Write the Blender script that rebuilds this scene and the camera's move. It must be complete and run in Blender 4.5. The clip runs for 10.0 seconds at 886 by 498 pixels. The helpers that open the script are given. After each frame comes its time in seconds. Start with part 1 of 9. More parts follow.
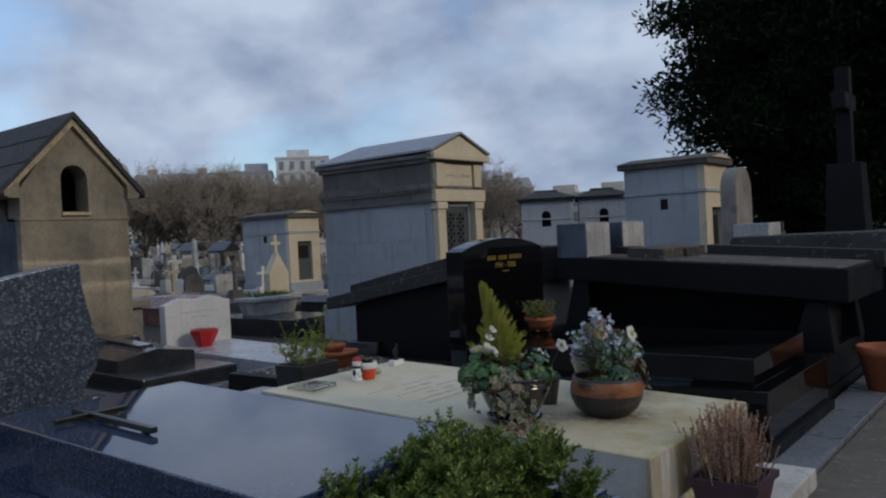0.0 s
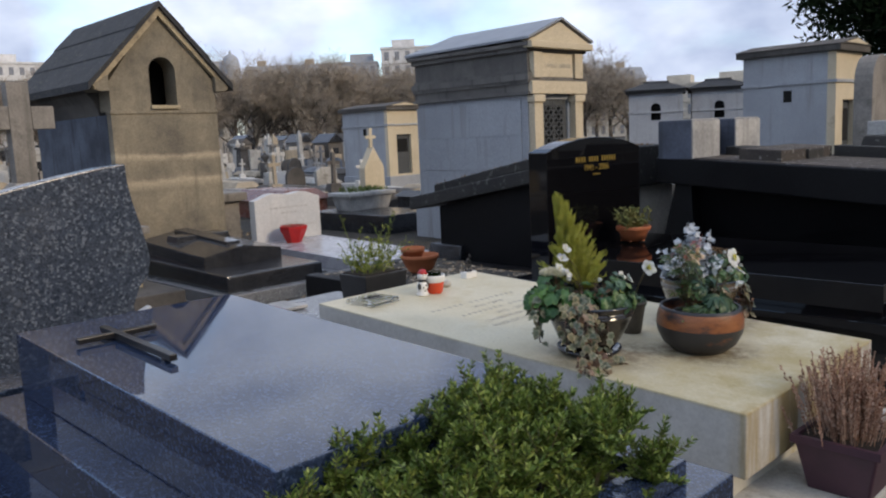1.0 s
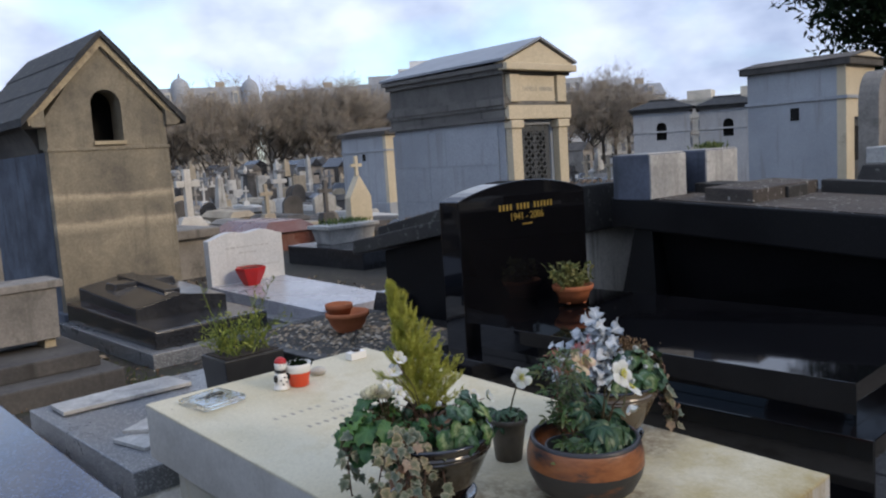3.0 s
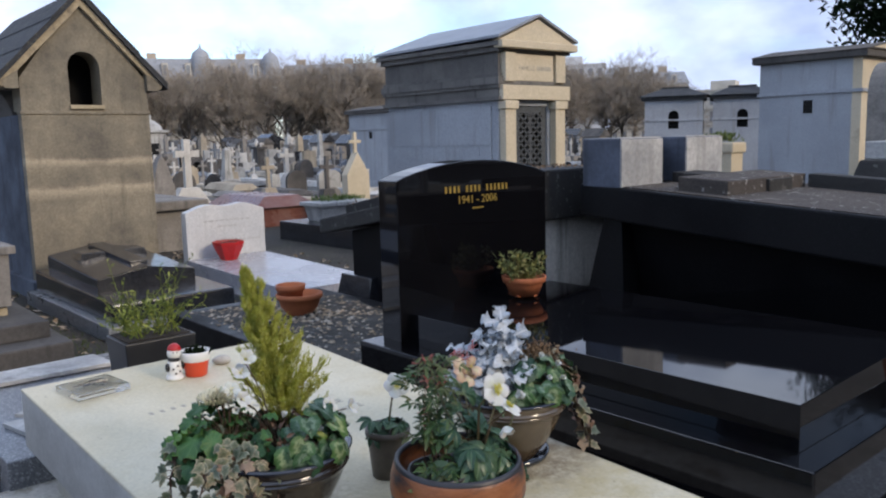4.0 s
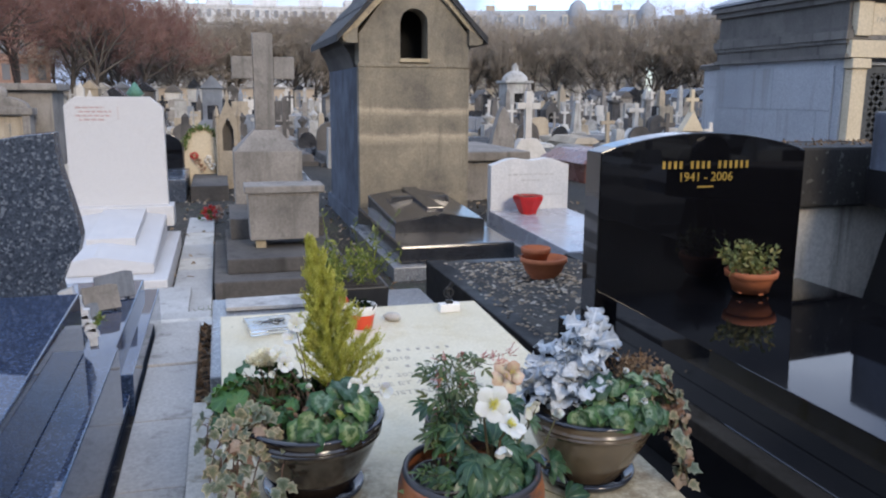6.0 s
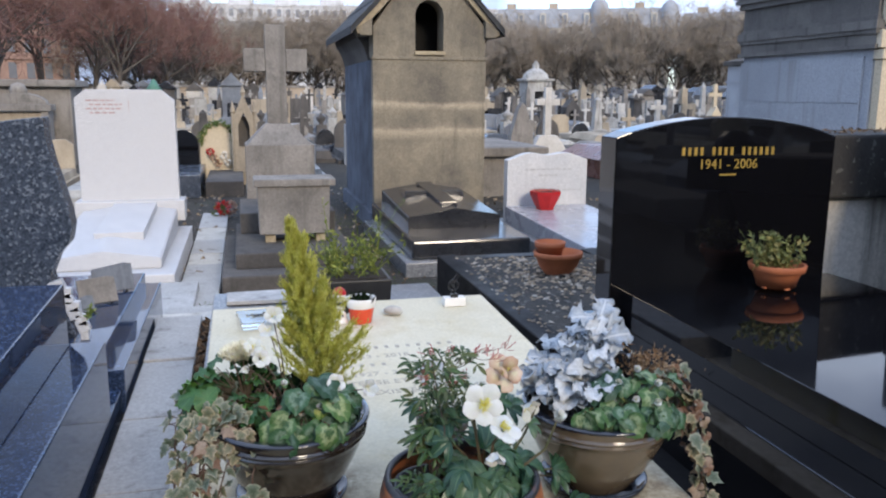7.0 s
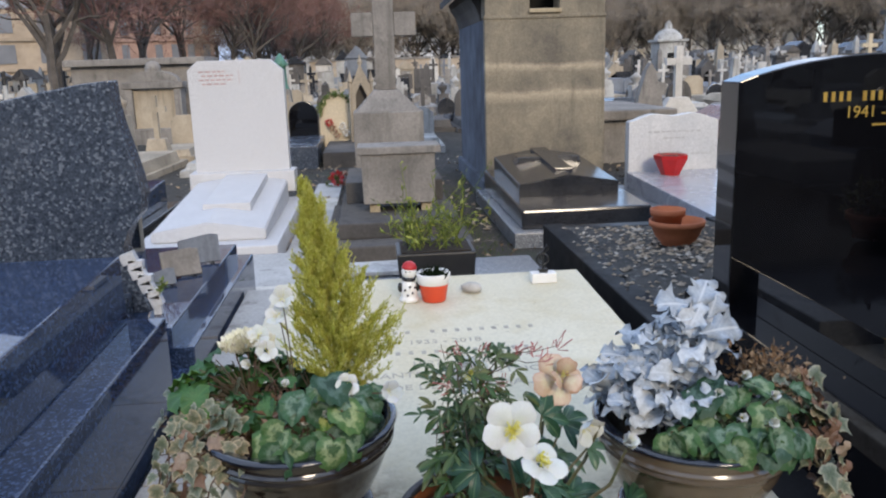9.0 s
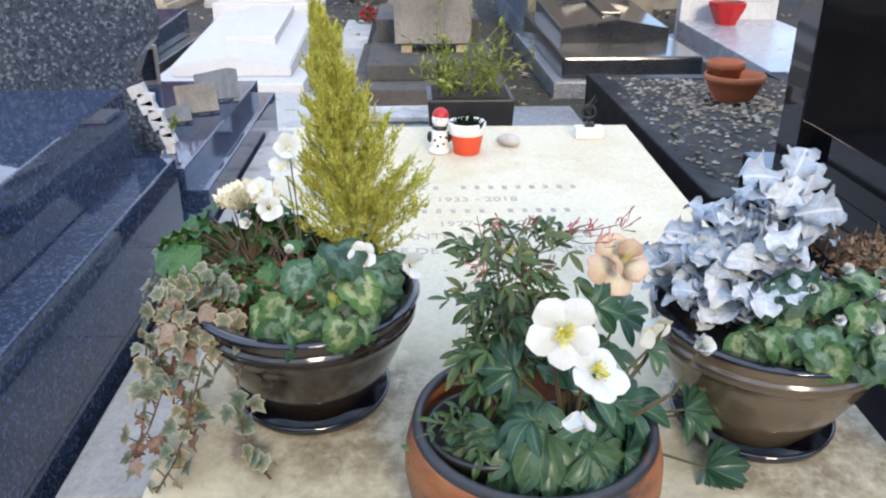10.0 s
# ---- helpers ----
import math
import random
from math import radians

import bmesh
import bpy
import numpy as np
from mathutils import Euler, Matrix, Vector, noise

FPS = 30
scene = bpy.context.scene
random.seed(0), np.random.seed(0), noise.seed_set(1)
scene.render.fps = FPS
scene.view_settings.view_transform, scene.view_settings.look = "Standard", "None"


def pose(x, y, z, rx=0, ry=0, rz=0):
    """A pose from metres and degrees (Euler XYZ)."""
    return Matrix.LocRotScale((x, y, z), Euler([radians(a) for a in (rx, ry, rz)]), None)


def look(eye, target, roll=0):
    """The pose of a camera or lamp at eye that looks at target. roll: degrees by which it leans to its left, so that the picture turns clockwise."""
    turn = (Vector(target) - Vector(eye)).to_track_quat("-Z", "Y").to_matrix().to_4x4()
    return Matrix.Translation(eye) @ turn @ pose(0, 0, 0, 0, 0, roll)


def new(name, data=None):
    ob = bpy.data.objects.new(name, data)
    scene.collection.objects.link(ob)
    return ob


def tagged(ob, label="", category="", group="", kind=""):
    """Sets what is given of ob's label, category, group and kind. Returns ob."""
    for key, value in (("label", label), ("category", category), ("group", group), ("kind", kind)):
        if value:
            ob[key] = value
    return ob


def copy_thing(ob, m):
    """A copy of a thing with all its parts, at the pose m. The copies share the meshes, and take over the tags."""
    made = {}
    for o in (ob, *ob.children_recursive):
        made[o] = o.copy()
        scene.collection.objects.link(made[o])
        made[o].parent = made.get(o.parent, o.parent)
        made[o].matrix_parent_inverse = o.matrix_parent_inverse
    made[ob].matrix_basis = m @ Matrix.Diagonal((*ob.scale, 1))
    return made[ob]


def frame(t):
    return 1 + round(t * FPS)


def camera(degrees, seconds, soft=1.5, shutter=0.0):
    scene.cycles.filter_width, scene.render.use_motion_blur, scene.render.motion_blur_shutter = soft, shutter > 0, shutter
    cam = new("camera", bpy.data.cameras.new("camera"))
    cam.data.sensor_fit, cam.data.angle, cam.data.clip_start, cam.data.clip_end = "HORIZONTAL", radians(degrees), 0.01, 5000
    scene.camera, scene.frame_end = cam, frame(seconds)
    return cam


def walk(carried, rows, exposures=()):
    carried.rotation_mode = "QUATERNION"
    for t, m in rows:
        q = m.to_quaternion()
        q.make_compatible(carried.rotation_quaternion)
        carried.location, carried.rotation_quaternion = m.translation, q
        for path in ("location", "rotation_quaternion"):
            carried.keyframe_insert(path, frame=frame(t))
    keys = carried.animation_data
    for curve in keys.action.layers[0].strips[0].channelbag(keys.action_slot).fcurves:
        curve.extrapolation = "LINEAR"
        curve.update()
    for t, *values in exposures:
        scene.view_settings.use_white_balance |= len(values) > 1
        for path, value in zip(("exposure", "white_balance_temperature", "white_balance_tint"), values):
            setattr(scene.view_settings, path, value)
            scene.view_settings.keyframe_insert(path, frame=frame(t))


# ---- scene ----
cam = camera(58.0, 10.0, soft=2.15)
PATH = [
    (0, (-0.117, -0.003, 1.251), (-1.354, 1.568, 1.226), -2.9),
    (0.5, (-0.185, 0.178, 1.259), (-1.52, 1.654, 1.062), -1.7),
    (1, (-0.283, 0.427, 1.282), (-1.71, 1.801, 1.003), -2.6),
    (1.5, (-0.312, 0.636, 1.312), (-1.752, 1.998, 1.051), -2.7),
    (2, (-0.32, 0.908, 1.362), (-1.8, 2.215, 1.048), -1.3),
    (2.5, (-0.373, 1.181, 1.366), (-1.861, 2.491, 1.098), -1.7),
    (3, (-0.41, 1.407, 1.376), (-1.88, 2.743, 1.148), -3.7),
    (3.2, (-0.415, 1.515, 1.361), (-1.869, 2.863, 1.101), -4.8),
    (4.3, (-0.39, 1.989, 1.337), (-1.915, 3.25, 1.045), 0.4),
    (4.5, (-0.344, 2.078, 1.366), (-1.907, 3.281, 1.032), 0.7),
    (5, (-0.288, 2.243, 1.377), (-2.022, 3.179, 1.035), 0.2),
    (5.5, (-0.199, 2.403, 1.398), (-2.07, 3.016, 1.047), -0.1),
    (7, (-0.366, 2.608, 1.319), (-2.271, 3.084, 0.938), 0.3),
    (7.5, (-0.42, 2.667, 1.31), (-2.349, 3.082, 0.986), -1.1),
    (8, (-0.435, 2.752, 1.309), (-2.385, 3.055, 0.986), -0.2),
    (8.5, (-0.555, 2.796, 1.277), (-2.529, 2.981, 1.015), -3.8),
    (9, (-0.677, 2.822, 1.245), (-2.62, 2.979, 0.795), -1.8),
    (9.5, (-0.794, 2.817, 1.219), (-2.706, 2.953, 0.65), 0.5),
    (10, (-0.89, 2.828, 1.196), (-2.717, 2.902, 0.386), 0.1),
]
EXPOSURES = [(0, -1.0, 5950, 10), (0.3, -0.66, 6350, 12), (0.6, -0.30, 6550, 13), (1.0, -0.14, 6450, 13), (2.0, -0.14, 6150, 13), (3.0, -0.16, 6150, 13), (4.5, 0.15, 5900, 14), (5.5, 0.19, 5800, 14), (7.5, 0.42, 5850, 13), (8.0, 0.31, 5900, 13), (8.5, 0.04, 5900, 13), (9.0, 0.26, 5900, 12), (9.5, 0.27, 5950, 12), (10.0, 0.80, 5950, 12)]
walk(cam, [(t, look(eye, target, roll)) for t, eye, target, roll in PATH], EXPOSURES)

# ---- sky and sun ----
SUN_AZ, SUN_EL = 12.0, 24.0  # degrees from +x towards +y, above the horizon
world = bpy.data.worlds.new("sky")
scene.world = world
world.use_nodes = True
wn, wl = world.node_tree.nodes, world.node_tree.links
wn.clear()
w_out = wn.new("ShaderNodeOutputWorld")
w_bg = wn.new("ShaderNodeBackground")
w_sky = wn.new("ShaderNodeTexSky")
w_sky.sky_type = "NISHITA"
w_sky.sun_disc = False
w_sky.sun_elevation = radians(SUN_EL)
w_sky.sun_rotation = radians(90 - SUN_AZ)
w_co = wn.new("ShaderNodeTexCoord")
w_map = wn.new("ShaderNodeMapping")
w_map.inputs["Scale"].default_value = (1.3, 1.3, 2.3)
w_map.inputs["Location"].default_value = (0.35, 0.1, 0.3)
w_n = wn.new("ShaderNodeTexNoise")
w_n.inputs["Scale"].default_value = 2.3
w_n.inputs["Detail"].default_value = 9.0
w_n.inputs["Roughness"].default_value = 0.46
w_r = wn.new("ShaderNodeValToRGB")
w_r.color_ramp.elements[0].position, w_r.color_ramp.elements[1].position = 0.33, 0.51
w_n2 = wn.new("ShaderNodeTexNoise")
w_n2.inputs["Scale"].default_value = 3.4
w_n2.inputs["Detail"].default_value = 5.0
w_c = wn.new("ShaderNodeValToRGB")
w_c.color_ramp.elements[0].position, w_c.color_ramp.elements[0].color = 0.36, (0.52, 0.62, 0.84, 1)
w_c.color_ramp.elements[1].position, w_c.color_ramp.elements[1].color = 0.60, (1.08, 1.19, 1.36, 1)
w_k = wn.new("ShaderNodeMixRGB")
w_k.blend_type = "MULTIPLY"
w_k.inputs[0].default_value = 1.0
w_k.inputs[2].default_value = (0.27, 0.29, 0.31, 1)
w_m = wn.new("ShaderNodeMixRGB")
wl.new(w_co.outputs["Generated"], w_map.inputs["Vector"])
wl.new(w_map.outputs[0], w_n.inputs["Vector"])
wl.new(w_map.outputs[0], w_n2.inputs["Vector"])
wl.new(w_n.outputs[0], w_r.inputs[0])
wl.new(w_n2.outputs[0], w_c.inputs[0])
wl.new(w_sky.outputs[0], w_k.inputs[1])
wl.new(w_r.outputs[0], w_m.inputs[0])
wl.new(w_k.outputs[0], w_m.inputs[1])
wl.new(w_c.outputs[0], w_m.inputs[2])
wl.new(w_m.outputs[0], w_bg.inputs[0])
w_bg.inputs[1].default_value = 1.0
wl.new(w_bg.outputs[0], w_out.inputs[0])

sun_data = bpy.data.lights.new("sun", "SUN")
sun_data.energy, sun_data.angle, sun_data.color = 2.1, radians(14), (1.0, 0.80, 0.54)
sun = new("sun", sun_data)
sun.matrix_world = look((0, 0, 0), (-math.cos(radians(SUN_AZ)) * math.cos(radians(SUN_EL)), -math.sin(radians(SUN_AZ)) * math.cos(radians(SUN_EL)), -math.sin(radians(SUN_EL))))


# ---- materials ----
def nodes_of(name):
    m = bpy.data.materials.new(name)
    m.use_nodes = True
    return m, m.node_tree.nodes, m.node_tree.links, m.node_tree.nodes["Principled BSDF"]


def ramp(n, stops, mode="LINEAR"):
    r = n.new("ShaderNodeValToRGB")
    r.color_ramp.interpolation = mode
    while len(r.color_ramp.elements) < len(stops):
        r.color_ramp.elements.new(0.5)
    for e, (p, c) in zip(r.color_ramp.elements, stops):
        e.position, e.color = p, (*c, 1)
    return r


def coords(n, l, scale=(1, 1, 1)):
    """Object coordinates in metres, shifted at random from object to object."""
    co, ob = n.new("ShaderNodeTexCoord"), n.new("ShaderNodeObjectInfo")
    add, mul = n.new("ShaderNodeVectorMath"), n.new("ShaderNodeVectorMath")
    k = n.new("ShaderNodeMath")
    k.operation, k.inputs[1].default_value = "MULTIPLY", 37.0
    mul.operation, mul.inputs[1].default_value = "MULTIPLY", scale
    l.new(ob.outputs["Random"], k.inputs[0])
    l.new(co.outputs["Object"], add.inputs[0])
    l.new(k.outputs[0], add.inputs[1])
    l.new(add.outputs[0], mul.inputs[0])
    return mul.outputs[0]


def noise_node(n, l, vec, scale, detail=4.0, rough=0.55):
    t = n.new("ShaderNodeTexNoise")
    t.inputs["Scale"].default_value, t.inputs["Detail"].default_value, t.inputs["Roughness"].default_value = scale, detail, rough
    l.new(vec, t.inputs["Vector"])
    return t.outputs[0]


def mix(n, l, fac, a, b, mode="MIX"):
    m = n.new("ShaderNodeMixRGB")
    m.blend_type = mode
    for i, v in ((0, fac), (1, a), (2, b)):
        if hasattr(v, "links"):
            l.new(v, m.inputs[i])
        else:
            m.inputs[i].default_value = v if i == 0 else (*v, 1)
    return m.outputs[0]


def bump(n, l, p, height, strength, dist=0.01):
    b = n.new("ShaderNodeBump")
    b.inputs["Strength"].default_value, b.inputs["Distance"].default_value = strength, dist
    l.new(height, b.inputs["Height"])
    l.new(b.outputs[0], p.inputs["Normal"])


def stone(name, c1, c2, rough=0.85, big=1.6, fine=55.0, grain=0.3, band=None, stain=None, stain_at=(0.52, 0.66), streak=None, bumps=0.25, spots=None):
    """Weathered stone: two tones at a large scale, grain, patches of stain, vertical streaks, lichen spots."""
    m, n, l, p = nodes_of(name)
    v = coords(n, l)
    a = noise_node(n, l, v, big, 5.0, 0.6)
    col = mix(n, l, ramp_fac(n, l, a, 0.36, 0.66), c1, c2)
    f = noise_node(n, l, v, fine, 3.0, 0.7)
    col = mix(n, l, grain, col, ramp_of(n, l, f, (0.35, (0.45, 0.45, 0.45)), (0.65, (1.3, 1.3, 1.3))), "MULTIPLY")
    if band:
        bv = coords(n, l, (0.35, 0.35, 3.2))
        col = mix(n, l, ramp_fac(n, l, noise_node(n, l, bv, 1.5, 6.0, 0.55), 0.5, 0.64), col, band)
    if stain:
        s = noise_node(n, l, v, big * 2.3, 8.0, 0.68)
        col = mix(n, l, ramp_fac(n, l, s, *stain_at), col, stain)
    if streak:
        sv = coords(n, l, (7, 7, 0.5))
        s = noise_node(n, l, sv, 1.3, 5.0, 0.6)
        col = mix(n, l, ramp_fac(n, l, s, 0.55, 0.75), col, streak)
    if spots:
        s = noise_node(n, l, v, 24.0, 6.0, 0.6)
        col = mix(n, l, ramp_fac(n, l, s, 0.6, 0.64), col, spots)
    l.new(col, p.inputs["Base Color"])
    p.inputs["Roughness"].default_value = rough
    bump(n, l, p, f, bumps, 0.006)
    return m


def ramp_fac(n, l, sock, lo, hi):
    r = ramp(n, [(lo, (0, 0, 0)), (hi, (1, 1, 1))])
    l.new(sock, r.inputs[0])
    return r.outputs[0]


def ramp_of(n, l, sock, *stops):
    r = ramp(n, stops)
    l.new(sock, r.inputs[0])
    return r.outputs[0]


def granite(name, dark, mid, light, cell=90.0, rough=0.1, light_share=0.12, dust=0.0, spec=0.5):
    """Polished granite: flecks of two sizes, faint dust that dulls the polish in patches."""
    m, n, l, p = nodes_of(name)
    v = coords(n, l)
    vo = n.new("ShaderNodeTexVoronoi")
    vo.inputs["Scale"].default_value = cell
    wob, wadd = n.new("ShaderNodeTexNoise"), n.new("ShaderNodeVectorMath")
    wob.inputs["Scale"].default_value, wob.inputs["Detail"].default_value = cell * 0.7, 3.0
    wadd.operation, wadd.inputs[1].default_value = "MULTIPLY_ADD", (1.6 / cell, 1.6 / cell, 1.6 / cell)
    l.new(v, wob.inputs["Vector"])
    l.new(wob.outputs["Color"], wadd.inputs[0])
    l.new(v, wadd.inputs[2])
    l.new(wadd.outputs[0], vo.inputs["Vector"])
    hsv = n.new("ShaderNodeSeparateColor")
    l.new(vo.outputs["Color"], hsv.inputs[0])
    col = ramp_of(n, l, hsv.outputs[0], (0.0, dark), (0.55, mid), (1 - light_share, mid), (1 - light_share * 0.6, light))
    f = noise_node(n, l, v, cell * 2.2, 2.0)
    col = mix(n, l, 0.5, col, ramp_of(n, l, f, (0.35, (0.4, 0.4, 0.4)), (0.65, (1.4, 1.4, 1.4))), "MULTIPLY")
    d = noise_node(n, l, v, 2.2, 6.0, 0.65)
    if dust:
        col = mix(n, l, ramp_of(n, l, d, (0.45, (0, 0, 0)), (0.75, (dust, dust, dust))), col, (0.3, 0.3, 0.29))
    l.new(col, p.inputs["Base Color"])
    r = n.new("ShaderNodeMapRange")
    r.inputs[1].default_value, r.inputs[2].default_value = 0.35, 0.75
    r.inputs[3].default_value, r.inputs[4].default_value = rough, rough * 2.2 + 0.02
    l.new(d, r.inputs[0])
    l.new(r.outputs[0], p.inputs["Roughness"])
    p.inputs["Specular IOR Level"].default_value = spec
    return m


def plain(name, c1, c2=None, rough=0.6, metal=0.0, scale=12.0, bumps=0.0, coat=0.0):
    m, n, l, p = nodes_of(name)
    v = coords(n, l)
    a = noise_node(n, l, v, scale, 5.0, 0.6)
    c2 = c2 or tuple(x * 0.75 for x in c1)
    l.new(mix(n, l, ramp_fac(n, l, a, 0.35, 0.68), c1, c2), p.inputs["Base Color"])
    p.inputs["Roughness"].default_value, p.inputs["Metallic"].default_value, p.inputs["Coat Weight"].default_value = rough, metal, coat
    if bumps:
        bump(n, l, p, noise_node(n, l, v, scale * 6, 4.0), bumps, 0.004)
    return m


def leafy(name, c1, c2, c3=None, rough=0.45, spec=0.4, island=True, trans=0.0, mottle=0.5):
    """Leaves: tones change from leaf to leaf, with a fine mottling."""
    m, n, l, p = nodes_of(name)
    if island:
        g = n.new("ShaderNodeNewGeometry")
        rnd = g.outputs["Random Per Island"]
    else:
        g = n.new("ShaderNodeObjectInfo")
        rnd = g.outputs["Random"]
    stops = [(0.0, c1), (0.6, c2)] + ([(1.0, c3)] if c3 else [])
    col = ramp_of(n, l, rnd, *stops)
    co = n.new("ShaderNodeTexCoord")
    f = noise_node(n, l, co.outputs["Object"], 60.0 if island else 5.0, 3.0)
    col = mix(n, l, mottle, col, ramp_of(n, l, f, (0.3, (0.55, 0.55, 0.55)), (0.7, (1.35, 1.35, 1.35))), "MULTIPLY")
    l.new(col, p.inputs["Base Color"])
    p.inputs["Roughness"].default_value = rough
    p.inputs["Specular IOR Level"].default_value = spec
    p.inputs["Subsurface Weight"].default_value = trans
    p.inputs["Subsurface Radius"].default_value = (0.005, 0.006, 0.002)
    return m


def veined(name, c1, c2, c3, rib, rough=0.45, spec=0.35, margin=None, trans=0.05):
    """A blade: tone from leaf to leaf, a paler rib and side veins, mottling; u runs across it, v along it."""
    m, n, l, p = nodes_of(name)
    ob, co, sep = n.new("ShaderNodeObjectInfo"), n.new("ShaderNodeTexCoord"), n.new("ShaderNodeSeparateXYZ")
    l.new(co.outputs["UV"], sep.inputs[0])
    col = ramp_of(n, l, ob.outputs["Random"], (0.0, c1), (0.55, c2), (1.0, c3))
    f = noise_node(n, l, co.outputs["Object"], 7.0, 4.0, 0.6)
    col = mix(n, l, 0.45, col, ramp_of(n, l, f, (0.3, (0.55, 0.55, 0.55)), (0.7, (1.4, 1.4, 1.4))), "MULTIPLY")
    off = math_node(n, l, "ABSOLUTE", math_node(n, l, "SUBTRACT", sep.outputs[0], 0.5))
    mid = ramp_of(n, l, off, (0.0, (0.9, 0.9, 0.9)), (0.06, (0, 0, 0)))
    side = math_node(n, l, "PINGPONG", math_node(n, l, "MULTIPLY_ADD", off, -0.7, sep.outputs[1]), 0.07)
    vein = mix(n, l, 1.0, ramp_of(n, l, side, (0.0, (0.35, 0.35, 0.35)), (0.018, (0, 0, 0))), ramp_of(n, l, off, (0.0, (1, 1, 1)), (0.5, (0.4, 0.4, 0.4))), "MULTIPLY")
    col = mix(n, l, vein, mix(n, l, mid, col, rib), rib)
    l.new(col, p.inputs["Base Color"])
    p.inputs["Roughness"].default_value, p.inputs["Specular IOR Level"].default_value = rough, spec
    p.inputs["Subsurface Weight"].default_value = trans
    p.inputs["Subsurface Radius"].default_value = (0.005, 0.006, 0.002)
    bump(n, l, p, side, 0.35, 0.003)
    return m


def math_node(n, l, kind, a, b=None, c=None):
    k = n.new("ShaderNodeMath")
    k.operation = kind
    for i, v in enumerate((a, b, c)):
        if v is None:
            continue
        if hasattr(v, "links"):
            l.new(v, k.inputs[i])
        else:
            k.inputs[i].default_value = v
    return k.outputs[0]


def fan_leaf(name, inner, outer, edge, edge_at, tones, rough=0.45, spec=0.35, veins=7, vein=(0.2, 0.25, 0.15), jag=0.3, trans=0.05):
    """A broad leaf: colours from the middle to an uneven margin, veins fanning out; u runs round it, v outwards."""
    m, n, l, p = nodes_of(name)
    ob, co, sep = n.new("ShaderNodeObjectInfo"), n.new("ShaderNodeTexCoord"), n.new("ShaderNodeSeparateXYZ")
    l.new(co.outputs["UV"], sep.inputs[0])
    f = noise_node(n, l, co.outputs["Object"], 6.0, 6.0, 0.7)
    r = math_node(n, l, "MULTIPLY_ADD", math_node(n, l, "SUBTRACT", f, 0.5), jag, sep.outputs[1])
    w = edge_at
    col = ramp_of(n, l, r, (0.0, inner), (w[0], inner), (w[1], outer), (w[2], outer), (w[3], edge))
    ray = math_node(n, l, "PINGPONG", sep.outputs[0], 0.5 / veins)
    k = mix(n, l, 1.0, ramp_of(n, l, ray, (0.0, (0.6, 0.6, 0.6)), (0.16 / veins, (0, 0, 0))), ramp_of(n, l, sep.outputs[1], (0.1, (1, 1, 1)), (1.0, (0.3, 0.3, 0.3))), "MULTIPLY")
    col = mix(n, l, k, col, vein)
    col = mix(n, l, 1.0, col, ramp_of(n, l, ob.outputs["Random"], *tones), "MULTIPLY")
    l.new(col, p.inputs["Base Color"])
    p.inputs["Roughness"].default_value, p.inputs["Specular IOR Level"].default_value = rough, spec
    p.inputs["Subsurface Weight"].default_value = trans
    p.inputs["Subsurface Radius"].default_value = (0.005, 0.006, 0.002)
    bump(n, l, p, math_node(n, l, "ADD", f, ray), 0.4, 0.003)
    return m


CREAM_SIDE = stone("cream_stone_side", (0.60, 0.58, 0.50), (0.55, 0.52, 0.40), rough=0.65, big=1.2, fine=90, streak=(0.45, 0.38, 0.15), bumps=0.05, grain=0.08)
PALE_BASE = stone("pale_base_stone", (0.58, 0.565, 0.52), (0.46, 0.445, 0.40), big=3.0, stain=(0.25, 0.225, 0.17), stain_at=(0.55, 0.7))
BLUE_GRANITE = granite("blue_granite", (0.011, 0.019, 0.040), (0.025, 0.040, 0.084), (0.058, 0.086, 0.155), cell=165, rough=0.018, light_share=0.25, dust=0.01, spec=0.62)
BLUE_ROUGH = granite("blue_granite_honed", (0.026, 0.034, 0.050), (0.054, 0.068, 0.095), (0.13, 0.15, 0.185), cell=100, rough=0.16, light_share=0.22, dust=0.03)
BLACK_GRANITE = granite("black_granite", (0.002, 0.002, 0.003), (0.004, 0.004, 0.005), (0.008, 0.008, 0.010), cell=260, rough=0.02, dust=0.01, spec=0.5)
DULL_BLACK = granite("dull_black_granite", (0.004, 0.004, 0.005), (0.006, 0.006, 0.007), (0.010, 0.010, 0.012), cell=200, rough=0.34, dust=0.015, spec=0.14)
GREY_GRANITE = granite("grey_granite", (0.10, 0.11, 0.125), (0.17, 0.18, 0.195), (0.34, 0.35, 0.36), cell=160, rough=0.22, light_share=0.2, dust=0.3)
DARK_GRANITE = granite("dark_grey_granite", (0.012, 0.013, 0.017), (0.022, 0.024, 0.029), (0.05, 0.05, 0.055), cell=170, rough=0.11, dust=0.05, spec=0.7)
WHITE_GRANITE = granite("white_granite", (0.47, 0.47, 0.48), (0.53, 0.53, 0.54), (0.59, 0.59, 0.59), cell=260, rough=0.4, light_share=0.4)
WHITE_MARBLE = stone("white_marble", (0.58, 0.58, 0.58), (0.49, 0.50, 0.51), rough=0.4, big=2.5, fine=60, streak=(0.42, 0.43, 0.43), bumps=0.04)
LILAC_SLAB = granite("lilac_grey_granite", (0.25, 0.25, 0.28), (0.36, 0.36, 0.39), (0.5, 0.5, 0.53), cell=200, rough=0.18, dust=0.2)
CHAPEL_LIGHT = stone("pale_limestone", (0.44, 0.37, 0.25), (0.33, 0.275, 0.18), rough=0.9, big=2.5, fine=45, stain=(0.18, 0.15, 0.11), bumps=0.35)
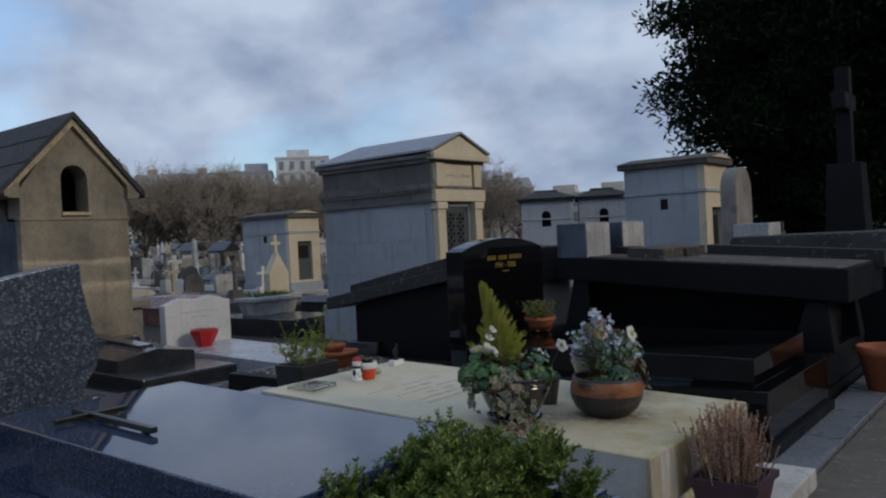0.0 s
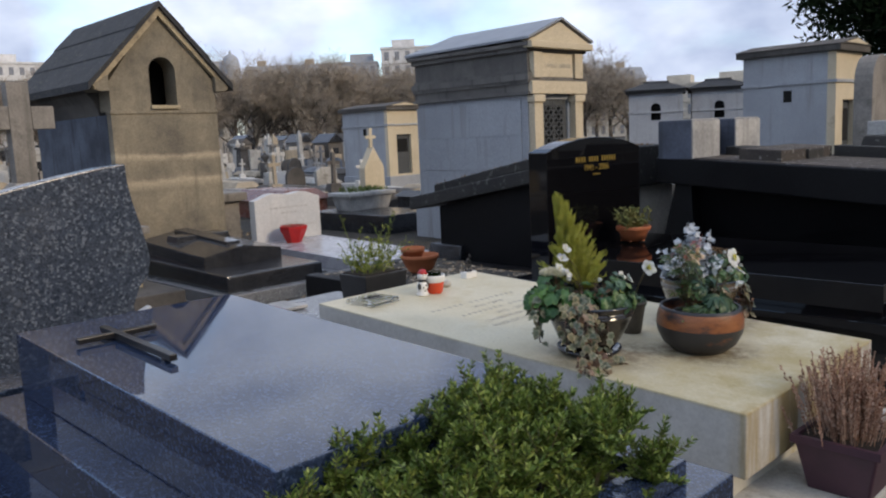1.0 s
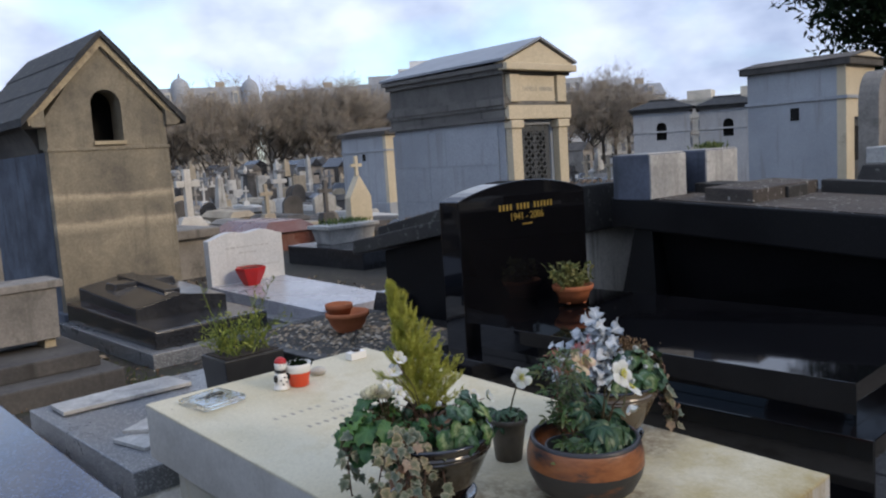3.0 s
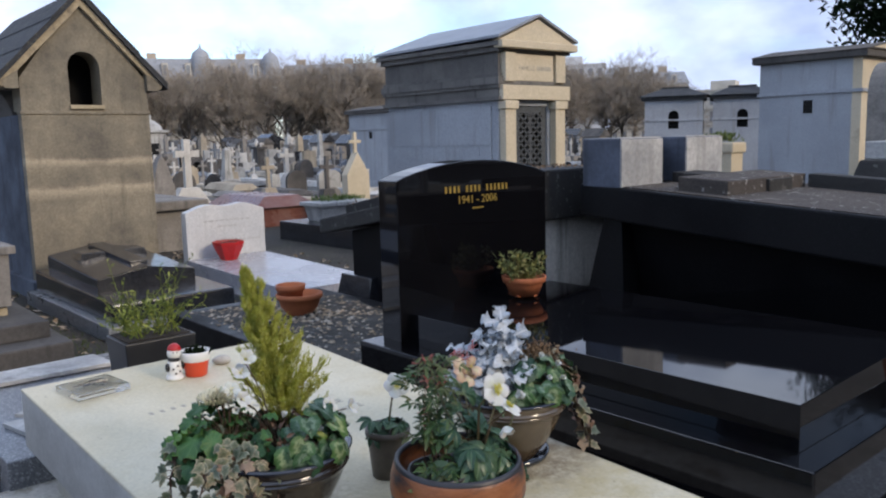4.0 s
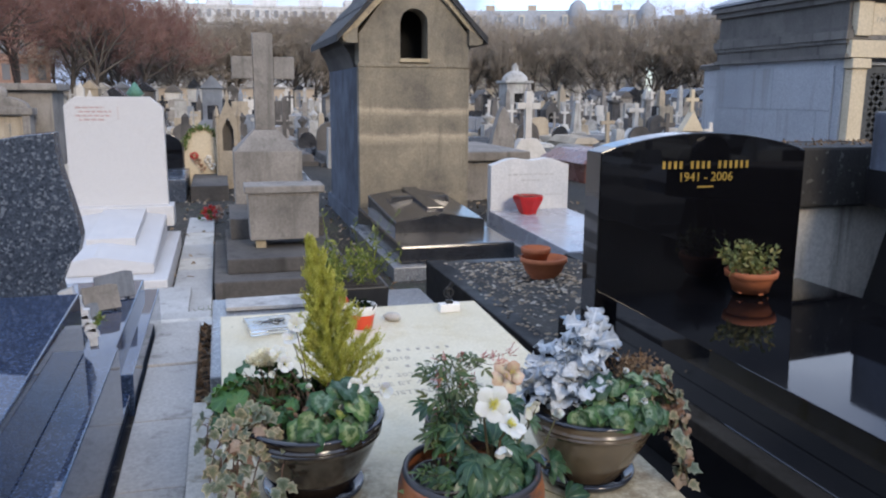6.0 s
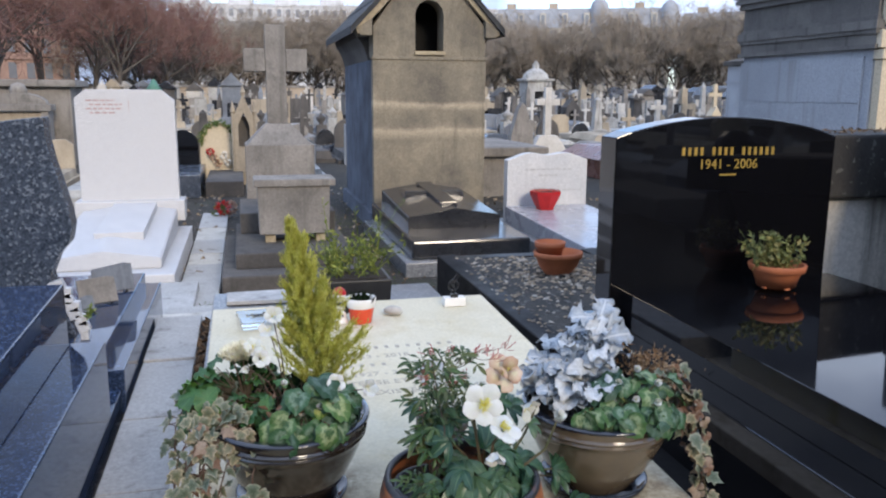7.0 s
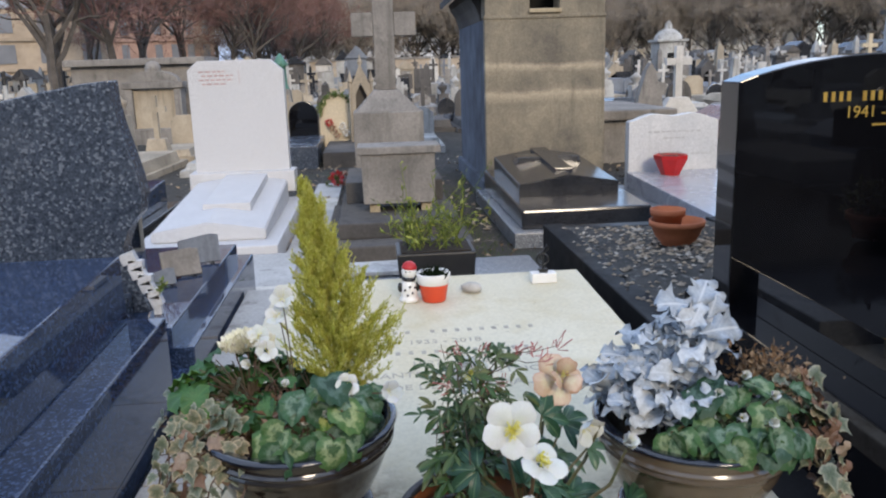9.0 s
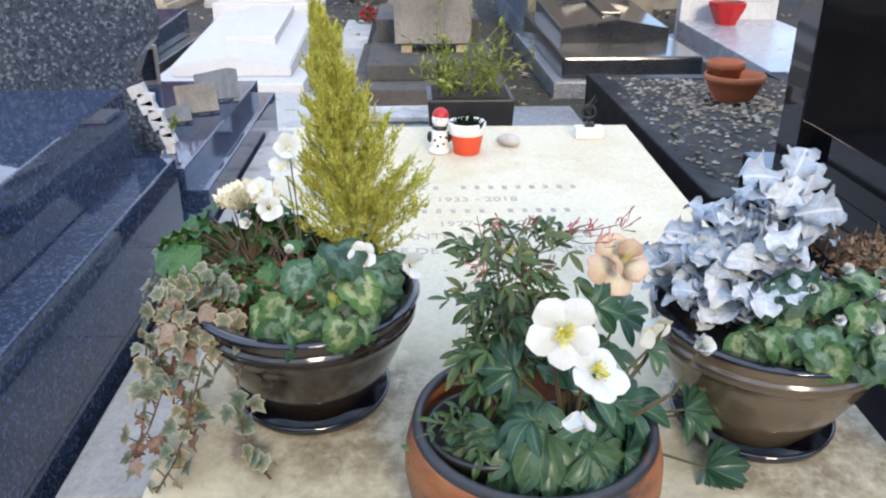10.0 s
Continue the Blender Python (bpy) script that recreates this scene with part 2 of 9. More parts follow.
# Chapel side stone: blue skylit shade is put into its base colour.
CHAPEL_SHADE = stone("shaded_limestone", (0.115, 0.135, 0.175), (0.050, 0.058, 0.076), rough=0.95, big=2.0, fine=45, streak=(0.026, 0.027, 0.03), bumps=0.4)
# Ashlar tinted with cool blue shade; the warm one after it is its sunlit copy.
ASHLAR_SHADE = stone("shaded_ashlar", (0.37, 0.395, 0.43), (0.30, 0.32, 0.35), rough=0.85, big=0.9, fine=60, streak=(0.24, 0.245, 0.24), bumps=0.15)
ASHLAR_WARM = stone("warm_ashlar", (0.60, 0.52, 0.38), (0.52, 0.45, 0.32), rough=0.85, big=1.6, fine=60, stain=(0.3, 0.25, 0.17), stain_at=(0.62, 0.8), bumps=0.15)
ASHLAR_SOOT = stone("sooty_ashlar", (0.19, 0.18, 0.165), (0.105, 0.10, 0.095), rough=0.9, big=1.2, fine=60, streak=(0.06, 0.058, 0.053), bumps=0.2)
ROUGH_TOP = stone("rough_granite_top", (0.085, 0.07, 0.058), (0.05, 0.043, 0.038), rough=0.95, big=3, fine=60, spots=(0.26, 0.25, 0.23), bumps=0.8)
FIELD_PALE = stone("field_pale_stone", (0.46, 0.455, 0.43), (0.27, 0.265, 0.25), rough=0.9, big=1.3, fine=40, streak=(0.15, 0.14, 0.12), stain=(0.12, 0.115, 0.1), stain_at=(0.58, 0.75), bumps=0.3)
FIELD_BLUE = stone("field_blue_grey_stone", (0.20, 0.225, 0.26), (0.11, 0.12, 0.14), rough=0.7, big=1.3, fine=40, streak=(0.07, 0.075, 0.085), bumps=0.3)
FIELD_WHITE = stone("field_white_stone", (0.60, 0.58, 0.54), (0.46, 0.44, 0.40), rough=0.85, big=1.6, fine=40, streak=(0.32, 0.3, 0.27), bumps=0.2)
FIELD_SOOT = stone("field_sooty_stone", (0.12, 0.11, 0.10), (0.055, 0.052, 0.05), rough=0.9, big=1.3, fine=40, streak=(0.035, 0.033, 0.03), bumps=0.4)
FIELD_CREAM = stone("field_cream_stone", (0.42, 0.36, 0.27), (0.27, 0.23, 0.17), rough=0.9, big=1.3, fine=40, streak=(0.17, 0.145, 0.11), bumps=0.3)
GREY_STONE = stone("grey_weathered_stone", (0.28, 0.26, 0.235), (0.175, 0.162, 0.145), rough=0.95, big=1.8, fine=45, stain=(0.10, 0.095, 0.085), stain_at=(0.54, 0.74), streak=(0.12, 0.112, 0.1), bumps=0.5)
DARK_STONE = stone("dark_weathered_stone", (0.034, 0.032, 0.029), (0.016, 0.0155, 0.015), rough=0.8, big=2.2, fine=38, stain=(0.02, 0.02, 0.02), bumps=0.6, spots=(0.09, 0.088, 0.08))
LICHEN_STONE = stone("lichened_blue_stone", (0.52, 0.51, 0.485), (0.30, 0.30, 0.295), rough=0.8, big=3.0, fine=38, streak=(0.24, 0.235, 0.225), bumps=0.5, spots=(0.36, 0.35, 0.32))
# Head block stone, with blue shade of the side faces in its colour.
SHADED_STONE = stone("blue_shaded_stone", (0.085, 0.10, 0.14), (0.035, 0.042, 0.06), rough=0.55, big=2.6, fine=45, streak=(0.025, 0.03, 0.04), bumps=0.3)
CONCRETE = stone("concrete", (0.58, 0.555, 0.50), (0.48, 0.46, 0.41), rough=0.9, big=2.0, fine=50, streak=(0.17, 0.16, 0.14), bumps=0.3)
PAVING = stone("paving_stone", (0.44, 0.44, 0.43), (0.36, 0.355, 0.34), rough=0.8, big=2.4, fine=60, stain=(0.15, 0.145, 0.13), stain_at=(0.56, 0.72), bumps=0.3)
DARK_PAVING = stone("dark_paving_stone", (0.11, 0.105, 0.09), (0.07, 0.066, 0.06), rough=0.85, big=3, fine=50, stain=(0.2, 0.18, 0.14), stain_at=(0.6, 0.75), bumps=0.4)
SLATE = stone("slate", (0.04, 0.042, 0.046), (0.022, 0.024, 0.027), rough=0.8, big=4, fine=30, spots=(0.11, 0.105, 0.08), bumps=0.5)
ZINC = plain("zinc_sheet", (0.30, 0.32, 0.35), (0.24, 0.26, 0.29), rough=0.45, metal=0.3, scale=4)
IRON = plain("grey_painted_iron", (0.09, 0.10, 0.11), (0.06, 0.065, 0.07), rough=0.5, metal=0.2, scale=20)
BLACK_VOID = plain("dark_interior", (0.008, 0.008, 0.008), rough=1.0)
RED_GRANITE = granite("brown_red_granite", (0.10, 0.035, 0.025), (0.17, 0.065, 0.05), (0.3, 0.18, 0.15), cell=170, rough=0.2, dust=0.25)
SOIL = stone("soil", (0.035, 0.026, 0.018), (0.018, 0.013, 0.009), rough=1.0, big=12, fine=90, bumps=1.0)
GROUND = stone("trodden_earth", (0.038, 0.033, 0.026), (0.02, 0.018, 0.014), rough=0.97, big=1.2, fine=40, stain=(0.04, 0.045, 0.022), stain_at=(0.55, 0.75), bumps=0.9, spots=(0.13, 0.115, 0.09))
GRAVEL_BED = stone("mossy_gravel_bed", (0.06, 0.055, 0.047), (0.03, 0.029, 0.026), rough=0.9, big=5, fine=60, spots=(0.15, 0.145, 0.13), bumps=1.0)
PEBBLE = leafy("pebble", (0.09, 0.08, 0.07), (0.34, 0.26, 0.17), (0.42, 0.38, 0.32), rough=0.8)
TERRACOTTA = plain("terracotta", (0.42, 0.135, 0.05), (0.30, 0.09, 0.035), rough=0.75, scale=9, bumps=0.15)
RED_PLASTIC = plain("red_plastic", (0.46, 0.016, 0.015), (0.36, 0.012, 0.012), rough=0.35)
ORANGE_RED = plain("orange_red_paint", (0.66, 0.075, 0.02), (0.6, 0.06, 0.018), rough=0.4)
WHITE_PAINT = plain("white_glaze", (0.78, 0.77, 0.74), (0.7, 0.69, 0.65), rough=0.3)
BLACK_PAINT = plain("black_glaze", (0.012, 0.012, 0.013), rough=0.3)
BROWN_GLAZE = plain("dark_brown_glaze", (0.009, 0.007, 0.006), (0.024, 0.018, 0.014), rough=0.12, scale=6, coat=0.6)
TAUPE_GLAZE = plain("taupe_glaze", (0.13, 0.10, 0.065), (0.07, 0.055, 0.04), rough=0.15, scale=5, coat=0.5)
BLUE_RIM = plain("blue_black_glaze", (0.007, 0.009, 0.017), (0.012, 0.014, 0.02), rough=0.07, scale=8, coat=0.7)
PURPLE_PLASTIC = plain("purple_plastic", (0.07, 0.03, 0.045), (0.05, 0.022, 0.034), rough=0.4)
BLACK_PLASTIC = plain("black_plastic", (0.012, 0.012, 0.013), (0.02, 0.02, 0.02), rough=0.4)
OLD_PLASTIC = plain("grey_brown_plastic", (0.13, 0.11, 0.09), (0.07, 0.06, 0.05), rough=0.5, scale=18)
GOLD = plain("gold_leaf", (0.75, 0.52, 0.12), (0.6, 0.4, 0.09), rough=0.35, metal=0.8)
GREY_INK = plain("grey_engraving", (0.40, 0.37, 0.31), rough=0.9)
FAINT_INK = plain("faint_engraving", (0.46, 0.46, 0.46), rough=0.9)
RED_INK = plain("faded_red_engraving", (0.48, 0.36, 0.34), rough=0.9)
BARK = stone("bark", (0.11, 0.095, 0.08), (0.07, 0.06, 0.05), rough=0.95, big=5, fine=30, bumps=0.8)
TWIG = leafy("twig", (0.21, 0.18, 0.155), (0.30, 0.26, 0.21), (0.37, 0.31, 0.235), rough=0.9, spec=0.1)
RED_TWIG = leafy("red_twig", (0.17, 0.105, 0.09), (0.23, 0.125, 0.105), (0.22, 0.155, 0.125), rough=0.9, spec=0.1)
STEM = plain("green_stem", (0.06, 0.08, 0.025), (0.10, 0.06, 0.03), rough=0.6)
RED_STEM = plain("brown_stem", (0.085, 0.034, 0.022), (0.055, 0.045, 0.022), rough=0.6)
BUSH_LEAF = leafy("shrub_leaf", (0.045, 0.080, 0.014), (0.13, 0.19, 0.034), (0.29, 0.345, 0.085), trans=0.1, spec=0.25)
CYPRESS_LEAF = leafy("golden_cypress", (0.25, 0.28, 0.035), (0.45, 0.45, 0.08), (0.62, 0.60, 0.19), trans=0.15, rough=0.7, spec=0.15, mottle=0.2)
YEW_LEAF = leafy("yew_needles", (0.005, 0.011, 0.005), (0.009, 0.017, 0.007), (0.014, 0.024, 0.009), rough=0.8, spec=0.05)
HEATHER = leafy("faded_heather", (0.24, 0.13, 0.085), (0.44, 0.28, 0.20), (0.56, 0.42, 0.33), rough=0.8, spec=0.15)
SUCCULENT = leafy("olive_leaf", (0.07, 0.085, 0.025), (0.16, 0.18, 0.05), (0.26, 0.22, 0.08), rough=0.5)
WEED = leafy("weedy_green", (0.05, 0.085, 0.02), (0.11, 0.16, 0.035), (0.22, 0.24, 0.08), rough=0.6)
STRAGGLY = leafy("straggly_leaf", (0.06, 0.085, 0.02), (0.16, 0.20, 0.035), (0.30, 0.32, 0.07), rough=0.6, spec=0.2)
MOSS = leafy("grass_moss", (0.04, 0.07, 0.012), (0.08, 0.12, 0.02), (0.12, 0.14, 0.04), rough=0.9)
DEAD_LEAF = leafy("dead_leaf", (0.10, 0.06, 0.03), (0.20, 0.12, 0.06), (0.28, 0.2, 0.12), rough=0.85)
IVY_LEAF = fan_leaf("variegated_ivy", (0.070, 0.092, 0.055), (0.130, 0.150, 0.105), (0.29, 0.28, 0.205), (0.25, 0.60, 0.74, 0.92), ((0.0, (0.62, 0.70, 0.68)), (0.45, (0.95, 0.97, 0.97)), (0.75, (1.15, 1.05, 0.9)), (1.0, (1.15, 0.92, 0.78))), veins=5, vein=(0.23, 0.24, 0.17), jag=0.8)
IVY_BROWN = leafy("brown_ivy", (0.10, 0.052, 0.030), (0.17, 0.100, 0.062), (0.25, 0.19, 0.13), island=False)
HELLEBORE_LEAF = veined("dark_green_leaf", (0.014, 0.046, 0.026), (0.028, 0.074, 0.040), (0.075, 0.125, 0.060), (0.13, 0.20, 0.10), rough=0.34)
JASMINE_LEAF = veined("small_dark_leaf", (0.018, 0.046, 0.010), (0.034, 0.074, 0.016), (0.085, 0.092, 0.026), (0.08, 0.11, 0.035), rough=0.36, spec=0.35)
BROAD_LEAF = fan_leaf("frilled_green_leaf", (0.040, 0.110, 0.035), (0.036, 0.098, 0.030), (0.06, 0.135, 0.036), (0.3, 0.6, 0.85, 1.0), ((0.0, (0.6, 0.7, 0.75)), (0.5, (1.0, 1.0, 1.0)), (0.85, (1.3, 1.25, 0.95)), (1.0, (1.9, 1.65, 0.8))), veins=9, vein=(0.12, 0.21, 0.08), rough=0.5)
SILVER_LEAF = veined("silver_felt_leaf", (0.29, 0.33, 0.38), (0.40, 0.435, 0.465), (0.52, 0.54, 0.55), (0.54, 0.565, 0.585), rough=0.95, spec=0.05, trans=0.0)
PETAL = fan_leaf("white_petal", (0.60, 0.61, 0.57), (0.63, 0.635, 0.61), (0.62, 0.62, 0.60), (0.15, 0.5, 0.8, 1.0), ((0.0, (0.92, 0.94, 0.90)), (1.0, (1.0, 1.0, 1.0))), rough=0.6, spec=0.2, veins=11, vein=(0.54, 0.55, 0.50), jag=0.1, trans=0.1)
PEACH_PETAL = fan_leaf("peach_petal", (0.60, 0.52, 0.36), (0.58, 0.44, 0.32), (0.52, 0.33, 0.25), (0.3, 0.6, 0.8, 1.0), ((0.0, (0.85, 0.8, 0.75)), (1.0, (1.05, 1.1, 1.1))), rough=0.6, spec=0.2, veins=9, vein=(0.54, 0.36, 0.26), jag=0.5, trans=0.1)
CREAM_PETAL = leafy("cream_petal", (0.66, 0.63, 0.47), (0.72, 0.70, 0.56), rough=0.6, trans=0.1)
PATH_EARTH = stone("earth_path", (0.15, 0.13, 0.105), (0.10, 0.088, 0.07), rough=0.97, big=1.6, fine=45, stain=(0.06, 0.055, 0.035), stain_at=(0.55, 0.75), bumps=0.9, spots=(0.2, 0.18, 0.15))
STAMEN = leafy("yellow_stamen", (0.55, 0.50, 0.05), (0.65, 0.6, 0.12), rough=0.7)
PINK_BUD = leafy("pink_bud", (0.24, 0.07, 0.06), (0.46, 0.12, 0.12), (0.52, 0.22, 0.20), rough=0.6)
GREEN_BRONZE = plain("verdigris_bronze", (0.10, 0.24, 0.18), (0.06, 0.14, 0.10), rough=0.7)
# Town render, stone and slate are paled: distance haze is mixed into their colours.
FAR_WHITE = stone("pale_render", (0.58, 0.58, 0.58), (0.52, 0.52, 0.52), big=0.1, fine=1.0, bumps=0.0)
FAR_CREAM = stone("cut_stone_facade", (0.48, 0.45, 0.39), (0.42, 0.39, 0.34), big=0.1, fine=1.0, bumps=0.0)
FAR_SLATE = stone("hazed_slate_roof", (0.33, 0.345, 0.37), (0.28, 0.295, 0.32), big=0.2, fine=2.0, bumps=0.0)
FAR_BRICK = stone("tan_facade", (0.40, 0.33, 0.25), (0.34, 0.28, 0.21), big=0.1, fine=1.0, bumps=0.0)
FAR_ROSE = stone("rose_brick_facade", (0.36, 0.24, 0.19), (0.30, 0.20, 0.16), big=0.1, fine=1.0, bumps=0.0)
FAR_PANE = plain("window_glass_far", (0.17, 0.18, 0.20), (0.22, 0.23, 0.25), rough=0.15, scale=1.0)


def glass_material(name):
    m, n, l, p = nodes_of(name)
    p.inputs["Transmission Weight"].default_value, p.inputs["Roughness"].default_value, p.inputs["IOR"].default_value = 1.0, 0.06, 1.45
    p.inputs["Base Color"].default_value = (0.92, 0.95, 1.0, 1)
    return m


GLASS = glass_material("clear_acrylic")


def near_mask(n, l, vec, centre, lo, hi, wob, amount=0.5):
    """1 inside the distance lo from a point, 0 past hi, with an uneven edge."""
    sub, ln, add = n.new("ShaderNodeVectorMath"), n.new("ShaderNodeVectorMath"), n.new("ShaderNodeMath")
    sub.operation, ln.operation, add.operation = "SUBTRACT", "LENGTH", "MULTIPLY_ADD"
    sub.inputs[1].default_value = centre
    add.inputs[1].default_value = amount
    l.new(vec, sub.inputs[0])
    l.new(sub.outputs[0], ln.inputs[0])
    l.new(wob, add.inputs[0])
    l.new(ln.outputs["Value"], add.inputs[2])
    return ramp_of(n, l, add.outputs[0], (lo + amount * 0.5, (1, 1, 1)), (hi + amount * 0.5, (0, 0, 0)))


def cream_slab():
    """Cream limestone: soft mottling, brown spill marks, yellow-green algae towards its foot."""
    m, n, l, p = nodes_of("cream_stone")
    co = n.new("ShaderNodeTexCoord")
    v = co.outputs["Object"]
    a = noise_node(n, l, v, 2.0, 6.0, 0.6)
    col = mix(n, l, ramp_fac(n, l, a, 0.36, 0.68), (0.63, 0.58, 0.435), (0.545, 0.485, 0.33))
    b = noise_node(n, l, v, 5.5, 8.0, 0.7)
    col = mix(n, l, ramp_of(n, l, b, (0.52, (0, 0, 0)), (0.72, (0.7, 0.7, 0.7))), col, (0.50, 0.42, 0.24))
    sep = n.new("ShaderNodeSeparateXYZ")
    l.new(v, sep.inputs[0])
    end = ramp_fac(n, l, sep.outputs[0], 0.0, 0.85)
    algae = mix(n, l, 1.0, end, ramp_of(n, l, b, (0.34, (0, 0, 0)), (0.64, (0.9, 0.9, 0.9))), "MULTIPLY")
    col = mix(n, l, algae, col, (0.40, 0.325, 0.15))
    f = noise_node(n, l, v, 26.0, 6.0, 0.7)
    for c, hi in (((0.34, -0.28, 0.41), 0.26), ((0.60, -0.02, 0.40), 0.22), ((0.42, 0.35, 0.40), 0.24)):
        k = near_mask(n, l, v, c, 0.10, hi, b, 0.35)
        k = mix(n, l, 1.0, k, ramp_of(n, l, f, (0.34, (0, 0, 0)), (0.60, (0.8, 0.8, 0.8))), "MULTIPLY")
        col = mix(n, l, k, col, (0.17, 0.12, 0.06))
    # the algae keep to the upper face; the cut sides stay greyish white
    face = ramp_fac(n, l, math_node(n, l, "MULTIPLY_ADD", sep.outputs[0], 0.03673, sep.outputs[2]), 0.409, 0.417)
    cut = mix(n, l, ramp_fac(n, l, b, 0.40, 0.68), (0.60, 0.59, 0.55), (0.46, 0.45, 0.41))
    col = mix(n, l, face, cut, col)
    foot = ramp_fac(n, l, sep.outputs[0], 0.90, 0.955)
    run = noise_node(n, l, coords(n, l, (7, 7, 0.7)), 1.5, 6.0, 0.6)
    col = mix(n, l, mix(n, l, 1.0, foot, ramp_of(n, l, run, (0.38, (0, 0, 0)), (0.58, (0.9, 0.9, 0.9))), "MULTIPLY"), col, (0.34, 0.245, 0.085))
    g = noise_node(n, l, v, 95.0, 3.0, 0.6)
    col = mix(n, l, 0.16, col, ramp_of(n, l, g, (0.35, (0.5, 0.5, 0.5)), (0.65, (1.25, 1.25, 1.25))), "MULTIPLY")
    col = mix(n, l, ramp_of(n, l, noise_node(n, l, v, 60.0, 5.0, 0.6), (0.66, (0, 0, 0)), (0.71, (0.6, 0.6, 0.6))), col, (0.22, 0.18, 0.10))
    l.new(col, p.inputs["Base Color"])
    p.inputs["Roughness"].default_value = 0.6
    bump(n, l, p, g, 0.06, 0.004)
    return m


def fired_bowl(name, lo, hi):
    """Charcoal stoneware that shows rust where the glaze ran thin."""
    m, n, l, p = nodes_of(name)
    v = coords(n, l, (1, 1, 2.5))
    a = noise_node(n, l, v, 7.0, 7.0, 0.65)
    col = ramp_of(n, l, a, (lo, (0.028, 0.028, 0.032)), (hi, (0.24, 0.085, 0.03)), (hi + 0.14, (0.33, 0.13, 0.05)))
    l.new(col, p.inputs["Base Color"])
    p.inputs["Roughness"].default_value = 0.42
    bump(n, l, p, noise_node(n, l, v, 70.0, 4.0), 0.25, 0.004)
    return m


def chapel_front():
    """Ochre limestone, rain-washed in two pale wavy bands across the face."""
    m, n, l, p = nodes_of("banded_limestone")
    co = n.new("ShaderNodeTexCoord")
    v = co.outputs["Object"]
    a = noise_node(n, l, v, 1.7, 7.0, 0.65)
    col = mix(n, l, ramp_fac(n, l, a, 0.36, 0.66), (0.27, 0.235, 0.17), (0.125, 0.112, 0.09))
    b = noise_node(n, l, coords(n, l, (0.5, 0.5, 1.2)), 3.2, 6.0, 0.6)
    sep = n.new("ShaderNodeSeparateXYZ")
    l.new(v, sep.inputs[0])
    wob = n.new("ShaderNodeMath")
    wob.operation, wob.inputs[1].default_value = "MULTIPLY_ADD", 0.16
    l.new(a, wob.inputs[0])
    l.new(sep.outputs[2], wob.inputs[2])
    r = ramp(n, [(0.0, (0, 0, 0)), (0.535, (0.1, 0.1, 0.1)), (0.585, (0.95, 0.95, 0.95)), (0.607, (0.1, 0.1, 0.1)), (0.65, (0, 0, 0)), (0.695, (0.15, 0.15, 0.15)), (0.728, (1.0, 1.0, 1.0)), (0.75, (0.05, 0.05, 0.05)), (1.0, (0, 0, 0))])
    half = n.new("ShaderNodeMath")
    half.operation, half.inputs[1].default_value = "MULTIPLY", 0.5
    l.new(wob.outputs[0], half.inputs[0])
    l.new(half.outputs[0], r.inputs[0])
    k = mix(n, l, 1.0, r.outputs[0], ramp_of(n, l, b, (0.32, (0, 0, 0)), (0.50, (0.9, 0.9, 0.9))), "MULTIPLY")
    col = mix(n, l, k, col, (0.44, 0.375, 0.27))
    s = noise_node(n, l, coords(n, l, (6, 6, 0.6)), 1.4, 6.0, 0.65)
    col = mix(n, l, ramp_of(n, l, s, (0.55, (0, 0, 0)), (0.72, (0.7, 0.7, 0.7))), col, (0.10, 0.09, 0.07))
    g = noise_node(n, l, v, 48.0, 5.0, 0.7)
    col = mix(n, l, 0.35, col, ramp_of(n, l, g, (0.33, (0.4, 0.4, 0.4)), (0.67, (1.4, 1.4, 1.4))), "MULTIPLY")
    l.new(col, p.inputs["Base Color"])
    p.inputs["Roughness"].default_value = 0.93
    bump(n, l, p, g, 0.55, 0.008)
    return m


CREAM = cream_slab()
CYCLAMEN_LEAF = fan_leaf("marbled_green_leaf", (0.026, 0.066, 0.032), (0.165, 0.225, 0.155), (0.040, 0.096, 0.038), (0.28, 0.46, 0.56, 0.76), ((0.0, (0.42, 0.52, 0.58)), (0.45, (0.9, 0.95, 0.95)), (0.8, (1.3, 1.2, 0.9)), (1.0, (2.3, 1.8, 0.8))), veins=8, vein=(0.14, 0.20, 0.12), jag=1.3, rough=0.42, spec=0.3, trans=0.0)
BOWL_GREY, BOWL_RUST = fired_bowl("charcoal_stoneware", 0.60, 0.74), fired_bowl("rust_stoneware", 0.38, 0.52)
CHAPEL_FRONT = chapel_front()


# ---- building blocks ----
def thing(name, loc, label, category, group="", kind=""):
    ob = new(name)
    ob.location = loc
    ob.empty_display_size = 0.1
    return tagged(ob, label, category, group, kind)


def origin(ob):
    v = Vector((0, 0, 0))
    while ob is not None:
        v = v + ob.location
        ob = ob.parent
    return v


def part(name, bm, material, parent=None, label="", smooth=False, local=False):
    """Links a bmesh, given in world coordinates, as one mesh object under a thing or a part."""
    if parent is not None and not local:
        bmesh.ops.translate(bm, verts=bm.verts, vec=-origin(parent))
    me = bpy.data.meshes.new(name)
    bm.to_mesh(me)
    bm.free()
    return link_mesh(name, me, material, parent, label, smooth)


def link_mesh(name, me, material, parent=None, label="", smooth=False):
    me.materials.append(material)
    if smooth:
        me.shade_smooth()
    ob = new(name, me)
    if parent is not None:
        ob.parent = parent
    if label:
        ob["label"] = label
    return ob


def raw(name, verts, faces, material, parent=None, label="", smooth=False):
    me = bpy.data.meshes.new(name)
    v = np.asarray(verts, dtype=float)
    if parent is not None:
        v = v - np.array(origin(parent))
    me.from_pydata(v.tolist(), [], [list(map(int, f)) for f in faces])
    me.update()
    return link_mesh(name, me, material, parent, label, smooth)


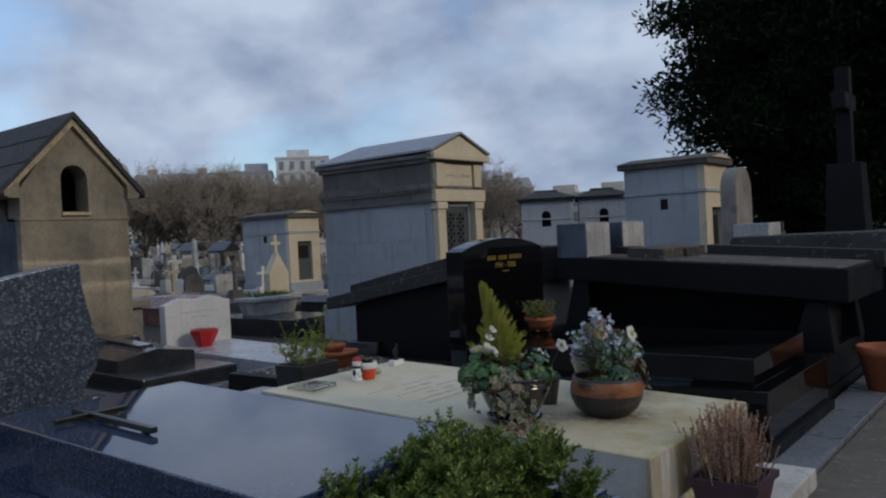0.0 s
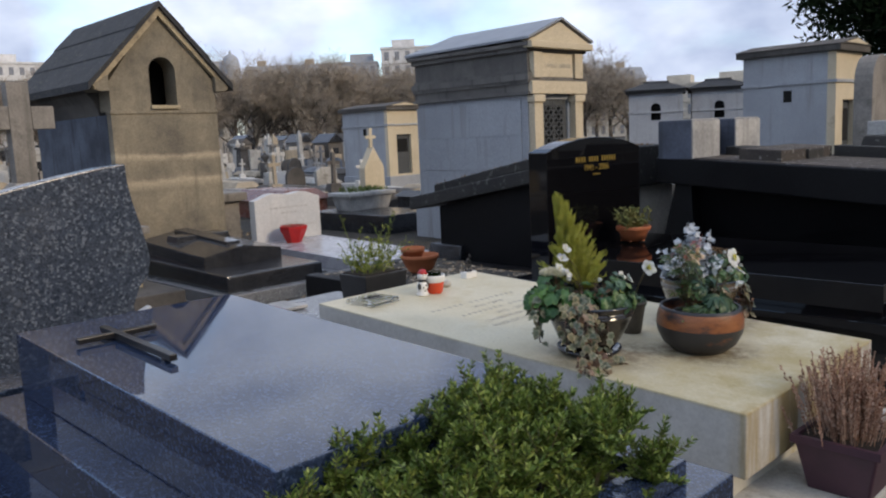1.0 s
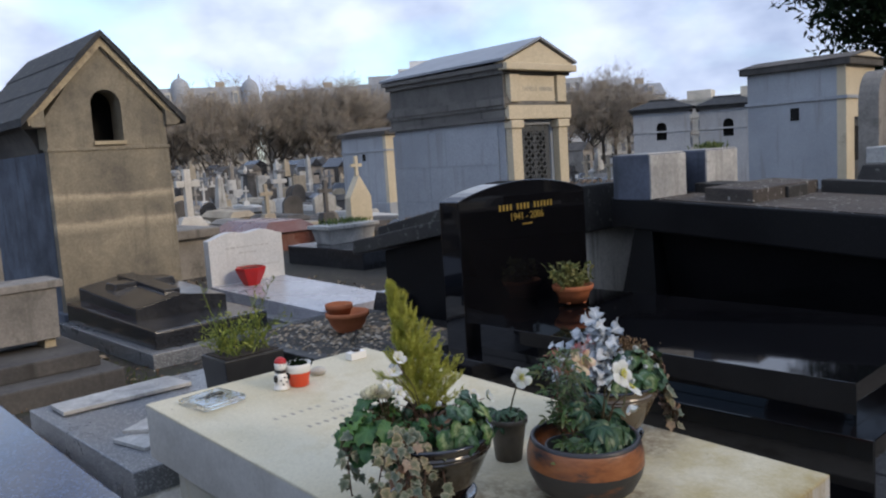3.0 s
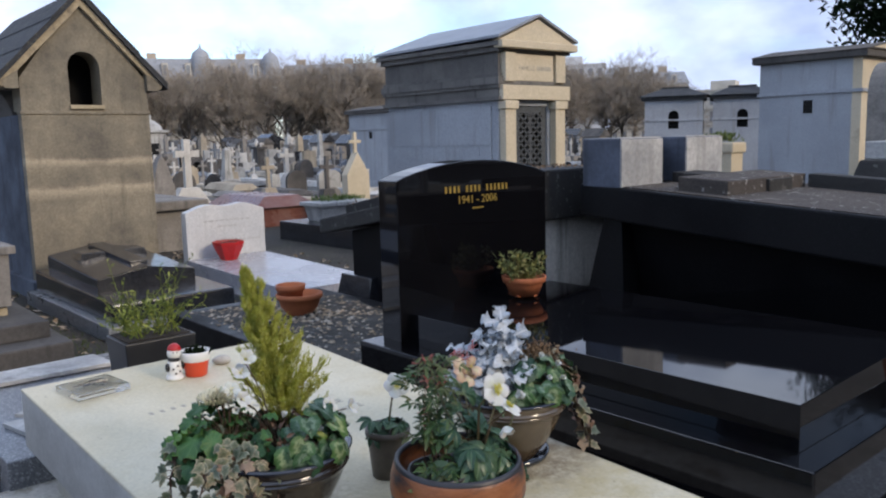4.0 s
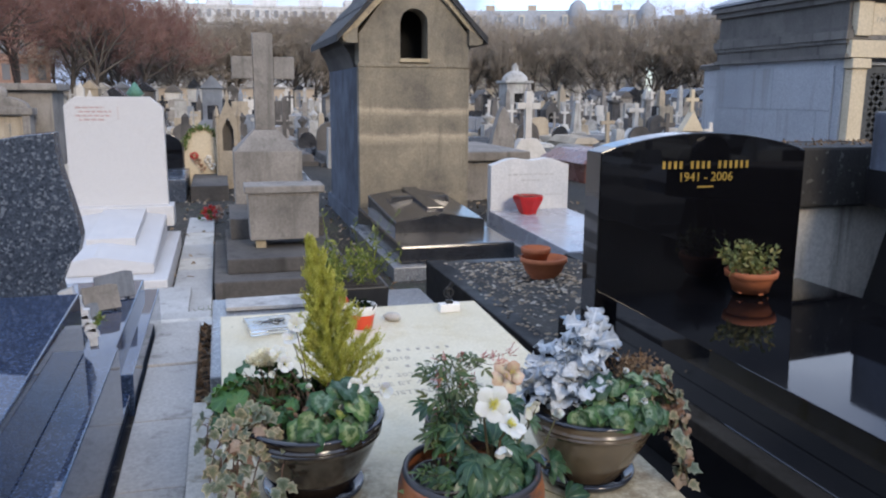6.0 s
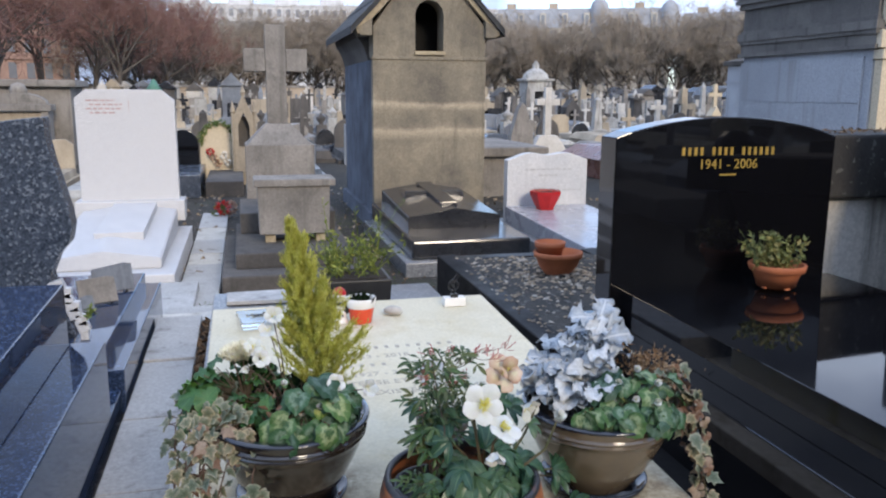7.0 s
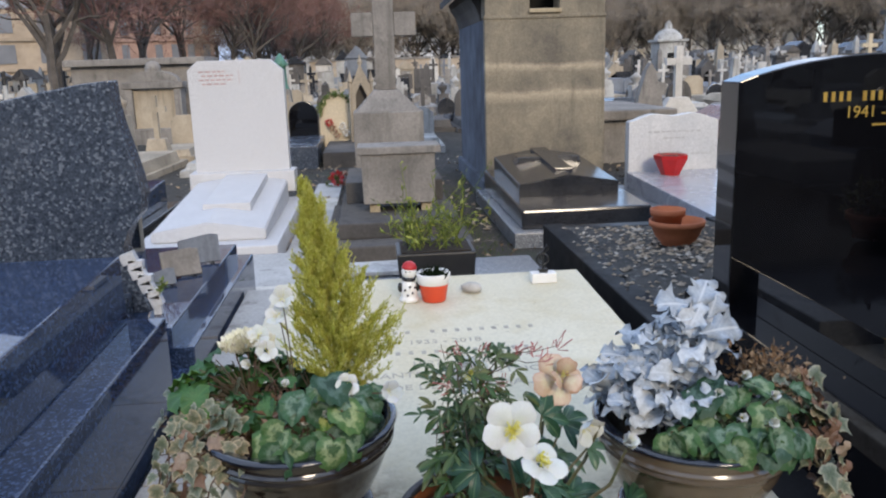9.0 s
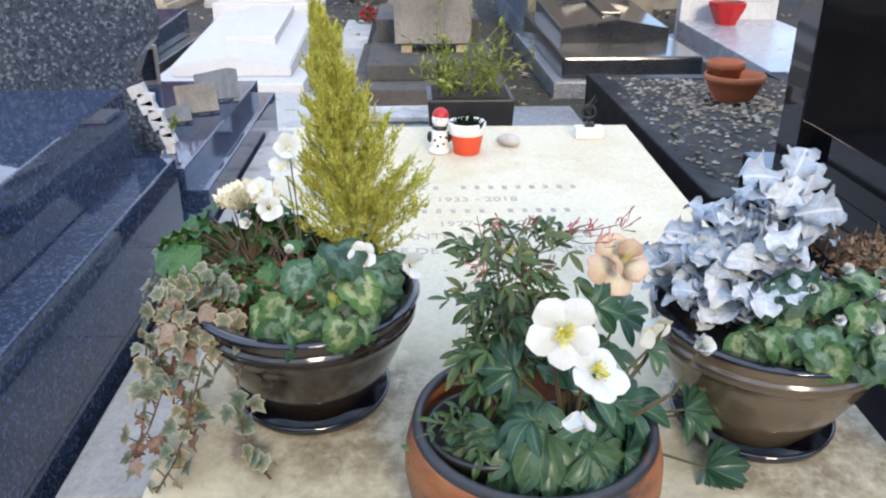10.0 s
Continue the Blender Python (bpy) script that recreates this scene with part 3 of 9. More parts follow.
def add_box(bm, x0, x1, y0, y1, z0, z1, bevel=0.0, top=None):
    """A box; top=(dx0, dx1, dy0, dy1) shifts the sides of its top face; bevel rounds its edges."""
    t = top or (0, 0, 0, 0)
    c = [(x0, y0, z0), (x1, y0, z0), (x1, y1, z0), (x0, y1, z0), (x0 + t[0], y0 + t[2], z1), (x1 + t[1], y0 + t[2], z1), (x1 + t[1], y1 + t[3], z1), (x0 + t[0], y1 + t[3], z1)]
    return add_hex(bm, c, bevel)


def add_hex(bm, c, bevel=0.0):
    v = [bm.verts.new(p) for p in c]
    f = [bm.faces.new([v[i] for i in q]) for q in ((3, 2, 1, 0), (4, 5, 6, 7), (0, 1, 5, 4), (1, 2, 6, 5), (2, 3, 7, 6), (3, 0, 4, 7))]
    if bevel:
        es = list({e for q in f for e in q.edges})
        bmesh.ops.bevel(bm, geom=es, offset=bevel, segments=2, profile=0.6, affect="EDGES")
    return v


def box(*a, **k):
    bm = bmesh.new()
    add_box(bm, *a, **k)
    return bm


def hexa(c, bevel=0.0):
    bm = bmesh.new()
    add_hex(bm, c, bevel)
    return bm


def prism(points, axis, a, b, bevel=0.0):
    """A polygon in the plane across the axis ('x': points are y, z; 'y': x, z; 'z': x, y) drawn out from a to b."""
    bm = bmesh.new()
    put = {"x": lambda p, q: (q, p[0], p[1]), "y": lambda p, q: (p[0], q, p[1]), "z": lambda p, q: (p[0], p[1], q)}[axis]
    lo, hi = [bm.verts.new(put(p, a)) for p in points], [bm.verts.new(put(p, b)) for p in points]
    n = len(points)
    bm.faces.new(lo)
    bm.faces.new(hi[::-1])
    for i in range(n):
        bm.faces.new([lo[i], hi[i], hi[(i + 1) % n], lo[(i + 1) % n]])
    bmesh.ops.recalc_face_normals(bm, faces=bm.faces)
    if bevel:
        bmesh.ops.bevel(bm, geom=list(bm.edges), offset=bevel, segments=2, profile=0.6, affect="EDGES")
    return bm


def reach(poly, c, ang):
    """Where the ray from c at that angle leaves a polygon."""
    d = (math.cos(ang), math.sin(ang))
    best = None
    for i in range(len(poly)):
        p, q = poly[i], poly[(i + 1) % len(poly)]
        e = (q[0] - p[0], q[1] - p[1])
        den = d[0] * e[1] - d[1] * e[0]
        if abs(den) < 1e-9:
            continue
        w = (p[0] - c[0], p[1] - c[1])
        t, s = (w[0] * e[1] - w[1] * e[0]) / den, (w[0] * d[1] - w[1] * d[0]) / den
        if t > 0 and -1e-6 <= s <= 1 + 1e-6 and (best is None or t > best):
            best = t
    return (c[0] + d[0] * best, c[1] + d[1] * best)


def holed(outer, inner, axis, a, b):
    """A wall drawn out along an axis, of outline outer, with the opening inner through it."""
    c = (sum(p[0] for p in inner) / len(inner), sum(p[1] for p in inner) / len(inner))
    angs = sorted({round(math.atan2(p[1] - c[1], p[0] - c[0]), 5) for p in list(outer) + list(inner)})
    o, i = [reach(outer, c, g) for g in angs], [reach(inner, c, g) for g in angs]
    bm = bmesh.new()
    put = {"x": lambda p, q: (q, p[0], p[1]), "y": lambda p, q: (p[0], q, p[1])}[axis]
    rings = [[bm.verts.new(put(p, s)) for p in ring] for ring, s in ((o, a), (i, a), (i, b), (o, b))]
    n = len(angs)
    for r in range(4):
        p, q = rings[r], rings[(r + 1) % 4]
        for k in range(n):
            bm.faces.new([p[k], p[(k + 1) % n], q[(k + 1) % n], q[k]])
    bmesh.ops.recalc_face_normals(bm, faces=bm.faces)
    return bm


def arch(y0, y1, z0, z1, n=9):
    """Outline of a round-headed opening."""
    r, c = (y1 - y0) / 2, (y0 + y1) / 2
    return [(y0, z0), (y1, z0)] + [(c + r * math.cos(math.pi * k / n), z1 - r + r * math.sin(math.pi * k / n)) for k in range(n + 1)]


def lathe(profile, centre, seg=40):
    """Turns (radius, height) pairs round an upright axis."""
    bm = bmesh.new()
    rings = []
    for r, z in profile:
        if r < 1e-5:
            rings.append([bm.verts.new((centre[0], centre[1], centre[2] + z))])
        else:
            rings.append([bm.verts.new((centre[0] + r * math.cos(2 * math.pi * k / seg), centre[1] + r * math.sin(2 * math.pi * k / seg), centre[2] + z)) for k in range(seg)])
    for p, q in zip(rings, rings[1:]):
        for k in range(seg):
            a, b, c, d = p[k % len(p)], p[(k + 1) % len(p)], q[(k + 1) % len(q)], q[k % len(q)]
            vs = list(dict.fromkeys((a, b, c, d)))
            if len(vs) > 2:
                bm.faces.new(vs)
    bmesh.ops.recalc_face_normals(bm, faces=bm.faces)
    return bm


def tube_arrays(pts, radii, sides=5):
    """Vertices and faces of a tube along points."""
    pts = [Vector(p) for p in pts]
    v, f = [], []
    for i, p in enumerate(pts):
        d = (pts[min(i + 1, len(pts) - 1)] - pts[max(i - 1, 0)])
        d = d.normalized() if d.length > 1e-9 else Vector((0, 0, 1))
        u = d.cross(Vector((0.31, 0.82, 0.47))).normalized()
        w = d.cross(u)
        r = radii[i] if hasattr(radii, "__len__") else radii
        for k in range(sides):
            a = 2 * math.pi * k / sides
            v.append(tuple(p + (u * math.cos(a) + w * math.sin(a)) * r))
    for i in range(len(pts) - 1):
        for k in range(sides):
            a, b = i * sides + k, i * sides + (k + 1) % sides
            f.append((a, b, b + sides, a + sides))
    f.append(tuple(range(sides))[::-1])
    f.append(tuple(range((len(pts) - 1) * sides, len(pts) * sides)))
    return v, f


class Heap:
    """Gathers vertices and faces of one mesh."""

    def __init__(self):
        self.v, self.f = [], []

    def add(self, v, f):
        k = len(self.v)
        self.v.extend(tuple(p) for p in v)
        self.f.extend(tuple(i + k for i in q) for q in f)

    def tube(self, pts, radii, sides=5):
        self.add(*tube_arrays(pts, radii, sides))

    def leaf(self, base, way, side, length, width, lift=0.25):
        """A small leaf folded along its middle."""
        b, d, s = Vector(base), Vector(way).normalized(), Vector(side)
        s = (s - d * s.dot(d))
        s = s.normalized() if s.length > 1e-6 else d.orthogonal().normalized()
        up = s.cross(d) * (width * lift)
        m = b + d * (length * 0.45)
        self.add([b, m + s * width * 0.5 + up, b + d * length, m - s * width * 0.5 + up, m], [(0, 1, 4), (1, 2, 4), (2, 3, 4), (3, 0, 4)])

    def make(self, name, material, parent=None, label="", smooth=False):
        return raw(name, self.v, self.f, material, parent, label, smooth)


def unit(rng):
    v = Vector((rng.gauss(0, 1), rng.gauss(0, 1), rng.gauss(0, 1)))
    return v.normalized()


def place(name, me, parent, m):
    """One more object on a shared mesh, under a parent; m is its pose in the world."""
    ob = new(name, me)
    ob.parent = parent
    ob.matrix_local = Matrix.Translation(-origin(parent)) @ m
    return ob


def write(name, words, size, pose_m, material, parent, label="", depth=0.0015, align="CENTER"):
    """Lettering in the built-in font, turned into a mesh."""
    cu = bpy.data.curves.new(name, "FONT")
    cu.body, cu.size, cu.align_x, cu.extrude, cu.resolution_u = words, size, align, depth, 3
    tmp = bpy.data.objects.new(name, cu)
    me = bpy.data.meshes.new_from_object(tmp)
    bpy.data.objects.remove(tmp)
    me.name = name
    ob = link_mesh(name, me, material, parent, label)
    ob.matrix_local = Matrix.Translation(-origin(parent)) @ pose_m
    return ob


def ground_z(x):
    """Height of the ground: it falls gently away from the path."""
    t = min(max((-x - 3.2) / 3.6, 0.0), 1.0)
    return 0.1 - 0.27 * t * t * (3 - 2 * t)


# ---- ground ----
def build_ground():
    xs = [40, 12, 6, 3, 1, 0] + [-0.5 * k for k in range(1, 20)] + [-11, -14, -20, -35, -60, -100, -200, -900]
    xs = [400] + xs
    ys = [-900, -200, -80, -30, -12, -6] + [-4 + k * 0.8 for k in range(20)] + [14, 18, 25, 40, 80, 200, 900]
    v = [(x, y, ground_z(x) + 0.012 * noise.noise((x * 0.9, y * 0.9, 0)) * (abs(x) < 15)) for x in xs for y in ys]
    n = len(ys)
    f = [(i * n + j, i * n + j + 1, (i + 1) * n + j + 1, (i + 1) * n + j) for i in range(len(xs) - 1) for j in range(n - 1)]
    ob = raw("ground", v, f, GROUND, smooth=True)
    tagged(ob, "brown trodden earth path with moss and dead leaves", "ground", kind="structure")


def earth_path():
    xs, ys = [-1.04, -0.7, -0.3, 0.2, 0.8, 1.5], [-8 + 0.5 * k for k in range(48)]
    v = [(x + (0.06 * noise.noise((x, y * 1.3, 4)) if x > 1 else 0), y, ground_z(x) + 0.018 + 0.012 * noise.noise((x * 1.7, y * 1.7, 3)) - (0.03 if x > 1 else 0)) for x in xs for y in ys]
    n = len(ys)
    f = [(i * n + j, (i + 1) * n + j, (i + 1) * n + j + 1, i * n + j + 1) for i in range(len(xs) - 1) for j in range(n - 1)]
    tagged(raw("earth_path", v, f, PATH_EARTH, smooth=True), "beaten grey-brown earth path with dead leaves", "path", kind="structure")


build_ground()
earth_path()


# ---- the tombs beside the path ----
def slab_pts(x0, x1, y0, y1, zt0, zt1, zb0, zb1):
    """Corners of a slab whose top runs from zt0 at x0 to zt1 at x1."""
    return [(x0, y0, zb0), (x1, y0, zb1), (x1, y1, zb1), (x0, y1, zb0), (x0, y0, zt0), (x1, y0, zt1), (x1, y1, zt1), (x0, y1, zt0)]


def slab_top(x):
    """Height of the cream slab's face."""
    return 0.557 + (0.485 - 0.557) * (x + 3.2) / 1.96


SLAB_TILT = math.atan2(0.072, 1.96)


def cream_tomb():
    t = thing("cream_stone_tomb", (-2.2, 2.98, 0.1), "cream limestone tomb slab with engraved lines and yellow-green algae stains", "tomb")
    part("base_slab", box(-3.32, -1.0, 2.36, 3.6, 0.06, 0.2, bevel=0.008), PALE_BASE, t, "stained pale stone base slab")
    part("plinth", box(-3.18, -1.31, 2.55, 3.41, 0.2, 0.36), CREAM_SIDE, t)
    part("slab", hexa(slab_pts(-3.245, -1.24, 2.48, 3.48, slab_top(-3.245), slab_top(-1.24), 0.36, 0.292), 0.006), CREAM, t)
    rows = [(-2.725, None, 0.54, (6, 9)), (-2.65, "1933 - 2018", 0.040, 0), (-2.58, None, 0.46, (8, 5)), (-2.51, "1927 - 2020", 0.040, 0), (-2.445, "CHANTEUSE ET ACTRICE", 0.041, 0), (-2.375, "MUSE DE L'EXISTENTIALISME", 0.041, 0)]
    for x, words, size, letters in rows:
        m = Matrix.Translation((x, 2.98, slab_top(x) - 0.0003)) @ Matrix.Rotation(SLAB_TILT, 4, "Y") @ Matrix.Rotation(math.pi / 2, 4, "Z")
        if words:
            write("engraved_line", words, size, m, GREY_INK, t, "grey engraved lettering", 0.001)
        else:
            # a name stands as plain bars of its size
            step = size / (sum(letters) + 1)
            for k in range(sum(letters) + 1):
                if k == letters[0]:
                    continue
                ob = part("engraved_bar", box(-size / 2 + k * step, -size / 2 + (k + 0.36) * step, 0.003, 0.024, 0, 0.0008), GREY_INK, t, local=True)
                ob.matrix_local = Matrix.Translation(-origin(t)) @ m
    return t


def blue_tomb():
    t = thing("blue_granite_tomb", (-2.3, 1.62, 0.1), "polished blue-grey granite tomb with a bronze cross and flecked stele", "tomb")
    part("base_tier", box(-3.5, -1.04, 1.0, 2.117, 0.04, 0.2, bevel=0.006), BLUE_GRANITE, t)
    part("middle_tier", box(-3.22, -1.1, 1.1, 2.12, 0.2, 0.475, bevel=0.006), BLUE_GRANITE, t)
    part("slab", hexa(slab_pts(-3.19, -1.6, 1.21, 2.01, 0.69, 0.645, 0.475, 0.475), 0.006), BLUE_GRANITE, t)
    side = [(0.95, 0.15), (1.955, 0.15), (1.945, 0.28), (1.905, 0.40), (1.862, 0.52), (1.845, 0.60), (1.88, 0.68), (1.925, 0.73), (1.94, 0.80), (1.93, 0.87), (1.91, 0.96), (1.885, 1.06), (1.87, 1.15), (1.868, 1.225), (1.75, 1.213), (1.6, 1.187), (1.45, 1.158), (1.3, 1.125), (1.1, 1.10), (0.95, 1.12)]
    part("stele", prism(side, "x", -3.86, -3.74, 0.006), BLUE_ROUGH, t, "dark flecked granite stele with a waved edge")
    part("stele_base", box(-3.95, -3.5, 0.92, 1.86, 0.04, 0.42, bevel=0.006), BLUE_ROUGH, t)
    # the trough for the shrub at the foot
    inner = (-1.575, -1.23, 1.29, 1.93)
    for a in ((-1.597, inner[0], 1.21, 2.01), (inner[1], -1.16, 1.21, 2.01), (inner[0] + 0.001, inner[1] - 0.001, 1.21, inner[2]), (inner[0] + 0.001, inner[1] - 0.001, inner[3], 2.01)):
        part("trough_side", box(a[0], a[1], a[2], a[3], 0.476, 0.53, bevel=0.004), BLUE_GRANITE, t)
    part("soil", box(inner[0] + 0.002, inner[1] - 0.002, inner[2] + 0.002, inner[3] - 0.002, 0.476, 0.5), SOIL, t)
    # a low bronze cross lying raised on the slab
    cross = part("cross", hexa(slab_pts(-2.95, -2.44, 1.399, 1.423, 0.711, 0.697, 0.691, 0.677), 0.003), BLACK_PAINT, t, "dark bronze cross lying on the slab")
    part("cross_arm", box(-2.851, -2.826, 1.285, 1.54, 0.689, 0.7075, bevel=0.003), BLACK_PAINT, cross)
    for x in (-2.92, -2.5):
        part("cross_stud", box(x, x + 0.02, 1.40, 1.42, 0.66, 0.685), BLACK_PAINT, cross)
    # worn gold letters low on the stele's face
    for k in range(4):
        part("gold_bar", box(-3.742, -3.736, 1.44 + 0.03 * k, 1.46 + 0.03 * k, 0.50, 0.515), GOLD, t, "small worn gold lettering")
        part("gold_bar", box(-3.742, -3.736, 1.44 + 0.03 * k, 1.455 + 0.03 * k, 0.46, 0.475), GOLD, t, "small worn gold lettering")


def black_tomb():
    t = thing("black_granite_tomb", (-2.3, 4.5, 0.1), "mirror-polished black granite tomb with an arched stele and gilt letters", "tomb")
    y0, y1 = 3.935, 4.875
    top = [(y1 - (y1 - y0) * k / 16, 1.165 + 0.075 * math.sin(math.pi * k / 16) ** 0.8) for k in range(17)]
    part("stele", prism([(y0, 0.15), (y1, 0.15)] + top, "x", -3.2, -3.07, 0.004), BLACK_GRANITE, t)
    part("slab", hexa([(-3.07, 3.985, 0.45), (-1.36, 3.985, 0.45), (-1.36, 4.9, 0.45), (-3.07, 4.9, 0.45), (-3.07, 3.985, 0.59), (-1.36, 3.985, 0.588), (-1.36, 4.9, 0.61), (-3.07, 4.9, 0.612)], 0.002), BLACK_GRANITE, t)
    part("base", box(-3.3, -1.27, 3.88, 5.04, 0.2, 0.45, bevel=0.005), BLACK_GRANITE, t)
    part("base_step", box(-3.3, -1.24, 3.68, 5.06, 0.03, 0.2, bevel=0.005), DULL_BLACK, t)
    m = Matrix.Translation((-3.0685, 4.405, 1.045)) @ Matrix.Rotation(math.pi / 2, 4, "Z") @ Matrix.Rotation(math.pi / 2, 4, "X")
    write("gilt_date", "1941 - 2006", 0.052, m, GOLD, t, "gilt engraved dates", 0.0012)
    # the name above stands as plain gilt bars of its size
    for k in range(16):
        if k not in (4, 9):
            y = 4.205 + 0.0255 * k
            part("gilt_bar", box(-3.0705, -3.067, y, y + 0.012, 1.096, 1.126), GOLD, t)
    part("gilt_dash", box(-3.0705, -3.067, 4.37, 4.44, 1.018, 1.025), GOLD, t)


def sarcophagus():
    t = thing("black_sarcophagus", (-2.1, 5.85, 0.1), "dark stone sarcophagus with an overhanging lid and twin head blocks", "tomb")
    x0, x1, y0, y1 = -3.24, -1.2, 5.35, 6.5

    def top(x):
        return 1.075 - 0.064 * (x - x0)

    part("lid", hexa(slab_pts(x0, x1, y0, y1, top(x0), top(x1), 0.90, 0.73), 0.012), DULL_BLACK, t)
    part("lid_top", hexa(slab_pts(x0 + 0.27, x1 - 0.03, y0 + 0.03, y1 - 0.03, top(x0 + 0.27) + 0.006, top(x1) + 0.006, top(x0) - 0.03, top(x1) - 0.03)), ROUGH_TOP, t, "rough brown weathered lid top")
    part("lid_rim", hexa(slab_pts(-2.4, x1 + 0.05, 6.28, 6.4, 1.1, 1.02, 0.98, 0.9), 0.006), DARK_STONE, t)
    part("lid_shaft", hexa(slab_pts(-2.98, -2.4, 5.85, 6.1, 1.12, 1.09, 1.0, 0.98), 0.006), DARK_STONE, t)
    part("lid_crossbar", hexa(slab_pts(-2.7, -2.42, 5.47, 6.3, 1.118, 1.10, 0.98, 0.96), 0.008), ROUGH_TOP, t)
    for ya, yb in ((5.35, 5.74), (5.97, 6.37)):
        # Body coloured as in shade; the front sheet paints lichen and sunlight together.
        part("head_block", box(-3.22, -2.972, ya, yb, 1.055, 1.317, bevel=0.01), SHADED_STONE, t, "head block coloured dark blue-grey for its shaded sides")
        part("lichen_face", box(-2.975, -2.964, ya + 0.006, yb - 0.006, 1.06, 1.312, bevel=0.003), LICHEN_STONE, t, "pale lichen-streaked sheet that also paints the sunlit front")
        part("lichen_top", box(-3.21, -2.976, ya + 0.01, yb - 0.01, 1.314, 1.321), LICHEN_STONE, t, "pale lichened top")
    part("head_bar", box(-3.21, -3.12, 5.742, 5.968, 1.06, 1.27), DULL_BLACK, t)
    part("body", hexa([(-3.12, 5.62, 0.4), (-1.42, 5.62, 0.4), (-1.42, 6.2, 0.4), (-3.12, 6.2, 0.4), (-3.12, 5.5, 0.88), (-1.42, 5.5, 0.735), (-1.42, 6.3, 0.735), (-3.12, 6.3, 0.88)]), DULL_BLACK, t)
    for x, zt in ((-3.17, 0.885), (-1.5, 0.74)):
        for y in (5.42, 6.2):
            part("pillar", hexa([(x - 0.06, y - 0.03, 0.42), (x + 0.2, y - 0.03, 0.42), (x + 0.2, y + 0.12, 0.42), (x - 0.06, y + 0.12, 0.42), (x + 0.04, y, zt), (x + 0.16, y, zt - 0.01), (x + 0.16, y + 0.1, zt - 0.01), (x + 0.04, y + 0.1, zt)], 0.005), DULL_BLACK, t)
    part("base", box(-3.26, -1.34, 5.2, 6.5, 0.2, 0.42, bevel=0.008), DULL_BLACK, t)
    part("base_step", box(-3.3, -1.32, 5.1, 6.6, 0.02, 0.2, bevel=0.008), DULL_BLACK, t)


def sloped_tomb():
    t = thing("sloping_lid_tomb", (-4.9, 5.5, -0.05), "old dark stone tomb with a sloping mossy lid", "tomb")
    def lid(x0, x1, y0, y1, z0, z1, th):
        return hexa(slab_pts(x0, x1, y0, y1, z0, z1, z0 - th, z1 - th), 0.012)
    part("lid", lid(-5.56, -3.66, 5.12, 6.0, 0.76, 1.10, 0.11), DARK_STONE, t)
    part("upper_lid", lid(-5.32, -3.9, 5.2, 5.92, 0.87, 1.15, 0.08), DARK_STONE, t, "mossy upper slab")
    part("body", hexa(slab_pts(-5.3, -3.7, 5.24, 5.9, 0.68, 0.99, 0.1, 0.1)), DULL_BLACK, t)
    part("foot_base", box(-5.5, -5.0, 5.1, 6.0, -0.2, 0.36, top=(0.12, 0, 0.08, -0.08), bevel=0.01), DARK_GRANITE, t)
    part("base", box(-5.75, -3.6, 5.05, 6.05, -0.25, 0.12, bevel=0.01), DARK_GRANITE, t)
    part("head_block", box(-3.8, -3.42, 4.95, 6.0, 0.86, 1.15, bevel=0.015), DARK_STONE, t)
    part("head_wall", box(-3.72, -3.46, 5.0, 5.95, 0.1, 0.86), CONCRETE, t, "bare concrete back")
    h = Heap()
    rng = random.Random(3)
    for k in range(500):
        x, y = rng.uniform(-5.3, -3.5), rng.uniform(5.2, 5.9)
        z = (0.87 + (x + 5.32) * 0.28 / 1.42) if x < -3.9 else 1.15
        h.leaf((x, y, z), (rng.uniform(-1, 1), rng.uniform(-1, 1), rng.uniform(0, 0.8)), (1, 0.3, 0), rng.uniform(0.012, 0.03), 0.012)
    tagged(h.make("moss", DEAD_LEAF, t, "dry moss and dead leaves"), kind="stuff")


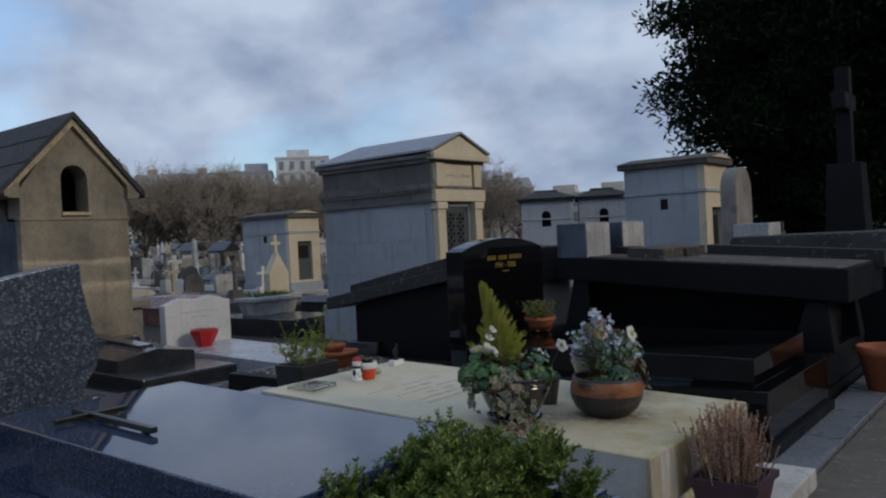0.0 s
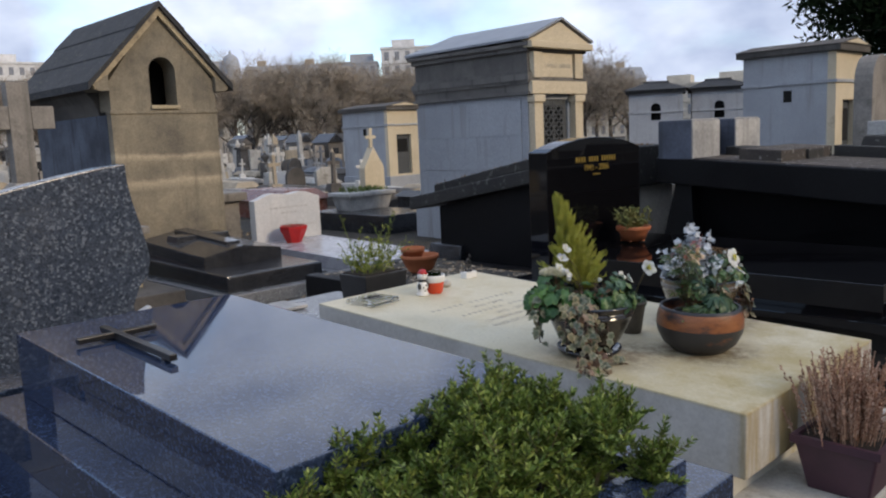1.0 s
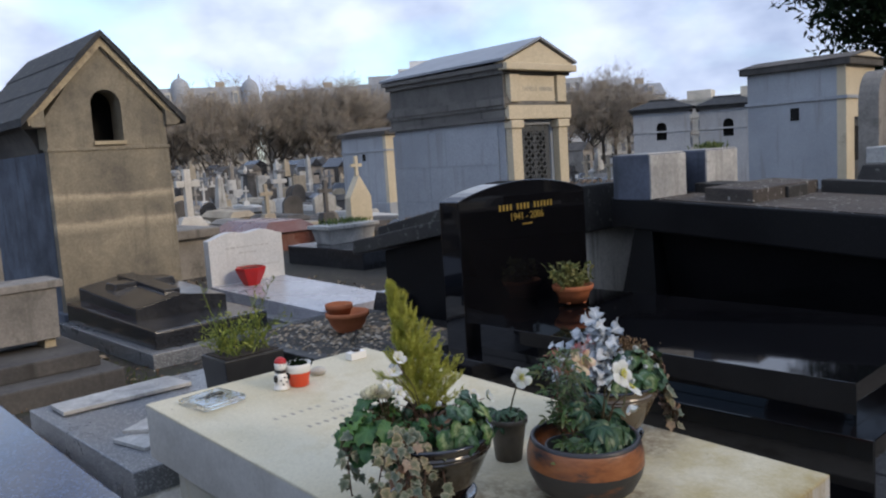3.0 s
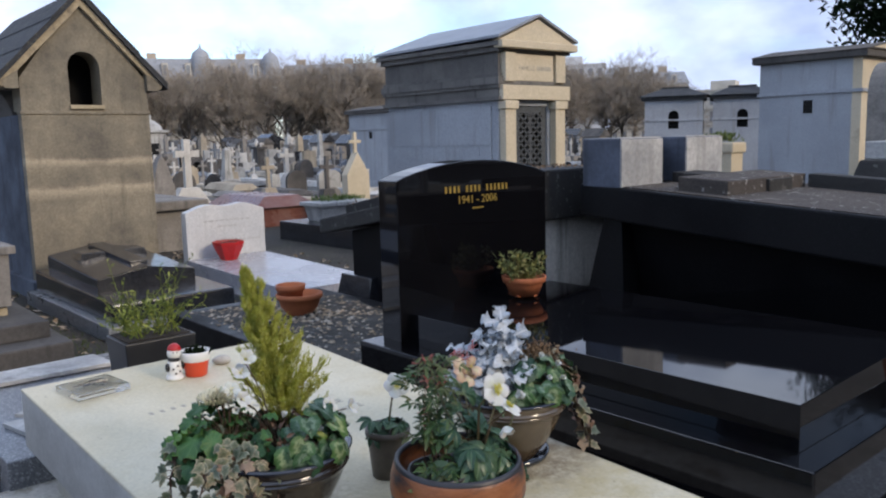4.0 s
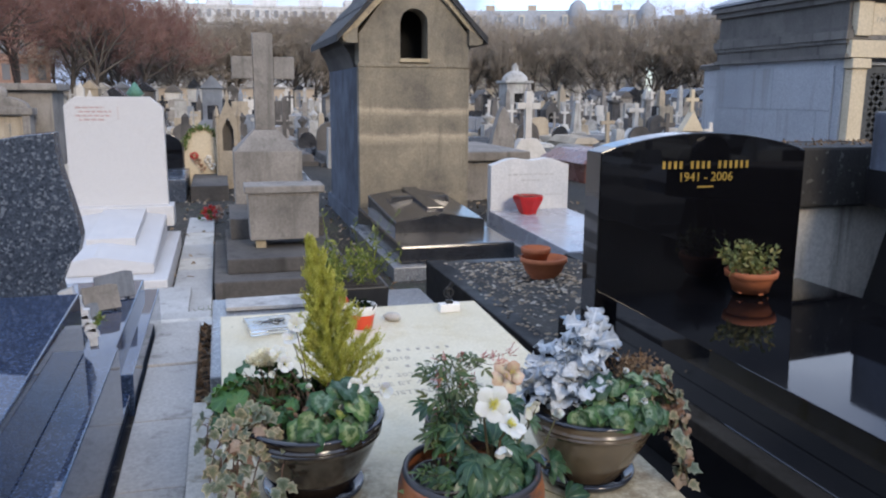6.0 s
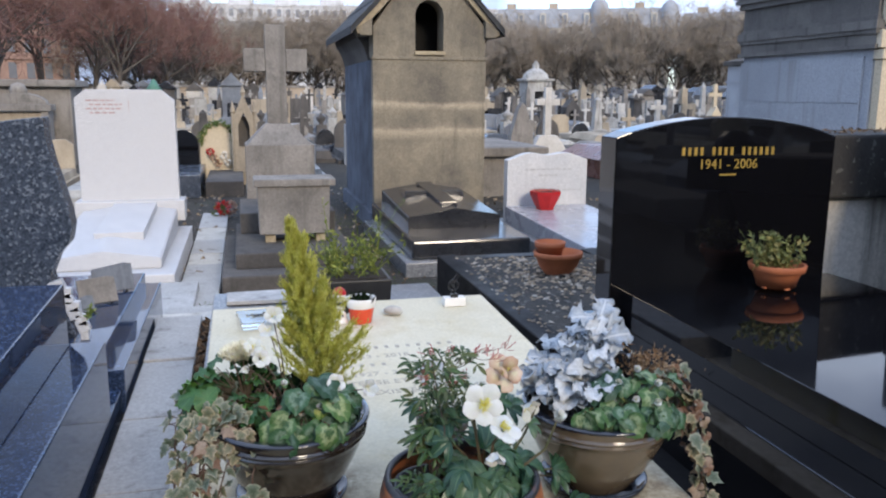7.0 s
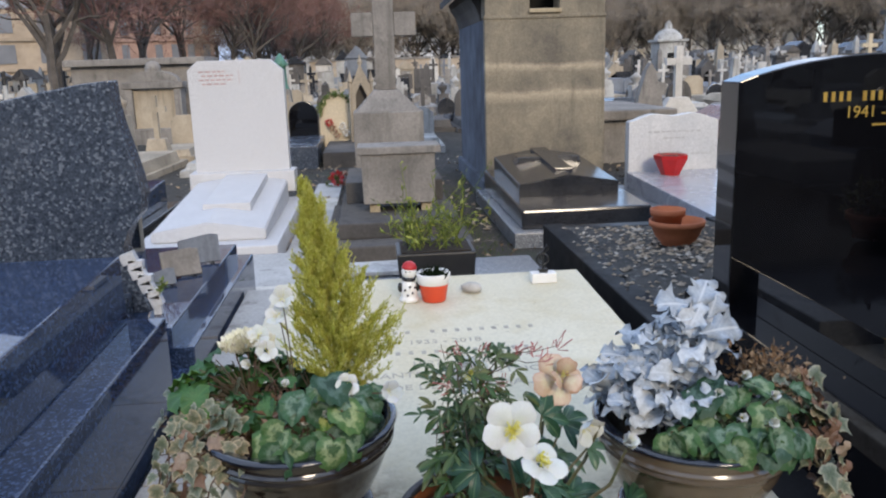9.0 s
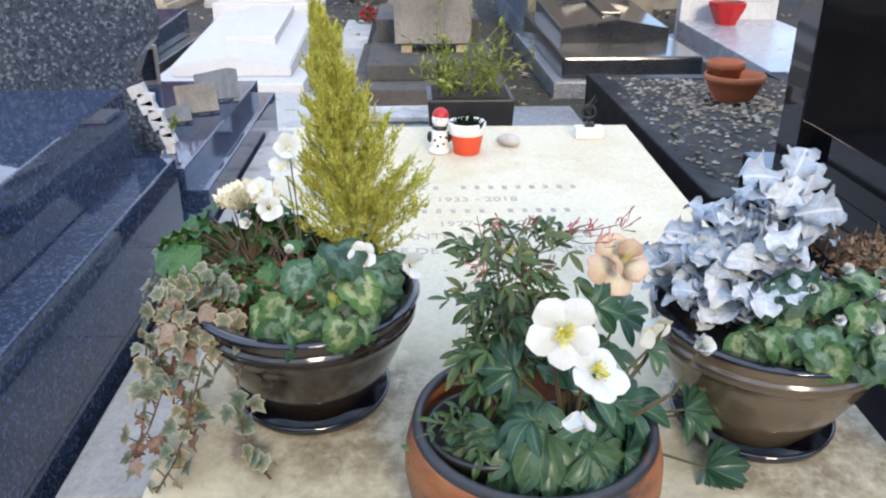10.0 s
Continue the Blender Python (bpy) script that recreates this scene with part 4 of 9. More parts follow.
def gravel_tomb():
    t = thing("gravel_grave", (-4.3, 4.2, 0.0), "open grave bed of mossy gravel in a dull black kerb", "grave")
    x0, x1, y0, y1, z = -5.3, -3.3, 3.8, 4.92, 0.285
    part("kerb", box(x0, x1, y0, y0 + 0.12, -0.1, z + 0.01, bevel=0.008), DULL_BLACK, t)
    part("kerb", box(x0, x1, y1 - 0.12, y1, -0.1, z + 0.01, bevel=0.008), DULL_BLACK, t)
    part("kerb", box(x0, x0 + 0.12, y0 + 0.122, y1 - 0.122, -0.1, z, bevel=0.008), DULL_BLACK, t)
    part("kerb", box(x1 - 0.12, x1, y0 + 0.122, y1 - 0.122, -0.1, z, bevel=0.008), DULL_BLACK, t)
    rng = random.Random(5)
    xs, ys = np.linspace(x0 + 0.1, x1 - 0.1, 26), np.linspace(y0 + 0.1, y1 - 0.1, 18)
    v = [(x, y, z + 0.005 + 0.025 * noise.noise((x * 5, y * 5, 0.5)) + 0.006 * noise.noise((x * 23, y * 23, 1.5))) for x in xs for y in ys]
    f = [(i * 18 + j, (i + 1) * 18 + j, (i + 1) * 18 + j + 1, i * 18 + j + 1) for i in range(25) for j in range(17)]
    raw("bed", v, f, GRAVEL_BED, t, smooth=True)
    h = Heap()
    for k in range(900):
        near = rng.random() < 0.45
        x = rng.gauss(-4.62, 0.28) if near else rng.uniform(x0 + 0.12, x1 - 0.12)
        y = rng.gauss(4.35, 0.2) if near else rng.uniform(y0 + 0.05, y1 - 0.12)
        if not (x0 + 0.12 < x < x1 - 0.1 and y0 + 0.03 < y < y1 - 0.1):
            continue
        r = rng.uniform(0.007, 0.02 if near else 0.013)
        zz = z + 0.01 + 0.025 * noise.noise((x * 5, y * 5, 0.5)) if y > y0 + 0.11 else z + 0.012
        c = Vector((x, y, zz))
        a = rng.uniform(0, 6.3)
        u, w = Vector((math.cos(a), math.sin(a), 0)) * r * 1.4, Vector((-math.sin(a), math.cos(a), 0)) * r
        up = Vector((0, 0, r * 0.7))
        h.add([c + u, c + w, c - u, c - w, c + up + u * 0.3, c - up], [(0, 1, 4), (1, 2, 4), (2, 3, 4), (3, 0, 4)])
    tagged(h.make("gravel", PEBBLE, t, "loose tan pebbles and shells"), kind="stuff")


def flat_tomb():
    t = thing("low_dark_tomb", (-7.6, 4.4, -0.15), "low dark grey granite tomb with a raised cross on its lid", "tomb")
    part("base", box(-8.95, -6.62, 3.86, 5.02, -0.2, -0.04, bevel=0.01), GREY_GRANITE, t)
    part("tier", hexa(slab_pts(-8.9, -6.74, 3.94, 4.98, 0.16, 0.115, -0.04, -0.04), 0.02), DARK_GRANITE, t)
    y0, y1, c = 4.02, 4.88, 4.45
    pts = []
    for x, z in ((-8.72, 0.335), (-7.3, 0.255)):
        pts += [(x, y0, 0.12), (x, y1, 0.12), (x, y1, z - 0.02), (x, c, z + 0.05), (x, y0, z - 0.02)]
    bm = bmesh.new()
    v = [bm.verts.new(p) for p in pts]
    for q in ((0, 1, 2, 3, 4), (9, 8, 7, 6, 5), (0, 5, 6, 1), (1, 6, 7, 2), (2, 7, 8, 3), (3, 8, 9, 4), (4, 9, 5, 0)):
        bm.faces.new([v[i] for i in q])
    bmesh.ops.recalc_face_normals(bm, faces=bm.faces)
    bmesh.ops.bevel(bm, geom=list(bm.edges), offset=0.008, segments=2, affect="EDGES")
    part("lid", bm, DARK_GRANITE, t)
    part("cross_bar", hexa([(-8.35, 4.14, 0.30), (-8.1, 4.14, 0.30), (-8.1, 4.76, 0.30), (-8.35, 4.76, 0.30), (-8.34, 4.16, 0.375), (-8.11, 4.16, 0.37), (-8.11, 4.74, 0.37), (-8.34, 4.74, 0.375)], 0.006), DARK_GRANITE, t)
    part("cross_shaft", hexa(slab_pts(-8.62, -7.5, 4.37, 4.53, 0.405, 0.335, 0.34, 0.27), 0.006), DARK_GRANITE, t)


def white_headstone():
    t = thing("white_marble_headstone", (-8.0, 5.85, -0.15), "white marble headstone with a waved top over a lilac-grey slab", "tomb")
    y0, y1 = 5.38, 6.31
    top = [(y1 - (y1 - y0) * k / 14, 0.62 + 0.05 * math.sin(math.pi * k / 14) - 0.018 * math.cos(4 * math.pi * k / 14) + 0.018) for k in range(15)]
    part("stele", prism([(y0, -0.1), (y1, -0.1)] + top, "x", -8.72, -8.6, 0.006), WHITE_MARBLE, t)
    part("slab", hexa(slab_pts(-8.6, -6.45, 5.36, 6.3, 0.12, 0.06, -0.05, -0.08), 0.008), LILAC_SLAB, t)
    part("base", box(-8.85, -6.3, 5.24, 6.42, -0.22, -0.05, bevel=0.01), GREY_GRANITE, t)
    bm = bmesh.new()
    rng = random.Random(8)
    for row, (a, b) in enumerate(((5.58, 6.12), (5.74, 5.96), (5.8, 6.25))):
        y = a
        while y < b:
            w = rng.uniform(0.03, 0.07)
            part("engraved_bar", box(-8.602, -8.598, y, min(y + w, b), 0.505 - row * 0.065 - (0.1 if row == 2 else 0), 0.522 - row * 0.065 - (0.1 if row == 2 else 0)), FAINT_INK, t)
            y += w + 0.014


def red_planter():
    t = thing("red_planter", (-8.3, 5.82, 0.1), "small red faceted planter with dry earth before a headstone", "planter")
    part("bowl", lathe([(0, 0), (0.085, 0), (0.13, 0.09), (0.165, 0.165), (0.17, 0.2), (0.155, 0.2), (0.14, 0.17), (0, 0.165)], (-8.34, 5.725, 0.11), 7), RED_PLASTIC, t)
    part("earth", lathe([(0, 0.195), (0.1, 0.185), (0.145, 0.175), (0.14, 0.165)], (-8.34, 5.725, 0.11), 9), SOIL, t)
    h = Heap()
    rng = random.Random(4)
    for k in range(60):
        h.leaf((rng.uniform(-8.44, -8.24), rng.uniform(5.6, 5.85), 0.315), unit(rng) + Vector((0, 0, 0.7)), (1, 0, 0), 0.03, 0.012)
    h.make("dry_plant", DEAD_LEAF, t)


def cross_monument():
    t = thing("stone_cross_monument", (-7.3, 3.0, -0.17), "grey weathered stone cross on a stepped pedestal with a stone trough", "monument")
    part("step", box(-8.1, -6.25, 2.42, 3.5, -0.2, 0.0, bevel=0.015), FIELD_SOOT, t)
    part("step", box(-8.0, -6.5, 2.52, 3.42, 0.0, 0.12, bevel=0.015), FIELD_SOOT, t)
    part("long_slab", box(-8.4, -7.4, 2.56, 3.38, 0.12, 0.3, bevel=0.012), FIELD_SOOT, t)
    part("block", box(-9.05, -8.42, 2.63, 3.3, -0.1, 0.82, bevel=0.012), GREY_STONE, t)
    part("cap", hexa([(-9.03, 2.65, 0.82), (-8.44, 2.65, 0.82), (-8.44, 3.28, 0.82), (-9.03, 3.28, 0.82), (-8.87, 2.84, 1.02), (-8.63, 2.84, 1.02), (-8.63, 3.08, 1.02), (-8.87, 3.08, 1.02)], 0.01), GREY_STONE, t)
    part("cross", box(-8.83, -8.67, 2.86, 3.06, 1.02, 1.98, bevel=0.008), GREY_STONE, t)
    part("cross_arm", box(-8.828, -8.672, 2.65, 2.858, 1.53, 1.75, bevel=0.008), GREY_STONE, t)
    part("cross_arm", box(-8.828, -8.672, 3.062, 3.27, 1.53, 1.75, bevel=0.008), GREY_STONE, t)
    tr = part("trough", hexa([(-7.21, 2.715, 0.19), (-6.9, 2.715, 0.19), (-6.9, 3.275, 0.19), (-7.21, 3.275, 0.19), (-7.22, 2.705, 0.58), (-6.89, 2.705, 0.58), (-6.89, 3.285, 0.58), (-7.22, 3.285, 0.58)], 0.008), GREY_STONE, t, "stone trough on two feet")
    part("trough_lip", box(-7.25, -6.87, 2.68, 3.33, 0.58, 0.64, bevel=0.01), GREY_STONE, tr)
    for y in (2.76, 3.17):
        part("trough_foot", box(-7.15, -6.94, y, y + 0.08, 0.12, 0.19), CHAPEL_LIGHT, tr)


def white_tomb():
    t = thing("white_granite_tomb", (-7.8, 1.55, -0.17), "new white granite tomb with a chamfered stele and stepped slab", "tomb")
    y0, y1 = 1.1, 1.99
    part("stele", prism([(y0, 0.2), (y1, 0.2), (y1, 1.24), (y1 - 0.12, 1.345), (y0 + 0.1, 1.345), (y0, 1.26)], "x", -8.66, -8.53, 0.006), WHITE_GRANITE, t)
    part("stele_foot", box(-8.72, -8.42, y0 - 0.05, y1 + 0.05, 0.1, 0.3, bevel=0.008), WHITE_GRANITE, t)
    part("base", box(-8.72, -6.45, 1.0, 2.08, -0.22, 0.0, bevel=0.012), WHITE_GRANITE, t)
    # lid with a slight ridge, a flat panel standing proud on it
    bm = bmesh.new()
    v = []
    for x, z in ((-8.42, 0.235), (-6.68, 0.10)):
        v += [bm.verts.new(q) for q in ((x, 1.12, 0.0), (x, 1.97, 0.0), (x, 1.97, z - 0.02), (x, 1.545, z + 0.045), (x, 1.12, z - 0.02))]
    for q in ((0, 1, 2, 3, 4), (9, 8, 7, 6, 5), (0, 5, 6, 1), (1, 6, 7, 2), (2, 7, 8, 3), (3, 8, 9, 4), (4, 9, 5, 0)):
        bm.faces.new([v[k] for k in q])
    bmesh.ops.recalc_face_normals(bm, faces=bm.faces)
    bmesh.ops.bevel(bm, geom=list(bm.edges), offset=0.01, segments=2, affect="EDGES")
    part("lid", bm, WHITE_GRANITE, t)
    part("raised_panel", hexa(slab_pts(-8.3, -7.15, 1.42, 1.80, 0.30, 0.21, 0.2, 0.1), 0.006), WHITE_GRANITE, t)
    part("apron", box(-6.448, -5.1, 0.9, 2.25, -0.24, -0.06, bevel=0.01), PAVING, t)
    bm = bmesh.new()
    rng = random.Random(6)
    for row in range(4):
        y, b = 1.2 + 0.03 * (row % 2), 1.52 - (0.06 if row in (0, 3) else 0)
        while y < b:
            w = rng.uniform(0.02, 0.06)
            part("engraved_bar", box(-8.532, -8.528, y, min(y + w, b), 1.235 - row * 0.038, 1.252 - row * 0.038), RED_INK, t)
            y += w + 0.012
    part("engraved_bar", box(-8.532, -8.528, 1.575, 1.58, 1.13, 1.25), RED_INK, t)


def grey_slab_tomb():
    t = thing("low_grey_slab", (-4.0, 2.95, 0.05), "low grey granite slab with broken marble plaques on it", "tomb")
    part("slab", hexa(slab_pts(-4.6, -3.3, 2.43, 3.58, 0.285, 0.30, 0.13, 0.14), 0.008), GREY_GRANITE, t)
    part("base", box(-4.55, -3.36, 2.5, 3.5, -0.1, 0.14), CONCRETE, t)
    part("plaque", hexa([(-4.5, 2.5, 0.293), (-4.3, 2.5, 0.295), (-4.28, 3.12, 0.295), (-4.52, 3.1, 0.293), (-4.5, 2.5, 0.313), (-4.3, 2.5, 0.315), (-4.28, 3.12, 0.315), (-4.52, 3.1, 0.313)], 0.003), LICHEN_STONE, t, "dirty white marble plaque")
    for a, b, r in ((-3.62, 2.62, 0.3), (-3.72, 2.7, 0.9)):
        ob = part("plaque_shard", prism([(-0.12, -0.08), (0.1, -0.1), (0.13, 0.05), (-0.05, 0.11)], "z", 0, 0.016, 0.002), LICHEN_STONE, t, "broken marble shard", local=True)
        ob.matrix_local = Matrix.Translation(Vector((a, b, 0.298 + (0.018 if r > 0.5 else 0))) - origin(t)) @ Matrix.Rotation(r, 4, "Z")


def stepped_tomb():
    t = thing("stepped_grey_tomb", (-4.2, 1.6, 0.0), "blue-grey granite tomb in low steps", "tomb")
    part("upper_step", hexa(slab_pts(-4.95, -3.51, 0.9, 2.055, 0.34, 0.345, 0.2, 0.2), 0.006), BLUE_GRANITE, t)
    part("lower_step", box(-5.0, -3.505, 0.9, 2.13, 0.06, 0.27, bevel=0.006), BLUE_GRANITE, t)


def zigzag_vase():
    t = thing("zigzag_vase", (-3.69, 1.93, 0.345), "white folded zigzag vase with a few green sprigs", "vase")
    part("foot", box(-3.715, -3.685, 1.95, 1.98, 0.345, 0.45, bevel=0.003), WHITE_MARBLE, t)
    for k in range(7):  # folded squares stepping up and away from the foot
        f = k / 6
        ob = part("fold", box(-0.018, 0.018, -0.022 - 0.006 * f, 0.022 + 0.006 * f, -0.021, 0.021, bevel=0.002), WHITE_MARBLE, t, local=True)
        ob.matrix_local = Matrix.Translation(-origin(t)) @ pose(-3.70, 1.962 - 0.085 * f + 0.010 * (k % 2), 0.40 + 0.17 * f, 20 - 26 * (k % 2), 0, 0)
    rng = random.Random(2)
    for q in range(3):
        h = Heap()
        b = Vector((-3.675, 1.985, 0.44))
        e = b + Vector((0.01 * q, 0.014 * q, 0.05 - 0.008 * q))
        h.tube([b, e], [0.002, 0.001], 4)
        for k in range(10):
            h.leaf(b.lerp(e, k / 10), unit(rng) + Vector((0, 0.2, 0.5)), unit(rng), 0.026, 0.011)
        h.make("sprig", WEED, t)


def book_plaques():
    for k, (x, y, w, hgt, a, mat) in enumerate(((-4.26, 1.93, 0.17, 0.125, 0.45, GREY_STONE), (-4.50, 1.96, 0.19, 0.14, 0.3, FIELD_BLUE), (-4.10, 1.875, 0.13, 0.075, 0.5, FIELD_BLUE))):
        t = thing("memorial_plaque", (x, y, 0.342), ("small brown-grey stone memorial plaque leaning back on its stand", "blue-grey memorial plaque leaning behind a brown-grey one", "low blue-grey memorial plaque leaning on its stand")[k], "plaque", "plaques on the stepped tomb")
        ob = part("plate", prism([(-w / 2, 0), (w / 2, 0), (w / 2, hgt * 0.94), (w * 0.3, hgt), (-w / 2, hgt * (0.96, 0.84, 0.7)[k])], "x", -0.009, 0.009, 0.003), mat, t, local=True)
        ob.matrix_local = Matrix.Translation((0, 0, 0.008)) @ Matrix.Rotation(a, 4, "Z") @ Matrix.Rotation(-0.42, 4, "Y")
        for q in (-1, 1):
            ob = part("stand_leg", box(-0.075, 0.012, q * w * 0.3 - 0.006, q * w * 0.3 + 0.006, 0.0, 0.012), BLACK_PAINT, t, local=True)
            ob.matrix_local = Matrix.Rotation(a, 4, "Z")
    t = thing("framed_plaque", (-4.86, 1.52, 0.34), "dark memorial plaque in a pale stone frame", "plaque")
    for n, b, mat in (("panel", (-0.012, 0.006, -0.06, 0.06, 0.02, 0.17), DARK_GRANITE), ("frame_side", (-0.02, 0.02, -0.078, -0.061, 0.0, 0.188), FIELD_CREAM), ("frame_side", (-0.02, 0.02, 0.061, 0.078, 0.0, 0.188), FIELD_CREAM), ("frame_top", (-0.02, 0.02, -0.0605, 0.0605, 0.171, 0.188), FIELD_CREAM), ("frame_foot", (-0.02, 0.02, -0.0605, 0.0605, 0.0, 0.019), FIELD_CREAM)):
        ob = part(n, box(*b), mat, t, local=True)
        ob.matrix_local = Matrix.Rotation(0.5, 4, "Z")


def navy_tomb():
    t = thing("low_navy_tomb", (-7.8, 0.25, -0.17), "low dark navy granite tomb beside a white one", "tomb")
    part("base", box(-9.0, -6.6, -0.35, 0.82, -0.24, -0.04, bevel=0.01), DARK_GRANITE, t)
    part("slab", hexa(slab_pts(-8.9, -6.75, -0.22, 0.7, 0.2, 0.1, -0.04, -0.04), 0.012), BLUE_GRANITE, t)


cream_tomb()
navy_tomb()
blue_tomb()
black_tomb()
sarcophagus()
sloped_tomb()
gravel_tomb()
flat_tomb()
white_headstone()
red_planter()
cross_monument()
white_tomb()
grey_slab_tomb()
stepped_tomb()
zigzag_vase()
book_plaques()


# ---- chapels and monuments ----
def slab_roof(name, y0, yc, y1, z_e, z_a, x0, x1, th, material, t, courses=3):
    """A two-sided roof of lapped stone courses along x."""
    for side in (y0, y1):
        roof = part(name, prism([(side, z_e), (yc, z_a), (yc, z_a - th), (side, z_e - th)], "x", x0, x1), material, t)
        for k in range(courses):
            a, b = k / courses, (k + 1) / courses + (0.02 if k < courses - 1 else 0)
            p, q = (side + (yc - side) * a, z_e + (z_a - z_e) * a), (side + (yc - side) * b, z_e + (z_a - z_e) * b)
            n = 4
            for j in range(n):
                xa, xb = x0 - 0.01 + (x1 - x0 + 0.02) * j / n, x0 - 0.01 + (x1 - x0 + 0.02) * (j + 1) / n - 0.006
                part("slate", prism([(p[0], p[1] + 0.03), (q[0], q[1] + 0.012), (q[0], q[1]), (p[0], p[1])], "x", xa, xb), material, roof)


def gable_chapel():
    t = thing("gabled_tomb_chapel", (-10.3, 4.62, -0.17), "narrow ochre limestone tomb chapel with steep slate roof", "tomb chapel")
    xf, xb = -9.1, -11.5
    y0, y1, yc, zl, ze, za = 4.0, 5.27, 4.62, 1.68, 2.03, 2.86
    part("lower_front", box(xf - 0.12, xf, y0, y1, -0.2, zl, bevel=0.008), CHAPEL_FRONT, t)
    part("band", box(xf - 0.12, xf + 0.012, y0 - 0.01, y1 + 0.01, zl, zl + 0.035, bevel=0.008), CHAPEL_FRONT, t)
    gable = [(y0 + 0.01, zl + 0.035), (y1 - 0.01, zl + 0.035), (y1 - 0.01, ze), (yc, za), (y0 + 0.01, ze)]
    part("gable_wall", holed(gable, arch(4.47, 4.785, 1.775, 2.315), "x", xf - 0.3, xf - 0.005), CHAPEL_FRONT, t)
    part("window_sill", box(xf - 0.26, xf + 0.03, 4.46, 4.80, 1.735, 1.775, bevel=0.006), CHAPEL_LIGHT, t)
    part("inner_dark", box(xf - 0.75, xf - 0.5, 4.3, 4.95, 1.7, 2.4), BLACK_VOID, t)
    for side in (0, 1):
        y = (y0, y1 - 0.16)[side]
        part("side_wall", box(xb, xf - 0.125, y, y + 0.16, -0.2, 1.68), CHAPEL_SHADE, t)
        o, d = (y0, -1) if side == 0 else (y1, 1)
        cove = [(o - d * 0.14, 1.68), (o, 1.68), (o + d * 0.015, 1.74), (o + d * 0.05, 1.83), (o + d * 0.11, 1.92), (o + d * 0.13, 2.0), (o - d * 0.14, 2.0)]
        part("side_cornice", prism(cove if side else cove[::-1], "x", xb - 0.02, xf - 0.31, 0.006), FIELD_SOOT, t, "near-black coved eaves course")
    part("back_wall", prism([(y0 + 0.17, -0.2), (y1 - 0.17, -0.2), (y1 - 0.17, ze), (yc, za - 0.12), (y0 + 0.17, ze)], "x", xb, xb + 0.16), CHAPEL_SHADE, t)
    # pale raking cornice on the gable
    for s in (-1, 1):
        ya = yc + s * 0.80
        part("raking_cornice", prism([(yc, za + 0.03), (ya, 2.0), (ya - s * 0.02, 1.94), (yc, za - 0.10)], "x", xf - 0.02, xf + 0.05), CHAPEL_LIGHT, t)
        part("kneeler", prism([(ya + s * 0.0, 2.0), (ya - s * 0.17, 2.1), (ya - s * 0.17, 1.93), (ya - s * 0.05, 1.93)], "x", xf - 0.3, xf + 0.055), CHAPEL_FRONT, t)
    slab_roof("roof", yc - 0.86, yc, yc + 0.84, 1.99, 2.905, xb - 0.05, xf + 0.09, 0.05, SLATE, t)
    part("base_course", box(xb - 0.05, xf + 0.05, y0 - 0.05, y1 + 0.05, -0.25, 0.02, bevel=0.015), CHAPEL_SHADE, t)


